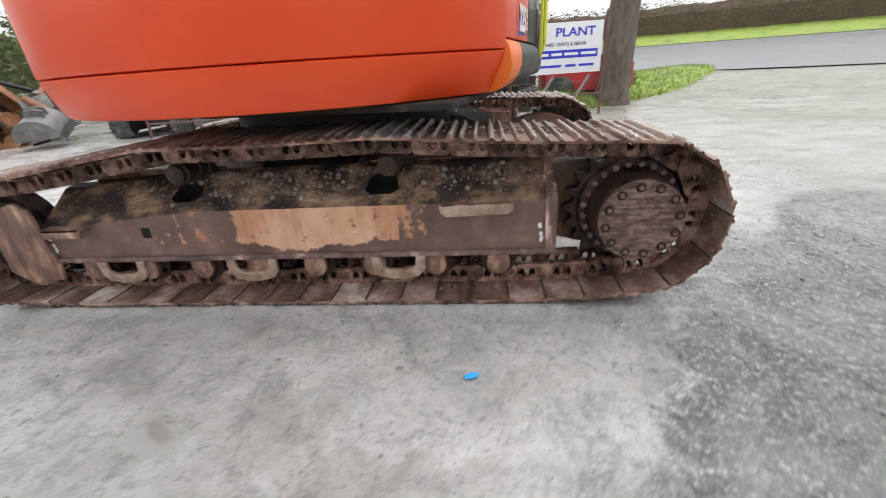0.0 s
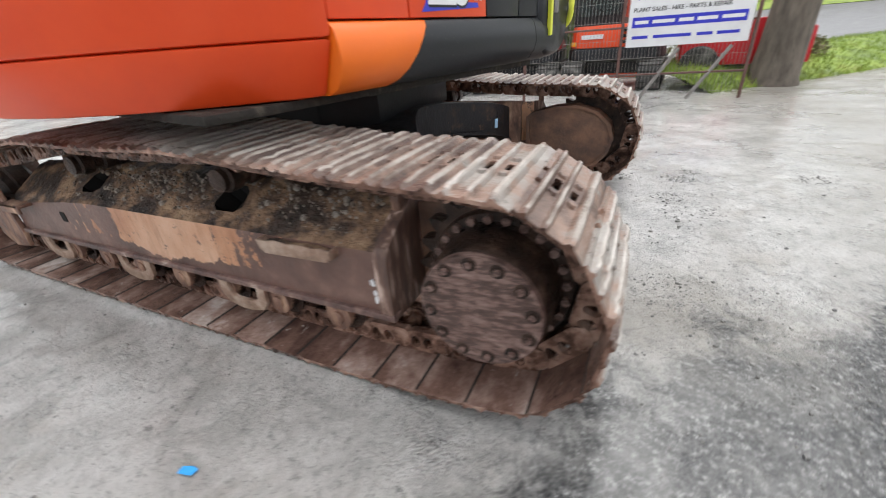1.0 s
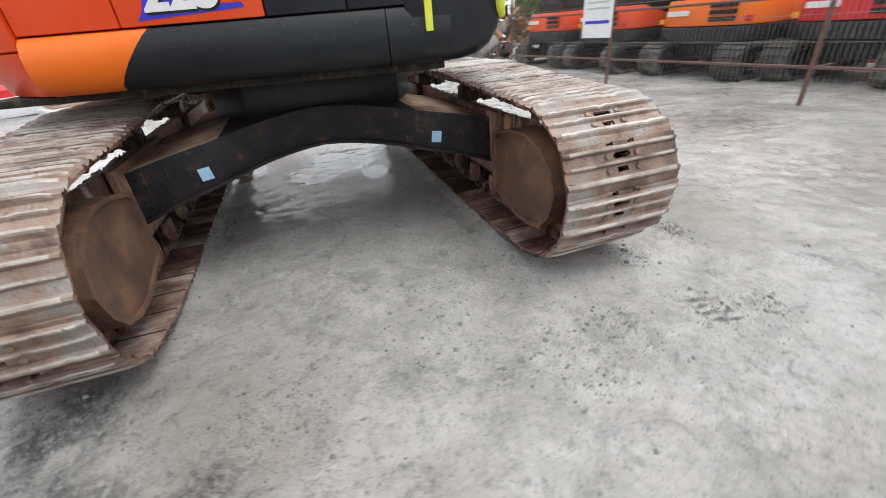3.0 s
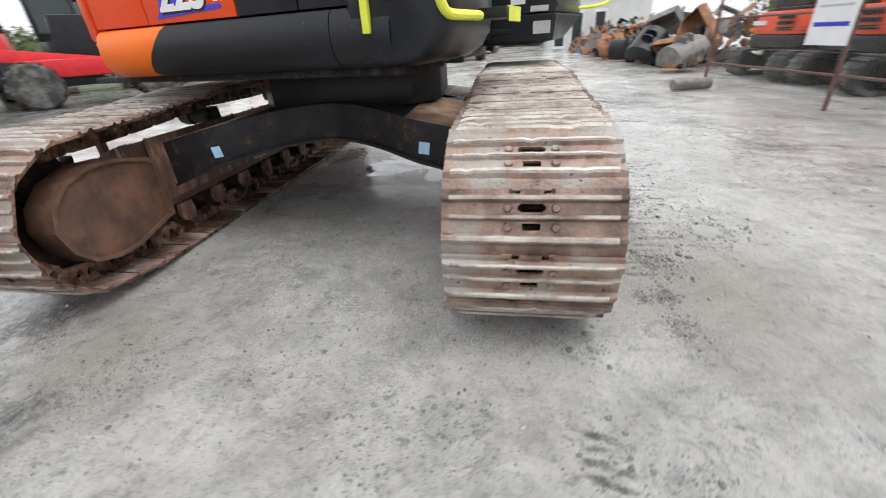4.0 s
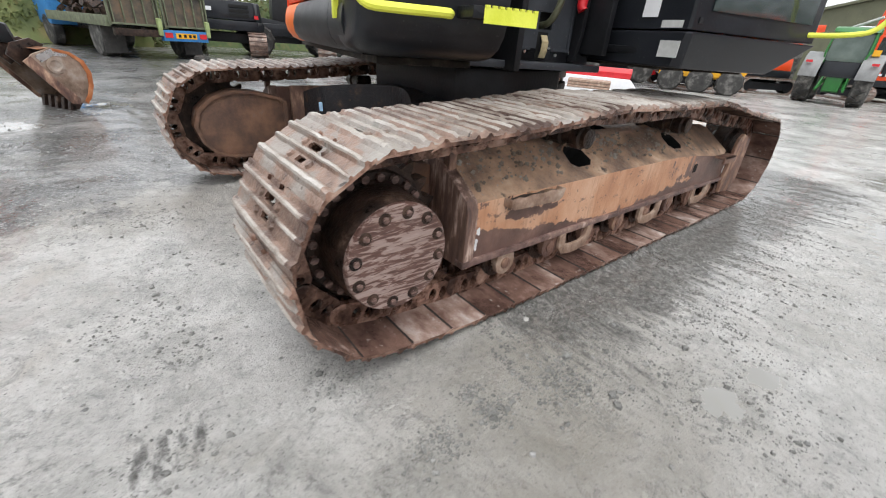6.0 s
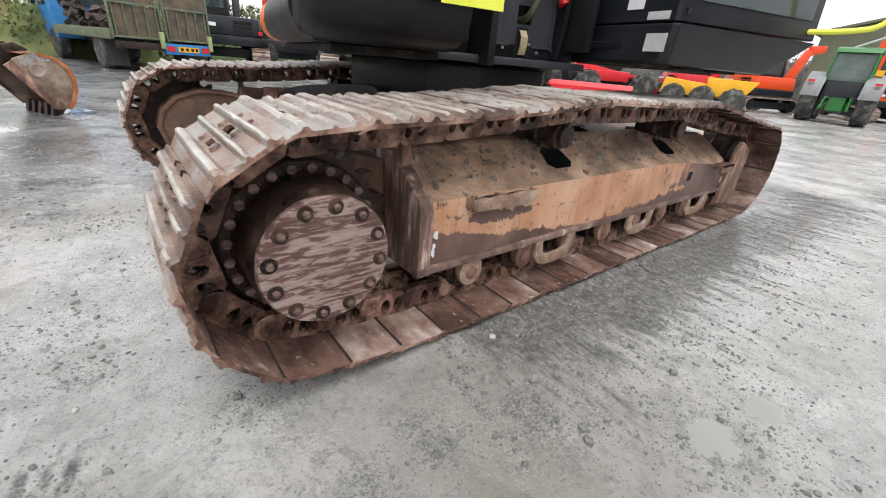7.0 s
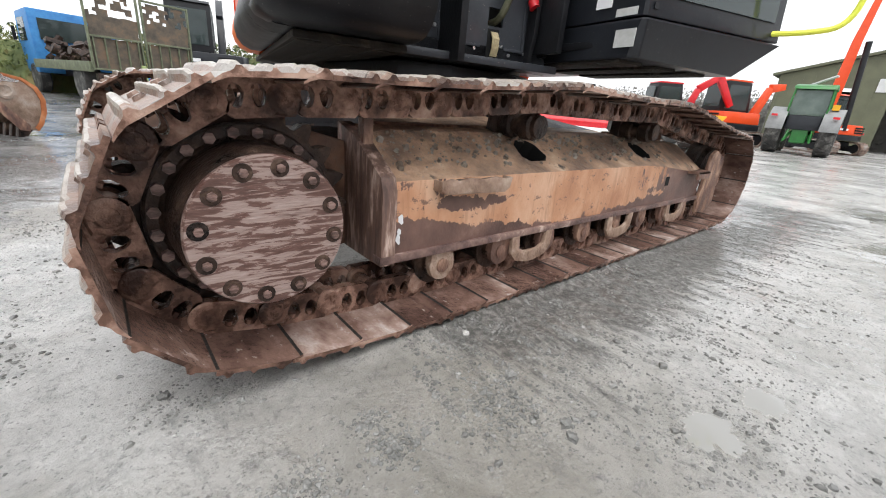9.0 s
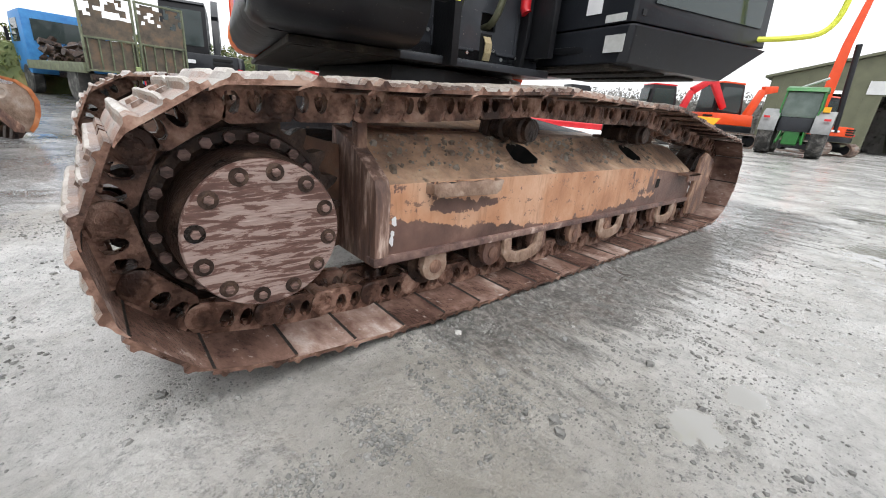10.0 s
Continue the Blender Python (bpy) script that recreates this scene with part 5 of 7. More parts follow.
for y in (-0.42, -0.17):
    bm = bmesh.new()
    tube(bm, round_corner([(0.66, y, 1.235), (0.76, y, 1.245), (0.80, y + 0.03, 1.36), (0.74, y + 0.10, 1.62)]), 0.02, 10)
    up("hose", bm, M["hose"], "", parent=bay)
for y, foot in ((-0.73, 1.0), (0.06, 1.05), (0.17, 1.09)):
    bm = bmesh.new()
    prism(bm, [(0.721, foot), (0.77, foot), (0.80, 1.2), (0.80, 1.62), (0.721, 1.62)], y - 0.015, y + 0.015, "y")
    up("boom_bracket", bm, M["black"], "", 0.006)
bm = bmesh.new()
box(bm, 0.721, 0.86, -0.775, 0.205, 1.0, 1.04)
up("front_beam", bm, M["bay_grey"], "", 0.008)
for y0, y1, z0, z1 in ((-0.52, -0.26, 1.10, 1.115), (-0.10, 0.03, 1.10, 1.115), (-0.53, -0.515, 1.10, 1.2), (0.02, 0.035, 1.10, 1.35)):
    bm = bmesh.new()
    box(bm, 0.7205, 0.728, y0, y1, z0, z1)
    up("plate_rib", bm, M["bay_grey"], parent=bay, bevel=0.002)
# near-black slab drawn as the slot's shade, nothing is cut
bm = bmesh.new()
box(bm, 0.719, 0.7225, -0.215, -0.14, 1.05, 1.20)
up("strap_slot", bm, M["dark_hole"], parent=bay)
bm = bmesh.new()
tube(bm, [(0.78, 0.03, 1.75), (0.78, 0.03, 1.35), (0.79, 0.035, 1.33)], 0.03, 12)
up("red_hose_end", bm, M["red"], "red hose fitting")

# cab: base box, seam, upper shell with glazing; the front stands slightly askew and leans in at the foot
def front_panel(bm, f0, f1, z0, z1, off, thick, lean=0.0):
    """A slab lying on the cab's front face, from share f0 to f1 of its width."""
    a, b = Vector((1.39, 0.21, 0)), Vector((1.485, 1.22, 0))
    n = Vector((b.y - a.y, a.x - b.x, 0)).normalized()
    vs = []
    for d in (off, off + thick):
        for f, z in ((f0, z0), (f1, z0), (f1, z1), (f0, z1)):
            vs.append(bm.verts.new(a.lerp(b, f) + n * (d - lean * (z - 1.255)) + Vector((0, 0, z))))
    for q in ((0, 1, 2, 3), (7, 6, 5, 4), (0, 4, 5, 1), (1, 5, 6, 2), (2, 6, 7, 3), (3, 7, 4, 0)):
        bm.faces.new([vs[i] for i in q])


CAB = pose(0, 0, 0.0)
bm = bmesh.new()
prism(bm, [(0.40, 0.215), (1.33, 0.215), (1.385, 0.235), (1.36, 1.10), (0.40, 1.10)], 1.07, 1.245, "z", [(0.40, 0.21), (1.38, 0.21), (1.40, 0.225), (1.50, 1.235), (0.40, 1.235)])
cab = up("cab_base", bm, M["grey_black"], "dark grey cab base", 0.010, m=CAB)
cab.data.set_sharp_from_angle(angle=radians(14))
for y in (0.32, 0.60, 0.88):
    bm = bmesh.new()
    box(bm, 0.45, 1.28, y - 0.09, y + 0.09, 1.056, 1.072)
    up("cab_floor_plate", bm, M["belly"], "muddy cab floor plate", 0.004, m=CAB)
bm = bmesh.new()
lowo = [(0.42, 0.215), (1.375, 0.215), (1.39, 0.23), (1.485, 1.22), (0.42, 1.22)]
prism(bm, lowo, 1.253, 1.95, "z", [(0.42, 0.235), (1.345, 0.235), (1.36, 0.25), (1.44, 1.20), (0.42, 1.20)])
prism(bm, [(0.42, 0.235), (1.345, 0.235), (1.36, 0.25), (1.44, 1.20), (0.42, 1.20)], 1.951, 2.8, "z", [(0.45, 0.27), (1.08, 0.27), (1.09, 0.28), (1.14, 1.16), (0.45, 1.16)])
shell = up("cab_shell", bm, M["grey_black"], "dark grey cab shell", 0.014, m=CAB)
shell.data.set_sharp_from_angle(angle=radians(14))
bm = bmesh.new()
front_panel(bm, 0.12, 0.92, 1.345, 1.93, 0.003, 0.006, 0.06)
up("front_window", bm, M["glass"], "tinted front window", parent=shell)
bm = bmesh.new()
prism(bm, [(0.60, 1.46), (1.28, 1.46), (1.26, 1.93), (0.60, 1.93)], 0.205, 0.2135, "y")
up("side_window", bm, M["glass"], "tinted cab window", parent=shell)
for f in (0.06, 0.96):
    bm = bmesh.new()
    front_panel(bm, f - 0.012, f + 0.012, 1.285, 1.31, 0.0, 0.006, 0.06)
    up("front_bolt", bm, M["black"], parent=shell)
bm = bmesh.new()
box(bm, 1.245, 1.365, 0.2045, 0.2095, 1.12, 1.20)
up("sticker", bm, M["sticker"], "worn silver-grey label", parent=cab)
bm = bmesh.new()
box(bm, 1.22, 1.345, 0.209, 0.2145, 1.26, 1.295)
up("sticker", bm, M["sticker"], "small grey label", parent=shell)
bm = bmesh.new()
box(bm, 1.08, 1.18, 0.209, 0.2145, 1.31, 1.42)
up("sticker", bm, M["white"], "white label with unreadable small print", parent=shell)
bm = bmesh.new()
tube(bm, round_corner([(1.46, 1.15, 1.295), (1.60, 1.24, 1.30), (1.74, 1.33, 1.33), (1.78, 1.35, 1.75)]), 0.0145)
up("grab_rail", bm, M["yellow"], "yellow cab grab rail", m=CAB)

# ---- surroundings: shared builders ----
def wheel(parent, x, y, z, r, w, rim_mat, lugs=0, axis="x"):
    """Tyre with tread blocks and a dished rim, axle along the given axis of the parent."""
    bm = bmesh.new()
    prof = [(r * 0.55, -w / 2), (r * 0.9, -w / 2), (r, -w * 0.36), (r, w * 0.36), (r * 0.9, w / 2), (r * 0.55, w / 2)]
    lathe(bm, prof, (x, y, z), axis, 28)
    tyre = part("wheel", bm, M["dusty_belt"], parent)
    if lugs:
        bm = bmesh.new()
        for k in range(lugs):
            for s in (-1, 1):
                a = 2 * math.pi * (k + (0.5 if s > 0 else 0)) / lugs
                m = Matrix.Translation((x, y, z)) @ (Matrix.Rotation(a, 4, "X") if axis == "x" else Matrix.Rotation(-a, 4, "Y"))
                q = pose(0, 0, 0, 0, 0, s * 35)
                if axis == "x":
                    box(bm, min(0, s * w * 0.5), max(0, s * w * 0.5), -0.035 * r / 0.6, 0.035 * r / 0.6, r * 0.96, r * 1.05, m @ q)
                else:
                    box(bm, -0.035 * r / 0.6, 0.035 * r / 0.6, min(0, s * w * 0.5), max(0, s * w * 0.5), r * 0.96, r * 1.05, m @ q)
        tagged(part("tread", bm, M["dusty_belt"], tyre), kind="stuff")
    bm = bmesh.new()
    lathe(bm, [(r * 0.1, -w * 0.32), (r * 0.5, -w * 0.3), (r * 0.57, -w * 0.48), (r * 0.57, w * 0.48), (r * 0.5, w * 0.3), (r * 0.1, w * 0.32)], (x, y, z), axis, 24)
    part("rim", bm, rim_mat, tyre)
    return tyre


def crawler_belt(parent, x, length, r, w, mat):
    """A simple rubber or steel belt with lugs round two end wheels, running along y."""
    bm = bmesh.new()
    pts = []
    for k in range(13):
        a = math.pi * k / 12 - math.pi / 2
        pts.append((length / 2 + r * math.cos(a), r + r * math.sin(a)))
    for k in range(13):
        a = math.pi * k / 12 + math.pi / 2
        pts.append((-length / 2 + r * math.cos(a), r + r * math.sin(a)))
    inner = [(a * (1 - 0.09 / max(abs(a), 0.2)), r + (b - r) * 0.8) for a, b in pts]
    n = len(pts)
    va = [bm.verts.new((x - w / 2, a, b)) for a, b in pts]
    vb = [bm.verts.new((x + w / 2, a, b)) for a, b in pts]
    ia = [bm.verts.new((x - w / 2, a, b)) for a, b in inner]
    ib = [bm.verts.new((x + w / 2, a, b)) for a, b in inner]
    for i in range(n):
        j = (i + 1) % n
        bm.faces.new((va[i], va[j], vb[j], vb[i]))
        bm.faces.new((ia[j], ia[i], ib[i], ib[j]))
        bm.faces.new((va[j], va[i], ia[i], ia[j]))
        bm.faces.new((vb[i], vb[j], ib[j], ib[i]))
    belt = part("crawler_belt", bm, mat, parent)
    bm = bmesh.new()
    P = np.array(pts + pts[:1])
    seg = np.hypot(*np.diff(P, axis=0).T)
    s = np.concatenate([[0], np.cumsum(seg)])
    count = int(s[-1] / 0.12)
    for k in range(count):
        t = s[-1] * k / count
        a, b = float(np.interp(t, s, P[:, 0])), float(np.interp(t, s, P[:, 1]))
        t2 = (t + 0.03) % s[-1]
        a2, b2 = float(np.interp(t2, s, P[:, 0])), float(np.interp(t2, s, P[:, 1]))
        ang = math.atan2(b2 - b, a2 - a)
        box(bm, -w / 2, w / 2, -0.022, 0.022, -0.022, 0.022, Matrix.Translation((x, a, b)) @ Matrix.Rotation(ang, 4, "X"))
    tagged(part("tread", bm, mat, belt), kind="stuff")
    bm = bmesh.new()
    box(bm, x - w * 0.35, x + w * 0.35, -length / 2, length / 2, r * 0.55, r * 1.45)
    for e in (-1, 1):
        lathe(bm, [(r * 0.2, -w * 0.42), (r * 0.72, -w * 0.4), (r * 0.72, w * 0.4), (r * 0.2, w * 0.42)], (x, e * length / 2, r), "x", 20)
    part("belt_frame", bm, M["black"], belt)
    return belt


def digger(name, label, m, body, scale=1.0, belt=None, cab_left=True, boom=None, blade=True):
    """A small crawler digger seen from behind: belts, rounded tail, vents, glazed cab, folded arm. Rear faces -y."""
    d = thing(name, label, "excavator", "diggers parked in the yard", m @ Matrix.Diagonal((scale, scale, scale, 1)))
    for x in (-0.75, 0.75):
        crawler_belt(d, x, 1.75, 0.27, 0.42, belt or M["dusty_belt"])
    bm = bmesh.new()
    box(bm, -0.6, 0.6, -0.6, 0.6, 0.3, 0.52)
    part("carbody", bm, M["black"], d, bevel=0.02)
    bm = bmesh.new()
    ol = [(-0.92, 0.75), (-0.95, -0.5), (-0.8, -0.82), (-0.5, -0.95), (0.5, -0.95), (0.8, -0.82), (0.95, -0.5), (0.92, 0.75)]
    prism(bm, ol, 0.58, 0.80, "z")
    part("tail_weight", bm, M["grey_black"], d, bevel=0.03)
    bm = bmesh.new()
    prism(bm, [(a * 0.97, b * 0.97) for a, b in ol], 0.81, 1.22, "z", [(a * 0.93, b * 0.93) for a, b in ol])
    hood = part("engine_hood", bm, body, d, bevel=0.035)
    # vent slots are near-black slabs, their shade set by colour
    for k in range(3):
        bm = bmesh.new()
        box(bm, 0.18, 0.62, -0.935, -0.90, 0.88 + 0.1 * k, 0.94 + 0.1 * k)
        part("vent", bm, M["dark_hole"], hood)
    bm = bmesh.new()
    box(bm, -0.62, -0.2, -0.935, -0.905, 0.98, 1.06)
    part("name_bar", bm, M["white"], hood, "pale lettering bar")
    for x in (-0.78, 0.78):
        bm = bmesh.new()
        box(bm, x - 0.05, x + 0.05, -0.84, -0.80, 0.86, 0.94)
        part("tail_lamp", bm, M["amber"] if x < 0 else M["red"], hood)
    # cab
    cx = -0.4 if cab_left else 0.4
    bm = bmesh.new()
    prism(bm, [(-0.45, 1.2), (0.85, 0.8), (0.9, 1.3), (0.7, 2.35), (-0.35, 2.35)], cx - 0.5, cx + 0.5, "x")
    cabin = part("cab", bm, M["black"], d, bevel=0.05)
    bm = bmesh.new()
    box(bm, cx - 0.4, cx + 0.4, -0.455, -0.43, 1.4, 2.2)
    part("rear_window", bm, M["glass"], cabin)
    for s in (-1, 1):
        bm = bmesh.new()
        prism(bm, [(-0.3, 1.35), (0.75, 1.3), (0.62, 2.22), (-0.25, 2.22)], cx + s * 0.505 - 0.004, cx + s * 0.505 + 0.004, "x")
        part("side_window", bm, M["glass"], cabin)
    bm = bmesh.new()
    prism(bm, [(-0.4, 2.352), (0.75, 2.352), (0.7, 2.42), (-0.3, 2.42)], cx - 0.48, cx + 0.48, "x")
    part("cab_roof", bm, body, cabin, bevel=0.02)
    # arm
    bm = bmesh.new()
    seq = boom or [(0.9, 0.9), (1.3, 2.2), (2.1, 2.75), (2.9, 1.6)]
    for (ya, za), (yb, zb) in zip(seq, seq[1:]):
        v = Vector((0, yb - ya, zb - za))
        n = Vector((0, -v.z, v.y)).normalized()
        w0, w1 = 0.16, 0.11
        pa, pb = Vector((0, ya, za)), Vector((0, yb, zb))
        q = [(pa + n * w0), (pb + n * w1), (pb - n * w1), (pa - n * w0)]
        prism(bm, [(p.y, p.z) for p in q], -0.09, 0.09, "x")
    arm = part("boom", bm, body, d, bevel=0.02)
    arm.location = (0.25, 0, 0)
    if blade:
        bm = bmesh.new()
        prism(bm, [(1.35, 0.02), (1.45, 0.05), (1.42, 0.38), (1.36, 0.38)], -0.95, 0.95, "x")
        part("dozer_blade", bm, body, d, bevel=0.01)
    return d


def bucket_mesh(w=0.7, r=0.42):
    bm = bmesh.new()
    prof = []
    for k in range(11):
        a = radians(200 - 190 * k / 10)
        prof.append((r * math.cos(a), r * math.sin(a) * 0.95))
    inner = [(p * 0.93, q * 0.93) for p, q in prof]
    ol = prof + inner[::-1]
    prism(bm, ol, -w / 2, w / 2, "y")
    for s in (-1, 1):
        prism(bm, prof, s * w / 2 - 0.012, s * w / 2 + 0.012, "y")
    for k in range(5):
        y = -w / 2 + w * (k + 0.5) / 5
        prism(bm, [(r * 0.93, -0.1), (r * 1.05, -0.05), (r * 1.02, 0.22), (r * 0.98, 0.22)], y - 0.03, y + 0.03, "y", )
    for y in (-0.11, 0.11):
        prism(bm, [(-0.25, r * 0.7), (0.15, r * 0.8), (0.1, r * 1.25), (-0.02, r * 1.3), (-0.2, r * 1.15)], y - 0.02, y + 0.02, "y")
    return bm


def loose_bucket(m, mat, label, w=0.7, r=0.42):
    return solid("digger_bucket", bucket_mesh(w, r), mat, label, "bucket", 0.0, group="spare buckets and scrap", m=m)


# ---- wire fence with the trade sign ----
def fence_y(x):
    return 5.6 + 0.13 * x


fence = thing("fence", "rusty post and wire mesh yard fence", "fence")
for x in (-5.8, -2.9, 0.13, 1.72, 3.62):
    bm = bmesh.new()
    tube(bm, [(x, fence_y(x), -0.1), (x, fence_y(x), 1.95)], 0.027, 10)
    part("post", bm, M["fence_post"], fence)
for z in (0.42, 1.15, 1.8):
    bm = bmesh.new()
    tube(bm, [(-5.8, fence_y(-5.8), z), (3.62, fence_y(3.62), z)], 0.016, 8)
    part("rail", bm, M["fence_post"], fence)
bm = bmesh.new()
for x0, x1, step in ((-5.8, -0.5, 0.062), (-0.5, 3.62, 0.055)):
    n = int((x1 - x0) / step)
    for k in range(n):
        x = x0 + (x1 - x0) * k / n
        tube(bm, [(x, fence_y(x) + 0.01, 0.05), (x + random.uniform(-0.006, 0.006), fence_y(x) + 0.012, 1.85)], 0.0030, 4)
for k in range(7):
    z = 0.12 + 0.28 * k
    tube(bm, [(-5.8, fence_y(-5.8) + 0.01, z), (3.62, fence_y(3.62) + 0.01, z)], 0.0022, 4)
tagged(part("wire_mesh", bm, M["galv"], fence, "thin galvanised mesh wires"), kind="stuff")
for x in (3.35, 2.6):
    bm = bmesh.new()
    tube(bm, [(x - 0.5, fence_y(x) - 0.02, 0.0), (x, fence_y(x) - 0.02, 0.8)], 0.03, 8)
    part("brace", bm, M["galv"], fence)

fence_turn = math.degrees(math.atan(0.13))
sign_m = pose(1.80, fence_y(1.80) - 0.045, 0.85, 0, 0, fence_turn)
sign = thing("trade_sign", "white trade sign with blue lettering wired to the fence", "sign", m=sign_m)
bm = bmesh.new()
box(bm, 0, 1.76, -0.012, 0, 0, 0.93)
board = part("board", bm, M["white"], sign, bevel=0.002)
letters("K", 0.22, 0.10, -0.0145, 0.68, M["decal_blue"], "heading", board, bold=0.02)
letters("PLANT", 0.22, 0.80, -0.0145, 0.68, M["decal_blue"], "heading", board, 0.001, bold=0.02, widen=1.2)
letters("PLANT SALES - HIRE - PARTS & REPAIR", 0.085, 0.06, -0.0145, 0.51, M["grey_black"], "line", board, 0.001, widen=0.96)
bm = bmesh.new()
box(bm, 0.06, 1.68, -0.0142, -0.0122, 0.285, 0.435)
part("number_band", bm, M["decal_blue"], board, "blue band")
for a, b in ((0.1, 0.3), (0.36, 0.68), (0.74, 0.95), (1.0, 1.28), (1.34, 1.64)):
    bm = bmesh.new()
    box(bm, a, b, -0.0168, -0.0148, 0.335, 0.385)
    part("number_bar", bm, M["white"], board, "pale bar of writing")
for a, b in ((0.08, 0.32), (0.4, 0.95), (1.03, 1.25), (1.31, 1.62)):
    bm = bmesh.new()
    box(bm, a, b, -0.0142, -0.0122, 0.12, 0.165)
    part("web_bar", bm, M["decal_blue"], board, "bar of small writing")

notice = thing("notice", "white paper notice with a blue band tied to the fence", "sign", m=pose(-3.55, fence_y(-3.55) - 0.03, 0.76, 0, 0, fence_turn))
bm = bmesh.new()
box(bm, 0, 0.68, -0.008, 0, 0, 0.86)
np_ = part("sheet", bm, M["white"], notice)
bm = bmesh.new()
for k in range(3):
    box(bm, 0.08, 0.6, -0.0105, -0.0085, 0.62 - 0.09 * k, 0.65 - 0.09 * k)
part("print_bars", bm, M["sticker"], np_)
bm = bmesh.new()
box(bm, 0.06, 0.62, -0.0105, -0.0085, 0.22, 0.27)
part("print_band", bm, M["decal_blue"], np_)

# ---- diggers behind the fence ----
digger("small_digger", "orange small digger parked tail-on behind the fence", pose(-6.9, 7.2, 0, 0, 0, 4), M["red_orange"])
digger("small_digger", "orange small digger parked tail-on behind the fence", pose(-4.75, 7.3, 0, 0, 0, -3), M["red_orange"], cab_left=False)
digger("small_digger", "orange small digger with grey vents behind the fence", pose(-2.6, 7.6, 0, 0, 0, 6), M["orange"])
digger("small_digger", "red small digger parked behind the fence", pose(-0.55, 8.1, 0, 0, 0, 2), M["red"], cab_left=False)
digger("small_digger", "orange small digger parked tail-on behind the fence", pose(1.55, 8.2, 0, 0, 0, -4), M["red_orange"])
bm = bmesh.new()
prism(bm, [(2.75, 0.35), (4.9, 0.35), (4.9, 0.95), (4.4, 1.15), (2.75, 1.15)], 8.0, 9.4, "y")
trailer = solid("implement_trailer", bm, M["red"], "dull red implement body standing behind the fence", "trailer", 0.03)
for x in (3.1, 4.4):
    wheel(trailer, x, 7.9, 0.36, 0.36, 0.2, M["grey_steel"], axis="y")

# ---- scrap and spare buckets beyond the fence end ----
loose_bucket(pose(-8.9, 5.45, 0.34, 15, 10, 30), M["grey_steel"], "grey worn digger bucket lying on the ground", 0.9, 0.42)
loose_bucket(pose(-10.4, 5.6, 0.35, -10, 60, 100), M["rust"], "rusty brown digger bucket in a scrap heap", 0.9, 0.42)
loose_bucket(pose(-11.6, 5.3, 0.45, 40, 20, 60), M["grey_black"], "dark digger bucket in a scrap heap", 0.9, 0.5)
loose_bucket(pose(-13.2, 5.2, 0.38, 0, -30, 150), M["black"], "black ditching bucket in a scrap heap", 1.3, 0.36)
loose_bucket(pose(-15.0, 4.9, 0.4, 20, 40, 10), M["rust"], "rusty brown digger bucket in a scrap heap", 0.9, 0.45)
loose_bucket(pose(-11.0, 6.4, 1.0, 70, 30, 200), M["rust"], "rusty brown digger bucket on top of a scrap heap", 0.8, 0.45)
loose_bucket(pose(-17.4, 4.7, 0.4, 0, 15, 80), M["grey_steel"], "grey digger bucket in a scrap heap", 1.0, 0.42)
loose_bucket(pose(-13.4, 6.3, 1.1, -30, 50, 120), M["grey_steel"], "grey digger bucket on top of a scrap heap", 0.8, 0.45)


def scrap(mat, label, seed, count):
    """Offcuts, bent plates, pipes and blocks heaped along the lane, higher towards the back."""
    rng = random.Random(seed)
    bm = bmesh.new()
    for k in range(count):
        x = rng.uniform(-24.5, -9.4)
        back = rng.uniform(0, 1) ** 0.8
        y = 5.35 + 0.07 * (x + 9.5) + 2.4 * back
        z = 0.04 + rng.uniform(0, 1) * (0.25 + 1.25 * back)
        s = rng.uniform(0.06, 0.3)
        m = pose(x, y, z, rng.uniform(-60, 60), rng.uniform(-60, 60), rng.uniform(0, 180))
        shape = rng.random()
        if shape < 0.3:
            box(bm, -s, s, -s * 0.7, s * 0.7, -0.02, 0.02, m)
        elif shape < 0.5:
            vs = prism(bm, ring(0, 0, s * 0.3, 9), -s * 1.6, s * 1.6, "x")
            bmesh.ops.transform(bm, matrix=m, verts=vs)
        elif shape < 0.8:
            vs = prism(bm, [(-s, -s * 0.6), (s * 0.7, -s * 0.8), (s, 0.1 * s), (s * 0.3, s * 0.7), (-s * 0.8, s * 0.4)], -s * 0.5, s * 0.45, "y", [(-s * 0.8, -s * 0.5), (s * 0.6, -s * 0.7), (s * 0.8, 0.2 * s), (s * 0.2, s * 0.5), (-s * 0.7, s * 0.3)])
            bmesh.ops.transform(bm, matrix=m, verts=vs)
        else:
            box(bm, -s * 1.8, s * 1.8, -0.03, 0.03, -0.05, 0.05, m)
    return solid("scrap_heap", bm, mat, label, "scrap", kind="stuff")


scrap(M["rust"], "heap of rusty steel offcuts and plates", 5, 230)
scrap(M["black"], "heap of black machine parts and pipes", 6, 170)
scrap(M["grey_steel"], "heap of grey steel parts", 7, 150)
scrap(M["red"], "red painted scrap pieces", 8, 14)
scrap(M["blue"], "blue painted scrap pieces", 9, 9)
bm = bmesh.new()
tube(bm, [(-5.25, 4.08, 0.1), (-5.3, 4.3, 0.105), (-5.4, 4.78, 0.1)], [0.1, 0.11, 0.1], 14)
solid("log", bm, M["grey_steel"], "short grey log lying by the fence foot", "log", 0.01)

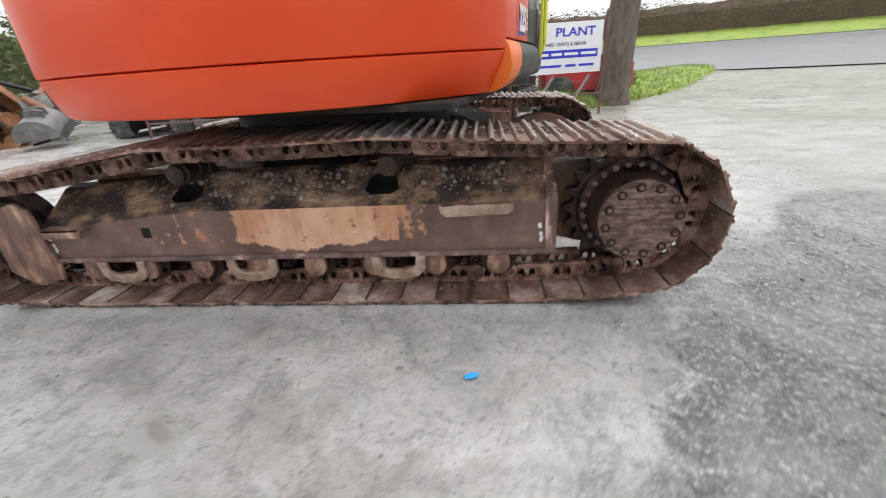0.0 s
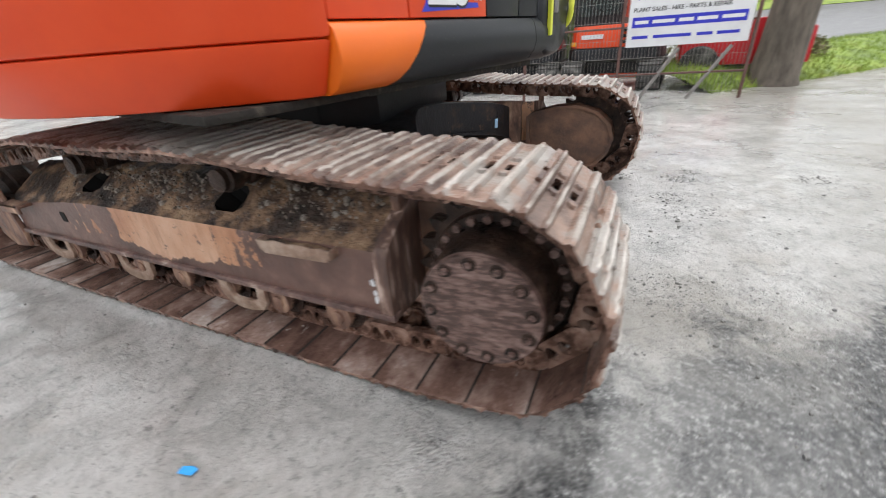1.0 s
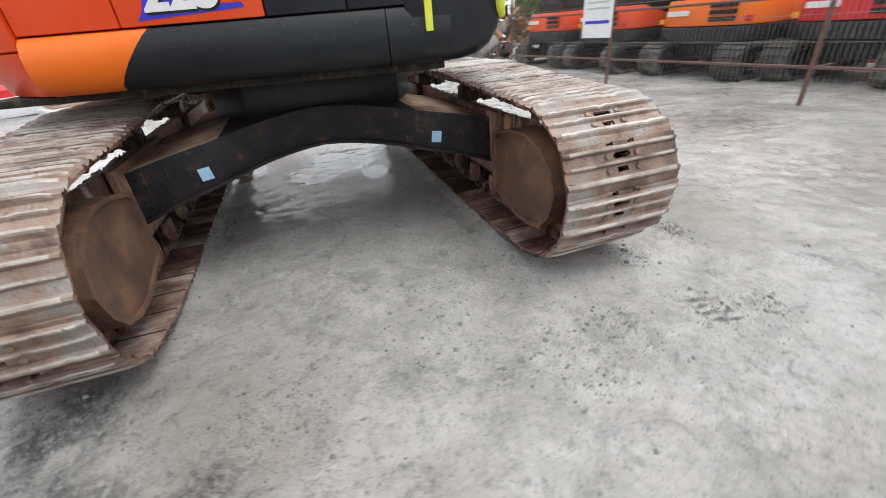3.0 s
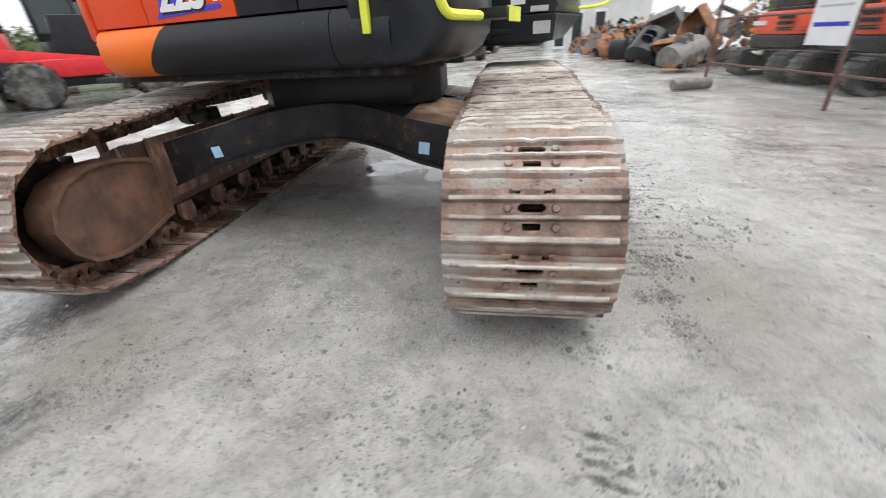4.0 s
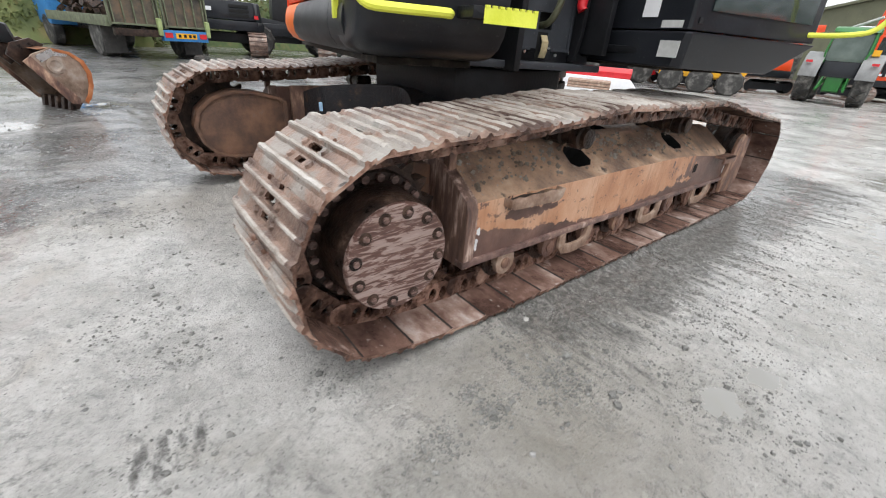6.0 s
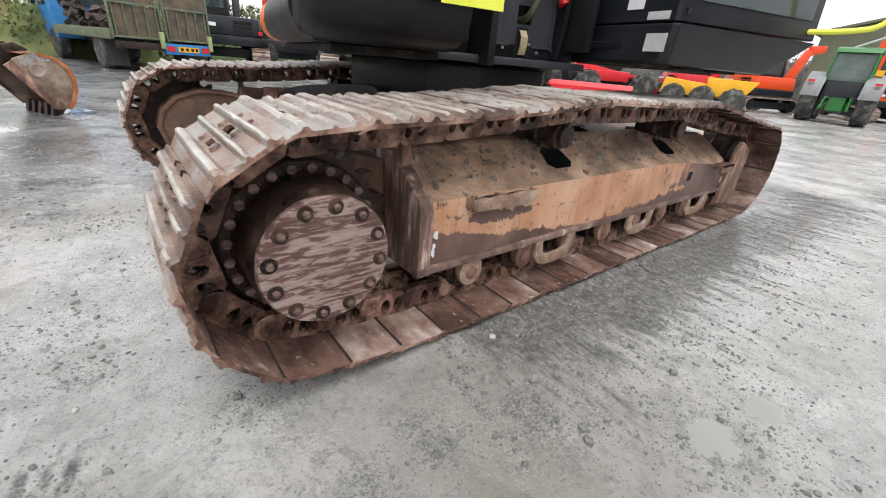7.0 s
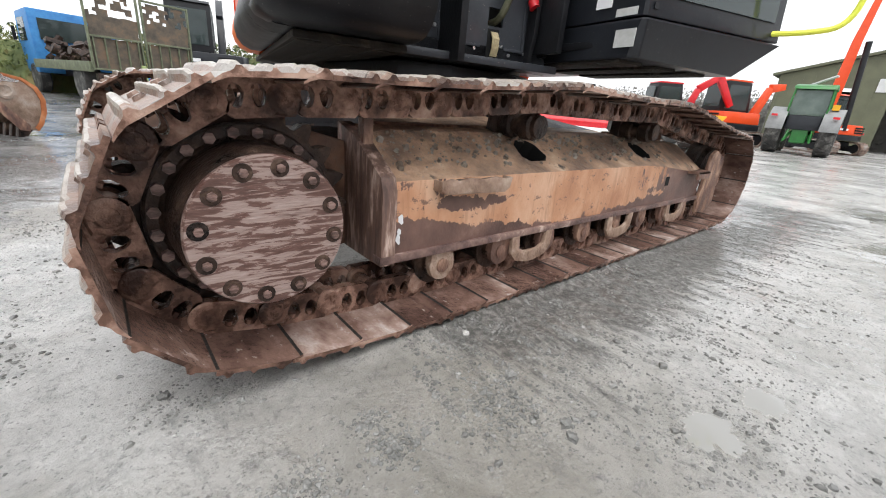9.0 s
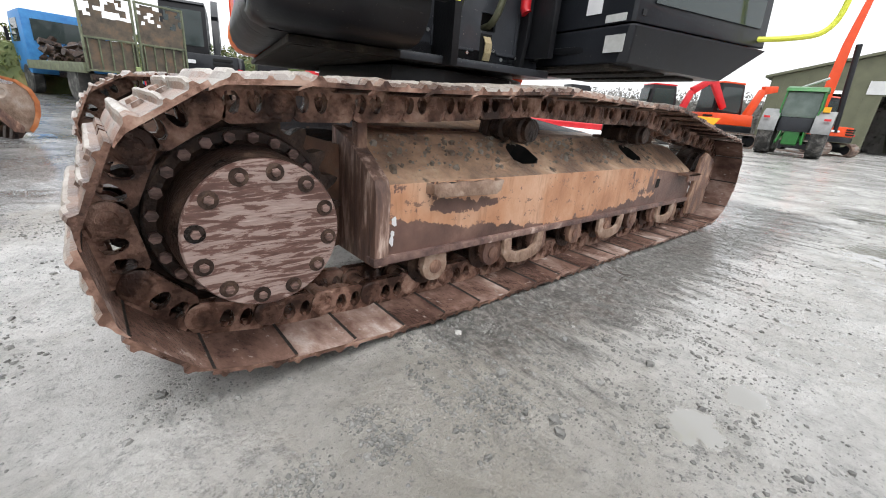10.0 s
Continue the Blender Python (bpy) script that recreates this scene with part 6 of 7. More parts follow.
# far end of the lane: pale building with a white-framed door
bld = tagged(new("far_building"), "pale rendered building with white framed glazed doors", "building")
bm = bmesh.new()
box(bm, -29, -25.2, 3.2, 9.0, -0.1, 3.0)
part("wall", bm, M["light_clad"], bld)
for y in (3.5, 4.5, 5.8):
    bm = bmesh.new()
    box(bm, -25.2, -25.12, y, y + 0.75, 0.1, 2.1)
    fr = part("window_frame", bm, M["white"], bld)
    bm = bmesh.new()
    box(bm, -25.14, -25.10, y + 0.1, y + 0.65, 0.25, 1.95)
    part("pane", bm, M["glass"], fr)
bm = bmesh.new()
prism(bm, [(-29.2, 3.0), (-25.0, 3.0), (-27.1, 3.9)], 3.0, 9.2, "y")
part("roof", bm, M["grey_steel"], bld)

# ---- tree, bank, road and hedge ----
tree = thing("tree", "old tree trunk with grey-brown bark beside the fence end", "tree")
bm = bmesh.new()
tube(bm, [(4.35, 7.7, -0.2), (4.36, 7.7, 0.15), (4.38, 7.72, 0.7), (4.42, 7.72, 2.0), (4.5, 7.7, 3.6), (4.55, 7.8, 5.0)], [0.52, 0.40, 0.36, 0.33, 0.30, 0.22], 18)
for v in bm.verts:
    v.co += Vector((noise.noise(v.co * 3), noise.noise(v.co * 3 + Vector((5, 0, 0))), 0)) * 0.05
part("trunk", bm, M["bark"], tree)
bm = bmesh.new()
rng = random.Random(11)
for k in range(14):
    a = rng.uniform(0, 6.28)
    z0 = rng.uniform(3.0, 4.9)
    L = rng.uniform(1.2, 2.4)
    p = Vector((4.5, 7.75, z0))
    e = p + Vector((math.cos(a) * L, math.sin(a) * L, rng.uniform(0.6, 1.8)))
    tube(bm, [p, p.lerp(e, 0.5) + Vector((0, 0, 0.15)), e], [0.09, 0.05, 0.02], 7)
part("limbs", bm, M["bark"], tree)


def leaf_cloud(name, label, centres, mat, count, size, seed, category="hedge"):
    """Many small leaves scattered in flattened clumps."""
    rng = np.random.default_rng(seed)
    verts, faces = [], []
    for k in range(count):
        cx, cy, cz, rx, ry, rz = centres[k % len(centres)]
        d = rng.normal(size=3)
        d /= np.linalg.norm(d)
        rr = rng.uniform(0.35, 1.05) ** 0.5
        p = np.array((cx + d[0] * rx * rr, cy + d[1] * ry * rr, max(0.02, cz + d[2] * rz * rr)))
        u = rng.normal(size=3)
        u /= np.linalg.norm(u)
        v = np.cross(u, rng.normal(size=3))
        v /= np.linalg.norm(v)
        s = size * rng.uniform(0.6, 1.4)
        i = len(verts)
        verts += [tuple(p - u * s), tuple(p + v * s * 0.45), tuple(p + u * s), tuple(p - v * s * 0.45)]
        faces.append((i, i + 1, i + 2, i + 3))
    mesh = bpy.data.meshes.new("mesh")
    mesh.from_pydata(verts, [], faces)
    mesh.materials.append(mat)
    return tagged(new(name, mesh), label, category, kind="stuff")


BANK_FOOT = ((3.3, 6.6), (5.0, 8.2), (6.5, 9.8), (8.3, 12.5), (11.0, 17.0), (15.5, 24.0))
BANK_WIDTH = (1.6, 2.6, 3.0, 3.2, 2.6, 0.6)


def bank_point(f, across):
    """A point on the bank: f runs along its foot, across from foot (0) to back (1)."""
    t = f * (len(BANK_FOOT) - 1)
    k = min(int(t), len(BANK_FOOT) - 2)
    u = t - k
    (ax, ay), (bx_, by_) = BANK_FOOT[k], BANK_FOOT[k + 1]
    w = BANK_WIDTH[k] * (1 - u) + BANK_WIDTH[k + 1] * u
    x = ax + (bx_ - ax) * u - 0.82 * w * across
    y = ay + (by_ - ay) * u + 0.57 * w * across
    z = 0.38 * math.sin(math.pi * min(1.0, across * 0.75)) * min(1.0, w / 2.0) + 0.05 * noise.noise((x * 1.5, y * 1.5, 8.0)) * min(1, across * 4) - 0.02 * (across < 0.01)
    return x, y, z


bm = bmesh.new()
rows = [[bm.verts.new(bank_point(k / 50, j / 8)) for j in range(9)] for k in range(51)]
for a, b in zip(rows, rows[1:]):
    for i in range(8):
        bm.faces.new((a[i], b[i], b[i + 1], a[i + 1]))
solid("grass_bank", bm, M["grass"], "green and brown grass bank at the yard edge", "grass", kind="structure")
rng = random.Random(3)
bm = bmesh.new()
for k in range(9000):
    x, y, z = bank_point(rng.random() ** 1.4, rng.uniform(-0.04, 1.0))
    a = rng.uniform(0, 6.28)
    h = rng.uniform(0.04, 0.15)
    w = 0.012
    vs = [bm.verts.new((x - w * math.cos(a), y - w * math.sin(a), z - 0.03)), bm.verts.new((x + w * math.cos(a), y + w * math.sin(a), z - 0.03)), bm.verts.new((x + rng.uniform(-0.06, 0.06), y + rng.uniform(-0.06, 0.06), z + h))]
    bm.faces.new(vs)
mesh = finish(bm, smooth=False)
solid("grass_blades", mesh, M["grass"], "short grass blades on the bank", "grass", kind="stuff")


def beyond(along, out, z):
    """Place by the road: along it, and out from the yard."""
    return (1.1 + 0.87 * along + 0.5 * out, -3.3 - 0.5 * along + 0.87 * out, z)


def strip(name, mat, label, category, edges):
    bm = bmesh.new()
    rows = [[bm.verts.new(beyond(s_, o, z)) for o, z in edges] for s_ in range(-30, 61, 6)]
    for a, b in zip(rows, rows[1:]):
        for i in range(len(edges) - 1):
            bm.faces.new((a[i], b[i], b[i + 1], a[i + 1]))
    return solid(name, bm, mat, label, category, kind="structure")


strip("road", M["asphalt"], "wet grey road beyond the yard", "road", ((27, 0.04), (33, 0.7), (40, 1.5), (40, -0.2), (27, -0.2)))
strip("verge", M["grass"], "bright green verge under the hedge", "grass", ((40.0, 1.53), (41.5, 1.95), (43.5, 2.4), (47, 2.5), (47, -0.2)))


def hedge(name, label, points, height, width, mat, count, size, seed):
    """A rough inner mass with an uneven top, covered in twigs and leaves."""
    bm = bmesh.new()
    rows = []
    centres = []
    for x, y, z in points:
        h = height * (0.72 + 0.12 * noise.noise((x * 0.9, y * 0.9, seed)))
        w = width * 0.5 * (0.8 + 0.3 * noise.noise((x * 1.3, y * 1.1, seed + 3)))
        rows.append([bm.verts.new((x, y - w, z)), bm.verts.new((x, y - w * 0.9, z + h * 0.7)), bm.verts.new((x, y - w * 0.3, z + h)), bm.verts.new((x, y + w * 0.4, z + h * 0.95)), bm.verts.new((x, y + w, z))])
        centres.append((x, y - w * 0.4, z + h * 0.55, width * 0.62, width * 0.55, height * 0.55))
    for a, b in zip(rows, rows[1:]):
        for i in range(4):
            bm.faces.new((a[i], b[i], b[i + 1], a[i + 1]))
    core = finish(bm, smooth=False)
    ob = leaf_cloud(name, label, centres, mat, count, size, seed)
    core.materials.append(mat)
    both = bmesh.new()
    both.from_mesh(core)
    both.from_mesh(ob.data)
    both.to_mesh(ob.data)
    both.free()
    return ob


hedge("hedge", "brown winter hedge along the road", [beyond(-28 + 1.1 * k, 44.2, 2.3) for k in range(78)], 3.0, 2.4, M["twig"], 36000, 0.10, 21)
hedge("hedge", "dark hedge along the far yard edge", [(-34 + 1.0 * k, -23.5 + 0.02 * k, 0.0) for k in range(35)], 3.0, 2.4, M["leaf"], 26000, 0.13, 31)
centres = [(*bank_point(0.18 + 0.035 * k, 0.45 + 0.15 * (k % 2)), 0.5, 0.5, 0.5) for k in range(7)]
leaf_cloud("bush", "scrubby brown-green bush on the bank beside the trunk", centres, M["scrub"], 7000, 0.05, 22, "bush")
hedge("tree_belt", "dark evergreen belt behind the diggers", [(-22 + 0.9 * k, 14.5 + 0.3 * math.sin(k), 0.0) for k in range(28)], 4.6, 2.6, M["leaf"], 24000, 0.12, 23)
hedge("hedge", "yellow-green hedge beyond the lorry", [(16 - 0.6 * k, -19.6 + 0.3 * math.sin(k * 0.7), 0.0) for k in range(27)], 2.3, 2.0, M["hedge_green"], 26000, 0.08, 24)

# ---- beaver-tail lorry with raised ramps ----
lorry = thing("ramp_lorry", "old blue-cab flatbed lorry with raised green steel ramps", "lorry", m=pose(0.72, -12.65, 0, 0, 0, -165) @ Matrix.Diagonal((1.08, 1.08, 1.08, 1)))
bm = bmesh.new()
for x in (-0.42, 0.42):
    box(bm, x - 0.05, x + 0.05, 0.1, 6.6, 0.55, 0.75)
part("chassis", bm, M["dark_steel"], lorry)
bm = bmesh.new()
box(bm, -1.15, 1.15, 0.05, 4.9, 0.82, 0.93)
box(bm, -1.2, -1.12, 0.05, 4.9, 0.74, 0.98)
box(bm, 1.12, 1.2, 0.05, 4.9, 0.74, 0.98)
part("deck", bm, M["lorry_green"], lorry, "faded green flat deck", bevel=0.01)
for s in (-1, 1):
    bm = bmesh.new()
    x0, x1 = sorted((s * 0.03, s * 1.16))
    box(bm, x0 + 0.042, x1 - 0.042, 0.0, 0.012, 0.84, 1.53)
    ramp = part("ramp", bm, M["ramp_sheet"], lorry, "raised loading ramp with cross bars")
    for x in (x0, x1 - 0.04):
        bm = bmesh.new()
        box(bm, x, x + 0.04, -0.06, 0.022, 0.78, 2.55)
        part("ramp_rail", bm, M["lorry_green"], ramp, "faded green ramp rail", bevel=0.006)
    for z in (0.80, 1.54, 2.50):
        bm = bmesh.new()
        box(bm, x0 + 0.041, x1 - 0.041, -0.055, 0.018, z, z + 0.045)
        part("ramp_rail", bm, M["lorry_green"], ramp, "faded green ramp rail", bevel=0.006)
    for j in range(5):
        bm = bmesh.new()
        x = x0 + 0.1 + (x1 - x0 - 0.2) * j / 4
        box(bm, x - 0.013, x + 0.013, -0.05, -0.002, 0.85, 1.535)
        part("ramp_bar", bm, M["lorry_green"], ramp)
    # upper sheet, torn through in ragged holes
    rng = random.Random(40 + s)
    bm = bmesh.new()
    nx, nz = 14, 12
    span = x1 - x0 - 0.1
    pts = [[bm.verts.new((x0 + 0.05 + span * i / nx + rng.uniform(-0.012, 0.012), -0.012, 1.57 + 0.91 * j / nz + rng.uniform(-0.012, 0.012))) for i in range(nx + 1)] for j in range(nz + 1)]
    for j in range(nz):
        for i in range(nx):
            if j > 5 and noise.noise((i * 0.45 + 7 * s, j * 0.55, 3.3)) > 0.08:
                continue
            bm.faces.new((pts[j][i], pts[j][i + 1], pts[j + 1][i + 1], pts[j + 1][i]))
    for v in [v for v in bm.verts if not v.link_faces]:
        bm.verts.remove(v)
    ext = bmesh.ops.extrude_face_region(bm, geom=list(bm.faces))
    bmesh.ops.translate(bm, vec=(0, 0.008, 0), verts=[v for v in ext["geom"] if isinstance(v, bmesh.types.BMVert)])
    part("ramp_sheet", bm, M["ramp_sheet"], ramp, "brown-grey ramp sheet with torn holes")
bm = bmesh.new()
box(bm, -1.1, -0.06, -0.06, 0.1, 0.56, 0.72)
part("tail_bar", bm, M["dark_steel"], lorry, bevel=0.01)
bm = bmesh.new()
box(bm, -0.05, 1.08, -0.08, 0.1, 0.48, 0.74)
bar = part("tail_bar", bm, M["blue"], lorry, "faded blue rear light board", bevel=0.01)
bm = bmesh.new()
box(bm, 0.25, 0.78, -0.088, -0.081, 0.55, 0.68)
part("number_plate", bm, M["plant_yellow"], bar, "yellow plate with plain dark bars")
for x in (0.31, 0.44, 0.57, 0.68):
    bm = bmesh.new()
    box(bm, x, x + 0.07, -0.0915, -0.0885, 0.58, 0.65)
    part("plate_bar", bm, M["black"], bar)
for x in (-0.1, 1.1):
    bm = bmesh.new()
    prism(bm, [(-0.14, 0.98), (-0.04, 1.0), (-0.05, 0.62), (-0.12, 0.6)], x - 0.05, x + 0.05, "x")
    part("ramp_hinge", bm, M["pale_lime"], lorry, "pale lime hinge strut", bevel=0.01)
for x in (0.08, 0.95):
    bm = bmesh.new()
    box(bm, x - 0.09, x + 0.09, -0.1, -0.07, 0.56, 0.68)
    part("tail_lamp", bm, M["red"], bar)
for x in (-0.95, 0.95):
    for y in (1.2, 5.6):
        wheel(lorry, x, y, 0.45, 0.45, 0.3 if y > 3 else 0.42, M["grey_steel"])
    bm = bmesh.new()
    box(bm, x - 0.24, x + 0.24, 0.62, 0.66, 0.12, 0.75)
    part("mudflap", bm, M["rubber"], lorry)
bm = bmesh.new()
prism(bm, [(5.0, 0.6), (6.5, 0.6), (6.6, 1.5), (6.35, 2.35), (5.05, 2.4)], -1.1, 1.1, "x")
lcab = part("cab", bm, M["blue"], lorry, "faded blue cab", bevel=0.05)
for s in (-1, 1):
    bm = bmesh.new()
    prism(bm, [(5.5, 1.5), (6.3, 1.5), (6.2, 2.15), (5.5, 2.15)], s * 1.105 - 0.004, s * 1.105 + 0.004, "x")
    part("side_window", bm, M["glass"], lcab)
bm = bmesh.new()
box(bm, -0.9, 0.9, 4.985, 4.998, 1.55, 2.15)
part("rear_window", bm, M["glass"], lcab)
for s in (-1, 1):
    bm = bmesh.new()
    box(bm, s * 1.2, s * 1.28, 6.2, 6.26, 1.5, 1.9)
    tube(bm, [(s * 1.1, 6.2, 1.7), (s * 1.24, 6.22, 1.7)], 0.015, 6)
    part("mirror", bm, M["black"], lcab)
bm = bmesh.new()
rng = random.Random(9)
for k in range(90):
    s_ = rng.uniform(0.04, 0.16)
    m_ = pose(rng.uniform(-1.0, 1.0), rng.uniform(2.6, 4.8), 0.95 + rng.uniform(0, 0.55), rng.uniform(-50, 50), rng.uniform(-50, 50), rng.uniform(0, 180))
    if k % 3:
        box(bm, -s_ * 1.6, s_ * 1.6, -s_ * 0.5, s_ * 0.5, -s_ * 0.4, s_ * 0.4, m_)
    else:
        vs = prism(bm, ring(0, 0, s_, 12), -s_ * 0.5, s_ * 0.5, "x")
        bmesh.ops.transform(bm, matrix=m_, verts=vs)
solid("deck_load", bm, M["dark_steel"], "jumble of dark machine parts on the lorry deck", "machine parts", kind="stuff", m=pose(0.72, -12.65, 0, 0, 0, -165) @ Matrix.Diagonal((1.08, 1.08, 1.08, 1)))

# ---- working bucket of a neighbouring digger, reaching in from outside ----
nb = thing("reaching_arm", "muddy orange digger arm with a worn bucket resting on the ground", "excavator arm")
bx, by = 2.98, -4.72
back_curve = [(0.20, 0.80), (0.05, 0.82), (-0.16, 0.77), (-0.30, 0.66), (-0.36, 0.50), (-0.34, 0.32), (-0.27, 0.16), (-0.20, 0.08)]
bm = bmesh.new()
inner = [(x * 0.92 + 0.01, z * 0.95 + 0.03) for x, z in back_curve]
prism(bm, [(bx + x, z) for x, z in back_curve + inner[::-1]], by - 0.36, by + 0.36)
shell_b = part("bucket", bm, M["rust"], nb, "worn bucket with rusty orange curved back")
shell_b.matrix_basis = Matrix.Translation((bx, by, 0)) @ Matrix.Rotation(radians(30), 4, "Z") @ Matrix.Scale(0.86, 4) @ Matrix.Translation((-bx, -by, 0))
# inward faces get a dark steel: the shade inside the bucket, put into colour
shell_b.data.materials.append(M["dark_steel"])
for poly in shell_b.data.polygons:
    if poly.normal.dot(poly.center - Vector((bx + 0.15, poly.center.y, 0.42))) < 0:
        poly.material_index = 1
for s_ in (-1, 1):
    bm = bmesh.new()
    prism(bm, [(bx + x, z) for x, z in back_curve[1:] + [(-0.04, 0.12), (0.14, 0.38), (0.34, 0.66), (0.28, 0.74)]], by + s_ * 0.37 - 0.015, by + s_ * 0.37 + 0.015)
    part("side_plate", bm, M["bucket_side"], shell_b, "scraped tan side plate", bevel=0.004)
    bm = bmesh.new()
    prism(bm, [(bx + 0.25, 0.72), (bx + 0.06, 0.81), (bx - 0.14, 0.76), (bx - 0.1, 0.71), (bx + 0.05, 0.72), (bx + 0.2, 0.64)], by + s_ * 0.388 - 0.002, by + s_ * 0.388 + 0.002)
    part("scraped_patch", bm, M["chrome"], shell_b, "bright scraped metal")
    bm = bmesh.new()
    band = back_curve[1:]
    prism(bm, [(bx + x, z) for x, z in band] + [(bx - 0.04 + (x + 0.04) * 0.80, 0.47 + (z - 0.47) * 0.88) for x, z in reversed(band)], by + s_ * 0.386 - 0.006, by + s_ * 0.386 + 0.006)
    part("back_band", bm, M["rust_band"], shell_b, "rusty orange back edge of the bucket", bevel=0.003)
    # dark strip added along the mouth line to read as the shaded opening
    bm = bmesh.new()
    prism(bm, [(bx - 0.10, 0.08), (bx + 0.0, 0.10), (bx + 0.19, 0.36), (bx + 0.40, 0.66), (bx + 0.30, 0.72), (bx + 0.10, 0.42), (bx - 0.12, 0.16)], by + s_ * 0.392 - 0.01, by + s_ * 0.392 + 0.01)
    part("mouth_edge", bm, M["frame_dark"], shell_b, "dark strip standing for the shaded bucket mouth", bevel=0.004)
    bm = bmesh.new()
    lathe(bm, [(0.03, by + s_ * 0.375), (0.10, by + s_ * 0.376), (0.10, by + s_ * 0.405), (0.07, by + s_ * 0.408), (0.055, by + s_ * 0.398), (0.03, by + s_ * 0.397)], (bx + 0.06, 0, 0.60), "y", 20)
    part("pivot_boss", bm, M["bucket_side"], shell_b, "round scraped boss on the side plate")
for k in range(5):
    bm = bmesh.new()
    y = by - 0.3 + 0.15 * k
    prism(bm, [(bx - 0.20, 0.13), (bx - 0.02, 0.16), (bx + 0.02, -0.01), (bx - 0.05, -0.04)], y - 0.035, y + 0.035)
    part("tooth", bm, M["dark_steel"], shell_b, bevel=0.006)
for y in (-0.12, 0.12):
    bm = bmesh.new()
    prism(bm, [(bx + 0.42, 0.72), (bx + 0.30, 0.58), (bx + 0.1, 0.74), (bx - 0.02, 0.84), (bx + 0.12, 0.92), (bx + 0.34, 0.86)], by + y - 0.02, by + y + 0.02)
    part("lug", bm, M["dark_steel"], shell_b, bevel=0.005)
bm = bmesh.new()
prism(bm, [(bx + 0.16, 0.72), (bx + 0.20, 0.92), (bx + 0.9, 1.10), (bx + 3.0, 1.7), (bx + 3.0, 1.3), (bx + 0.9, 0.78)], by - 0.1, by + 0.1)
part("arm", bm, M["black"], nb, "dark arm", bevel=0.02)
bm = bmesh.new()
prism(bm, [(bx + 0.72, 1.12), (bx + 0.76, 1.5), (bx + 3.2, 2.6), (bx + 3.2, 2.0), (bx + 1.2, 1.22)], by - 0.14, by + 0.14)
part("boom", bm, M["red_orange"], nb, bevel=0.02)

digger("large_digger", "orange crawler digger with its arm stretched out to a bucket", pose(9.4, -5.05, 0, 0, 0, 90), M["red_orange"], 1.5, M["shoe"], boom=[(0.9, 1.0), (1.6, 1.9), (2.2, 1.75)], blade=False)

# ---- machines across the yard ----
digger("large_digger", "red crawler digger with steel tracks across the yard", pose(-6.1, -13.7, 0, 0, 0, 150), M["red"], 1.55, M["shoe"], cab_left=False, boom=[(0.9, 1.0), (1.6, 2.0), (2.4, 2.2)], blade=False)
digger("large_digger", "grey and red crawler digger across the yard", pose(-1.9, -17.2, 0, 0, 0, 166), M["grey_black"], 1.5, M["shoe"], blade=False)
digger("large_digger", "dark grey crawler digger standing behind the telehandler", pose(-12.6, -16.2, 0, 0, 0, 140), M["grey_black"], 1.5, M["shoe"], blade=False)


def loader(m, body, label, name="telehandler"):
    """A four-wheel yard loader: chassis, long boom, offset cab, lugged tyres."""
    t = thing(name, label, "loader", m=m)
    bm = bmesh.new()
    prism(bm, [(-2.1, 0.5), (2.0, 0.5), (2.0, 0.95), (0.6, 1.05), (-2.2, 1.25)], -0.45, 0.45, "x")
    part("chassis", bm, M["grey_black"], t, bevel=0.04)
    bm = bmesh.new()
    prism(bm, [(-2.0, 1.2), (-1.8, 1.5), (2.1, 0.95), (2.6, 0.4), (2.3, 0.35), (1.9, 0.75)], 0.2, 0.45, "x")
    part("boom", bm, body, t, bevel=0.02)
    bm = bmesh.new()
    prism(bm, [(-0.7, 0.7), (0.6, 0.7), (0.75, 1.5), (0.4, 2.3), (-0.6, 2.3)], -0.95, -0.05, "x")
    c = part("cab", bm, M["black"], t, bevel=0.04)
    bm = bmesh.new()
    prism(bm, [(-0.5, 1.35), (0.6, 1.35), (0.35, 2.15), (-0.5, 2.15)], -0.965, -0.955, "x")
    part("side_window", bm, M["glass"], c)
    bm = bmesh.new()
    box(bm, 0.3, 0.95, -1.6, 0.6, 0.75, 1.2)
    part("engine_pod", bm, body, t, bevel=0.06)
    bm = bmesh.new()
    box(bm, -0.9, -0.5, -2.0, -0.9, 0.7, 1.0)
    part("rear_box", bm, M["grey_black"], t, bevel=0.03)
    for x in (-0.9, 0.9):
        for y in (-1.4, 1.4):
            wheel(t, x, y, 0.58, 0.58, 0.42, M["grey_steel"], 12)
    return t


loader(pose(-4.6, -17.5, 0, 0, 0, 80), M["grey_black"], "grey yard loader with chunky tyres behind the diggers")
tele = loader(pose(-7.9, -11.1, 0, 0, 0, 50), M["red"], "grey and red telehandler with chunky pale tyres")
side_m = Matrix.Rotation(radians(90), 4, "Z")
for ob in (letters("4x4", 0.34, 0, 0, 0, M["white"], "side_lettering", tele, 0.002, 0.0, 1.0, "white 4x4 lettering"),):
    ob.matrix_basis = Matrix.Translation((0.47, 0.15, 0.62)) @ side_m @ ob.matrix_basis
loader(pose(-17.0, -9.6, 0, 0, 0, 60), M["red"], "red yard loader with white wheels")
roller_x = thing("yellow_dumper", "yellow site dumper with chunky tyres", "dumper", m=pose(-17.0, -5.3, 0, 0, 0, 23))
bm = bmesh.new()
prism(bm, [(-1.4, 0.55), (1.3, 0.5), (1.6, 1.1), (0.3, 1.0), (-1.3, 1.15)], -0.6, 0.6, "x")
part("body", bm, M["plant_yellow"], roller_x, bevel=0.04)
bm = bmesh.new()
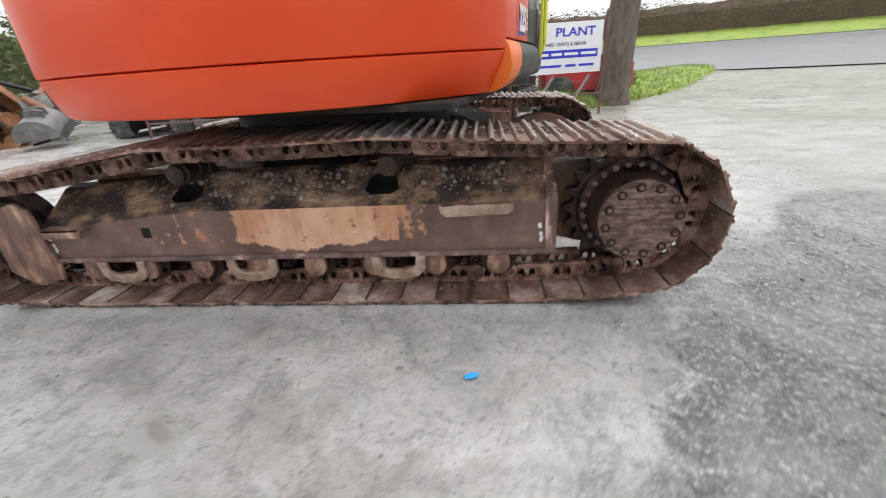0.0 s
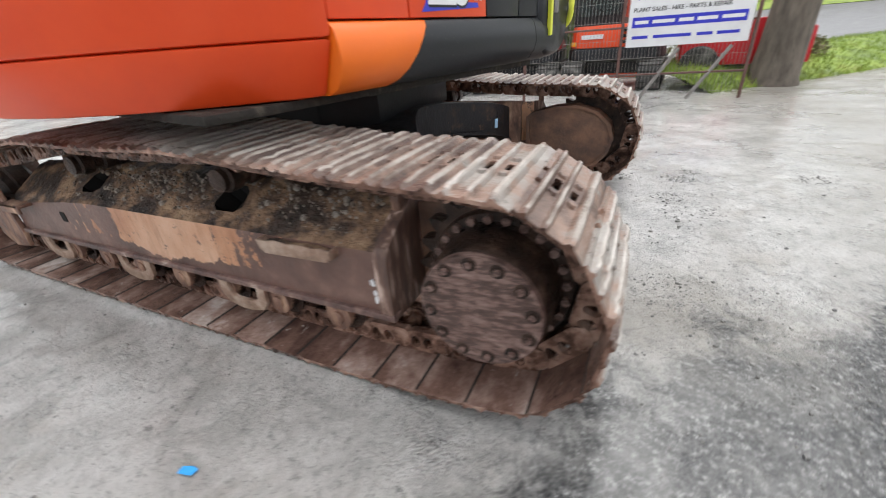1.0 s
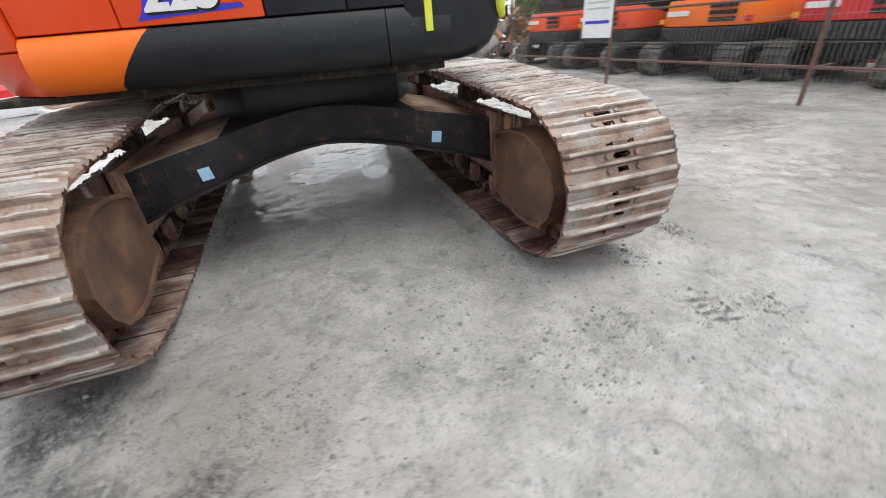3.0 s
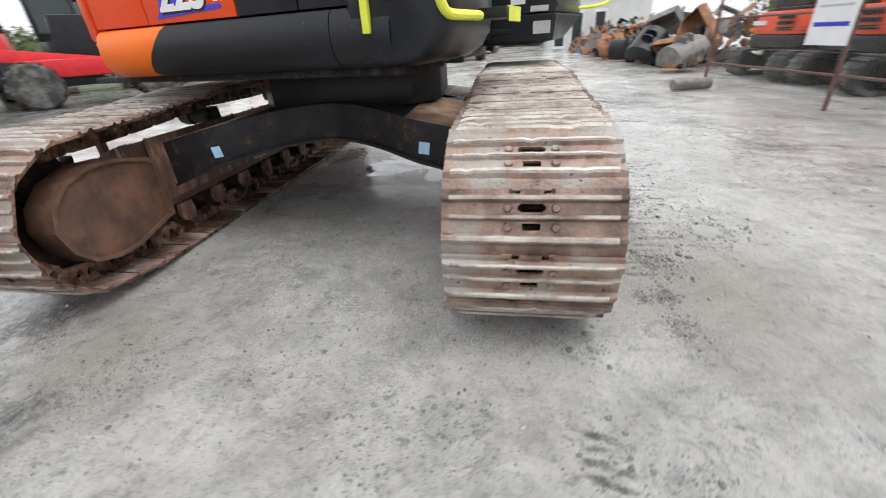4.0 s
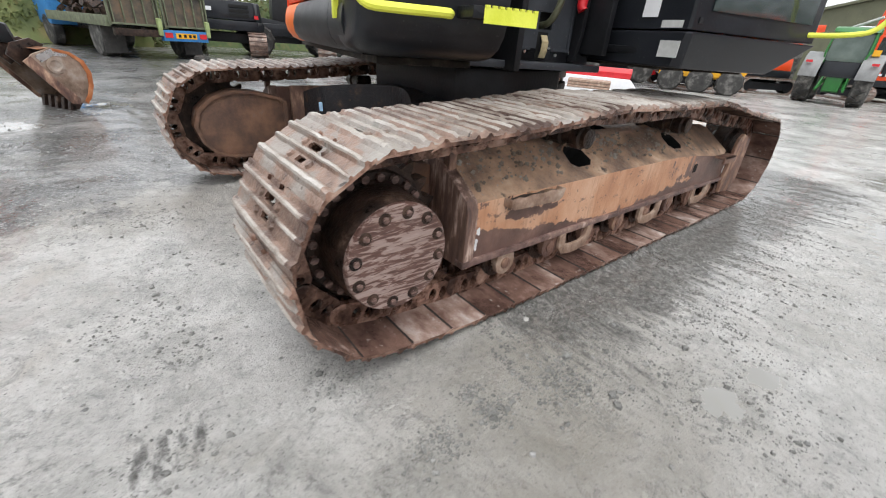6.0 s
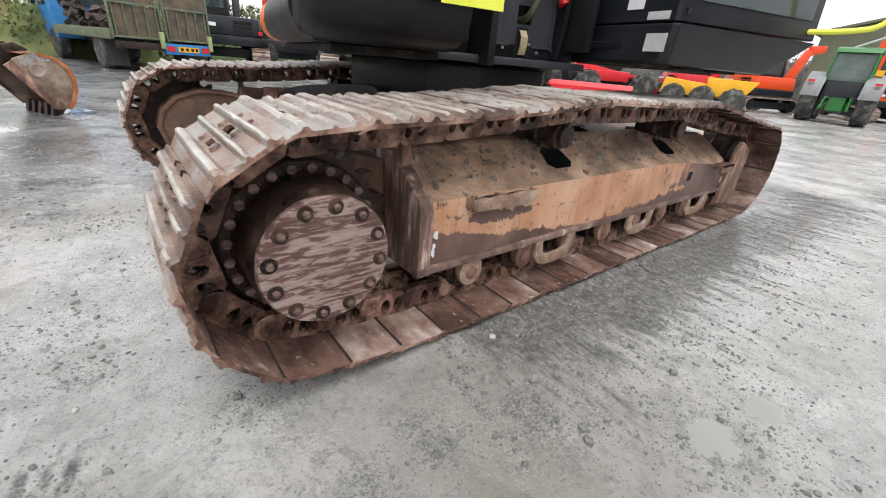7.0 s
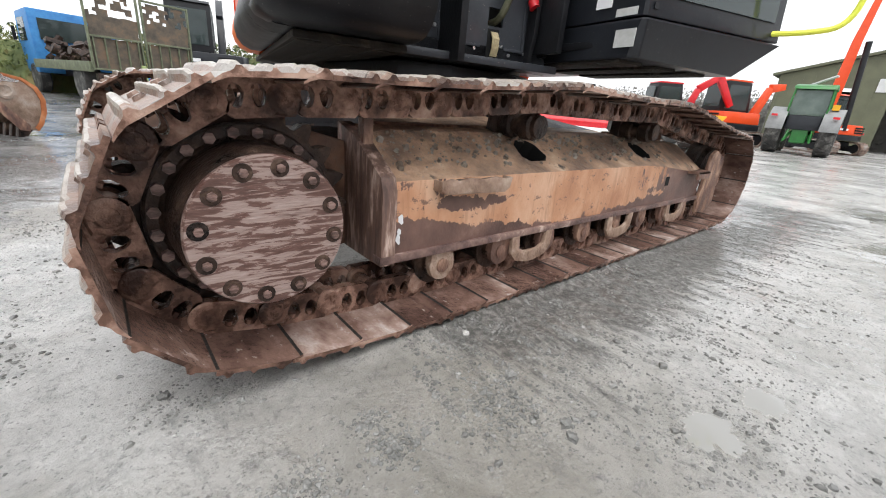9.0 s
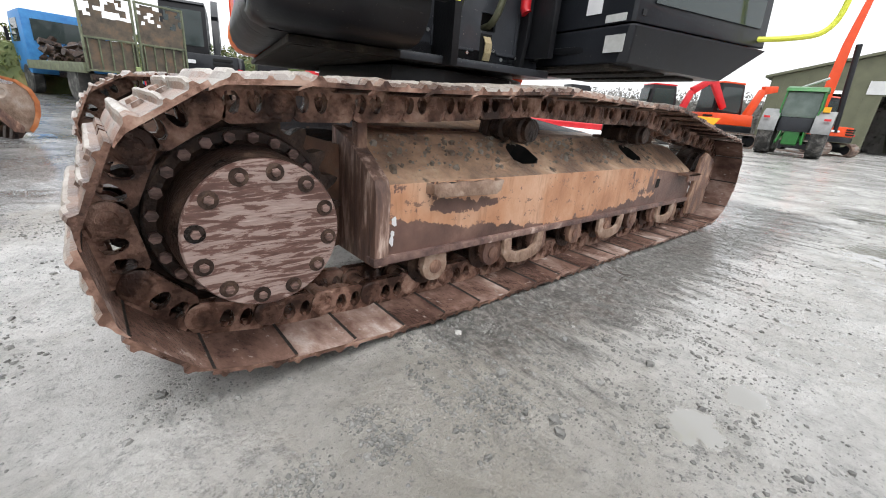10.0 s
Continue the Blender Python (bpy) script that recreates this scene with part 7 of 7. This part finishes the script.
prism(bm, [(0.3, 0.6), (1.5, 0.55), (1.9, 1.2), (0.2, 1.25)], -0.75, 0.75, "x")
part("skip", bm, M["plant_yellow"], roller_x, bevel=0.03)
for x in (-0.72, 0.72):
    for y in (-0.9, 0.15, 1.2):
        wheel(roller_x, x, y, 0.45, 0.45, 0.34, M["plant_yellow"], 10)
flat = thing("plank_stack", "stack of weathered boards on a low white trailer", "boards", m=pose(-9.4, -5.27, 0, 0, 0, -57))
for k in range(3):
    bm = bmesh.new()
    box(bm, -0.62, 0.62, -0.4, 0.4, 0.15 + 0.08 * k, 0.215 + 0.08 * k)
    part("board", bm, M["step_plate"], flat, bevel=0.005)
bm = bmesh.new()
box(bm, -0.75, 0.75, -0.5, 0.5, -0.02, 0.14)
part("bearer", bm, M["white"], flat)
beam_t = thing("red_implement", "long red implement beam on a white plastic-wrapped base", "implement", m=pose(-10.2, -6.1, 0, 0, 0, -58.5))
bm = bmesh.new()
prism(bm, [(-0.14, 0.44), (0.14, 0.44), (0.16, 0.60), (0.06, 0.74), (-0.06, 0.74), (-0.16, 0.60)], -1.5, 1.5, "x")
part("beam", bm, M["red"], beam_t, bevel=0.015)
bm = bmesh.new()
prism(bm, [(-1.75, 0.0), (1.5, 0.0), (1.4, 0.42), (0.6, 0.445), (-0.5, 0.44), (-1.5, 0.43), (-1.72, 0.2)], -0.35, 0.35, "y")
part("base", bm, M["white"], beam_t, bevel=0.04)
yl = loader(pose(-14.9, -12.8, 0, 0, 0, 50), M["plant_yellow"], "yellow wheeled loader standing across the yard", "wheeled_loader")

# ---- tractor ----
tr = thing("tractor", "green farm tractor with grey mudguards and big lugged tyres, seen tail-on", "tractor", m=pose(-20.3, -1.45, 0, 0, 0, 96))
for x in (-0.86, 0.86):
    wheel(tr, x, 0.0, 0.84, 0.84, 0.52, M["plant_yellow"], 16)
    wheel(tr, x * 0.95, 2.4, 0.6, 0.6, 0.42, M["plant_yellow"], 14)
bm = bmesh.new()
box(bm, -0.3, 0.3, -0.25, 2.6, 0.55, 1.2)
prism(bm, [(0.9, 1.2), (3.0, 1.0), (3.1, 1.45), (2.8, 1.65), (0.9, 1.75)], -0.36, 0.36, "x")
part("bonnet", bm, M["green"], tr, bevel=0.05)
bm = bmesh.new()
prism(bm, [(-0.6, 0.95), (0.85, 0.95), (0.9, 1.5), (-0.55, 1.5)], -0.55, 0.55, "x")
lower_cab = part("cab", bm, M["grey_black"], tr, "dark lower cab under green pillars and roof", bevel=0.06)
for x in (-0.62, 0.62):
    for ya, yb in ((-0.55, -0.42), (0.25, 0.25), (0.92, 0.72)):
        bm = bmesh.new()
        tube(bm, [(x * 0.92, ya, 1.45), (x, ya * 0.9 + yb * 0.1, 1.8), (x * 0.95, yb, 2.5)], 0.035, 8)
        part("pillar", bm, M["green"], lower_cab)
bm = bmesh.new()
prism(bm, [(-0.52, 1.5), (0.88, 1.5), (0.70, 2.48), (-0.40, 2.48)], -0.57, 0.57, "x")
part("glazing", bm, M["clear_glass"], lower_cab, "dark reflecting cab glazing", bevel=0.03)
bm = bmesh.new()
prism(bm, [(-0.35, 1.62), (0.2, 1.62), (0.1, 2.1), (-0.3, 2.1)], -0.25, 0.25, "x")
part("seat", bm, M["black"], lower_cab, bevel=0.04)
bm = bmesh.new()
prism(bm, [(-0.52, 2.49), (-0.4, 2.62), (0.0, 2.70), (0.5, 2.69), (0.85, 2.58), (0.88, 2.49)], -0.66, 0.66, "x")
part("roof", bm, M["green"], lower_cab, "green rounded cab roof", bevel=0.07)
for s in (-1, 1):
    bm = bmesh.new()
    outer = [(0.02 + 0.98 * math.cos(radians(a)), 0.84 + 0.98 * math.sin(radians(a))) for a in range(25, 176, 15)]
    inn = [(0.02 + 0.93 * math.cos(radians(a)), 0.84 + 0.93 * math.sin(radians(a))) for a in range(175, 24, -15)]
    prism(bm, outer + inn, 0.56 if s > 0 else -1.14, 1.14 if s > 0 else -0.56, "x")
    fnd = part("mudguard", bm, M["mudguard"], tr, "grey curved mudguard", bevel=0.01)
    bm = bmesh.new()
    box(bm, s * 0.95 - 0.10, s * 0.95 + 0.10, -0.90, -0.82, 1.42, 1.50)
    part("tail_lamp", bm, M["red"], fnd)
for s in (-1, 1):
    bm = bmesh.new()
    tube(bm, [(s * 0.3, -0.25, 0.85), (s * 0.42, -0.95, 0.5)], 0.045, 8)
    tube(bm, [(s * 0.32, -0.3, 1.3), (s * 0.42, -0.85, 0.55)], 0.03, 8)
    part("lift_arm", bm, M["green"], tr)
bm = bmesh.new()
prism(bm, [(-0.55, 0.45), (-0.3, 0.4), (-0.25, 1.25), (-0.5, 1.2)], -0.26, 0.26, "x")
part("linkage", bm, M["green"], tr, bevel=0.04)
bm = bmesh.new()
box(bm, 0.70, 0.92, -0.45, -0.3, 1.75, 1.95)
part("beacon", bm, M["plant_yellow"], tr)
bm = bmesh.new()
tube(bm, [(-0.5, 0.6, 2.6), (0.5, 0.3, 3.05)], 0.05, 8)
part("loader_arm", bm, M["sticker"], tr)

# ---- diggers and red boom by the shed ----
digger("large_digger", "orange crawler digger by the shed", pose(-22.2, -4.9, 0, 0, 0, 60), M["red_orange"], 1.25, M["shoe"], boom=[(0.9, 1.0), (1.4, 2.2), (2.0, 2.3)], blade=False)
digger("large_digger", "red and black crawler digger by the shed", pose(-19.6, -7.0, 0, 0, 0, 50), M["red"], 1.1, M["shoe"], blade=False)
digger("large_digger", "orange crawler digger with its boom raised high", pose(-26.6, -1.5, 0, 0, 0, 150), M["red_orange"], 1.15, M["shoe"], boom=[(0.8, 0.8), (0.9, 1.3)], blade=False)
rb = thing("raised_boom", "long orange digger boom raised against the sky", "excavator arm", m=pose(-25.6, -1.6, 0, 0, 0, 8))
bm = bmesh.new()
prism(bm, [(-0.5, 1.1), (0.1, 1.1), (0.2, 3.0), (0.22, 5.0), (0.36, 6.9), (0.12, 6.95), (-0.14, 5.0), (-0.24, 3.0)], -0.2, 0.2, "x")
part("boom", bm, M["red_orange"], rb, bevel=0.03)
bm = bmesh.new()
tube(bm, [(0.0, 0.75, 1.1), (0.0, 0.45, 5.0)], 0.12, 12)
part("cylinder", bm, M["black"], rb)

# ---- shed ----
shed = tagged(new("shed"), "large olive steel-clad shed with open doorways", "building")
shed.matrix_basis = pose(-37, 2.0, 0, 0, 0, 3)
bm = bmesh.new()
for y0, y1, z0, z1 in ((-8.6, -6.6, 0, 4.7), (-6.6, -4.4, 3.9, 4.7), (-4.4, -2.6, 0, 4.7), (-2.6, 4.0, 3.6, 4.7), (4.0, 9.6, 0, 4.7)):
    box(bm, -0.15, 0, y0, y1, z0, z1)
box(bm, -14, -0.15, -8.6, -8.45, 0, 4.7)
box(bm, -14, -0.15, 9.45, 9.6, 0, 4.7)
box(bm, -14, -13.85, -8.6, 9.6, 0, 4.7)
prism(bm, [(-8.6, 4.7), (9.6, 4.7), (0.5, 7.0)], -0.15, 0, "x")
part("wall", bm, M["shed"], shed)
bm = bmesh.new()
prism(bm, [(-9.0, 4.62), (0.5, 7.05), (10.0, 4.62), (10.0, 4.78), (0.5, 7.22), (-9.0, 4.78)], -14.2, 0.25, "x")
part("roof", bm, M["shed"], shed)
for k in range(30):
    bm = bmesh.new()
    y = -8.5 + 18.0 * k / 29
    z0 = 3.95 if -6.7 < y < -4.3 or -2.7 < y < 4.1 else 0.05
    box(bm, 0.0, 0.03, y - 0.05, y + 0.05, z0, 4.68)
    part("cladding_rib", bm, M["shed"], shed)
bm = bmesh.new()
box(bm, 0.032, 0.07, -3.4, 9.0, 3.7, 4.5)
part("light_panel", bm, M["light_clad"], shed, "pale translucent strip above the doors")
hedge("far_trees", "bare grey trees on the skyline", [(-48 + 0.1 * k, -34 + 1.0 * k, 0.0) for k in range(34)], 4.6, 2.6, M["far_twig"], 14000, 0.16, 41)

# ---- loose stones on the yard ----
rng = np.random.default_rng(77)
verts, faces = [], []


def add_stone(x, y, s):
    """A rough faceted lump: two rings of five corners under a cap; none lie in the puddles."""
    if yard_mask(x, y)[1] > 0.5 and abs(x) < 3:
        return
    base = len(verts)
    z0 = ground_height(x, y)
    rot = rng.uniform(0, 6.28)
    stretch = rng.uniform(0.7, 1.4)
    c, sn = math.cos(rot), math.sin(rot)
    for r_, h in ((1.0, -0.15), (0.72, 0.48)):
        for k in range(5):
            a = k * 1.2566 + rng.uniform(-0.3, 0.3)
            rr = s * r_ * rng.uniform(0.65, 1.15)
            u, v = rr * math.cos(a) * stretch, rr * math.sin(a)
            verts.append((x + c * u - sn * v, y + sn * u + c * v, z0 + s * h * rng.uniform(0.7, 1.2)))
    verts.append((x, y, z0 + s * rng.uniform(0.55, 0.75)))
    for k in range(5):
        k2 = (k + 1) % 5
        faces.append((base + k, base + k2, base + 5 + k2, base + 5 + k))
        faces.append((base + 5 + k, base + 5 + k2, base + 10))


for k in range(30000):
    x, y = rng.uniform(-5, 6), rng.uniform(-5.5, 5.5)
    d = noise.noise((x * 0.8, y * 0.8, 9.0)) + 0.6 * noise.noise((x * 2.7, y * 2.7, 3.0))
    r, g, b, damp = yard_mask(x, y)
    if rng.uniform() > 0.10 + 0.5 * max(0, d) + 0.75 * r + 0.3 * b:
        continue
    add_stone(x, y, float(rng.choice([0.0025, 0.004, 0.006, 0.009, 0.015], p=[0.36, 0.34, 0.2, 0.08, 0.02])))
mesh = bpy.data.meshes.new("mesh")
mesh.from_pydata(verts, [], faces)
mesh.materials.append(M["stone"])
tagged(new("loose_stones", mesh), "small loose grey stones and grit scattered on the yard", "stones", kind="stuff")

# damp dark clods dropped by the tracks, in clusters
verts, faces = [], []
for k in range(170000):
    x, y = rng.uniform(-4.5, 4.6), rng.uniform(-4.5, 5.0)
    if abs(y) < 1.5 and abs(x) < 2.1:
        continue
    d = noise.noise((x * 1.1, y * 1.1, 19.0)) + 0.9 * noise.noise((x * 3.9, y * 3.9, 13.0))
    r, g, b, damp = yard_mask(x, y)
    if g > 0.5:
        continue
    near = max(r if y > 0 or x > 2.9 else 0.3 * r, b)
    strewn = math.exp(-((x - 0.5) / 1.5) ** 2 - ((y - 2.25) / 0.55) ** 2) + 0.08 * math.exp(-((x - 2.6) / 0.7) ** 2 - ((y - 0.6) / 1.2) ** 2)
    if rng.uniform() > 0.012 + 0.20 * strewn * max(0, d + 0.05) + 0.34 * max(0, d - 0.2) + 0.42 * near * (0.4 + max(0, d + 0.3)):
        continue
    add_stone(x, y, float(rng.choice([0.0022, 0.0034, 0.005, 0.008, 0.013], p=[0.55, 0.31, 0.115, 0.022, 0.003])))
# crumbs dragged out in lines across the track's way
for k in range(230):
    x0, y0 = rng.uniform(-3.6, 1.5), 1.42 + rng.uniform(0, 0.35)
    length, drift = rng.uniform(0.12, 0.6), rng.uniform(-0.12, 0.05)
    for j in range(int(length * rng.uniform(120, 330))):
        f = rng.uniform() ** 1.3
        add_stone(x0 + drift * f + rng.normal(0, 0.009), y0 + length * f, float(rng.choice([0.0025, 0.004, 0.0065, 0.010], p=[0.46, 0.35, 0.16, 0.03])))
# small heaps of crumbs
for x0, y0, spread, count in ((1.38, 1.9, 0.08, 260), (1.30, 2.0, 0.10, 160), (1.03, 2.27, 0.11, 220), (0.85, 2.45, 0.15, 260), (0.5, 2.2, 0.2, 260), (2.05, 1.42, 0.07, 110), (1.93, 1.86, 0.05, 170), (1.70, 1.86, 0.045, 200), (1.71, 1.75, 0.03, 90), (2.5, 1.0, 0.09, 130), (2.62, 0.7, 0.12, 130),
                              (3.52, 1.63, 0.09, 120), (2.67, 1.67, 0.07, 90), (2.46, -0.43, 0.16, 240), (2.6, 1.45, 0.10, 120), (1.95, 0.9, 0.12, 90), (2.3, 0.3, 0.2, 150), (-0.3, 2.3, 0.25, 250), (-1.2, 2.1, 0.3, 250), (0.6, -2.5, 0.25, 70), (2.9, -0.9, 0.3, 200)):
    for j in range(int(count * 1.7)):
        add_stone(x0 + rng.normal(0, spread), y0 + rng.normal(0, spread * 0.8), float(rng.choice([0.0022, 0.0036, 0.0055, 0.009, 0.014], p=[0.38, 0.35, 0.20, 0.06, 0.01])))
for x, y, s in ((1.24, 1.83, 0.024), (2.11, 1.37, 0.020), (2.00, 1.45, 0.022), (1.95, 1.49, 0.016), (1.27, 2.06, 0.022), (1.52, 2.04, 0.018), (0.60, 2.36, 0.02), (0.85, 2.30, 0.018), (-0.15, 2.29, 0.02), (2.52, 0.51, 0.02), (1.3, 2.1, 0.022), (0.62, 2.4, 0.02), (0.75, 2.1, 0.02), (1.0, 2.05, 0.018)):
    add_stone(x, y, s)
mesh = bpy.data.meshes.new("mesh")
mesh.from_pydata(verts, [], faces)
mesh.materials.append(M["clod"])
tagged(new("mud_clods", mesh), "damp dark mud clods scattered in clusters on the yard", "mud", kind="stuff")

# blue scrap of litter
bm = bmesh.new()
prism(bm, [(-0.03, -0.012), (0.022, -0.018), (0.034, 0.004), (0.012, 0.016), (-0.026, 0.012)], 0.004, 0.009, "z", [(-0.026, -0.008), (0.02, -0.014), (0.03, 0.004), (0.01, 0.012), (-0.022, 0.01)])
solid("litter", bm, M["litter_blue"], "small bright blue scrap of plastic on the ground", "litter", m=pose(1.02, -2.02, 0.0, 0, 0, 20))
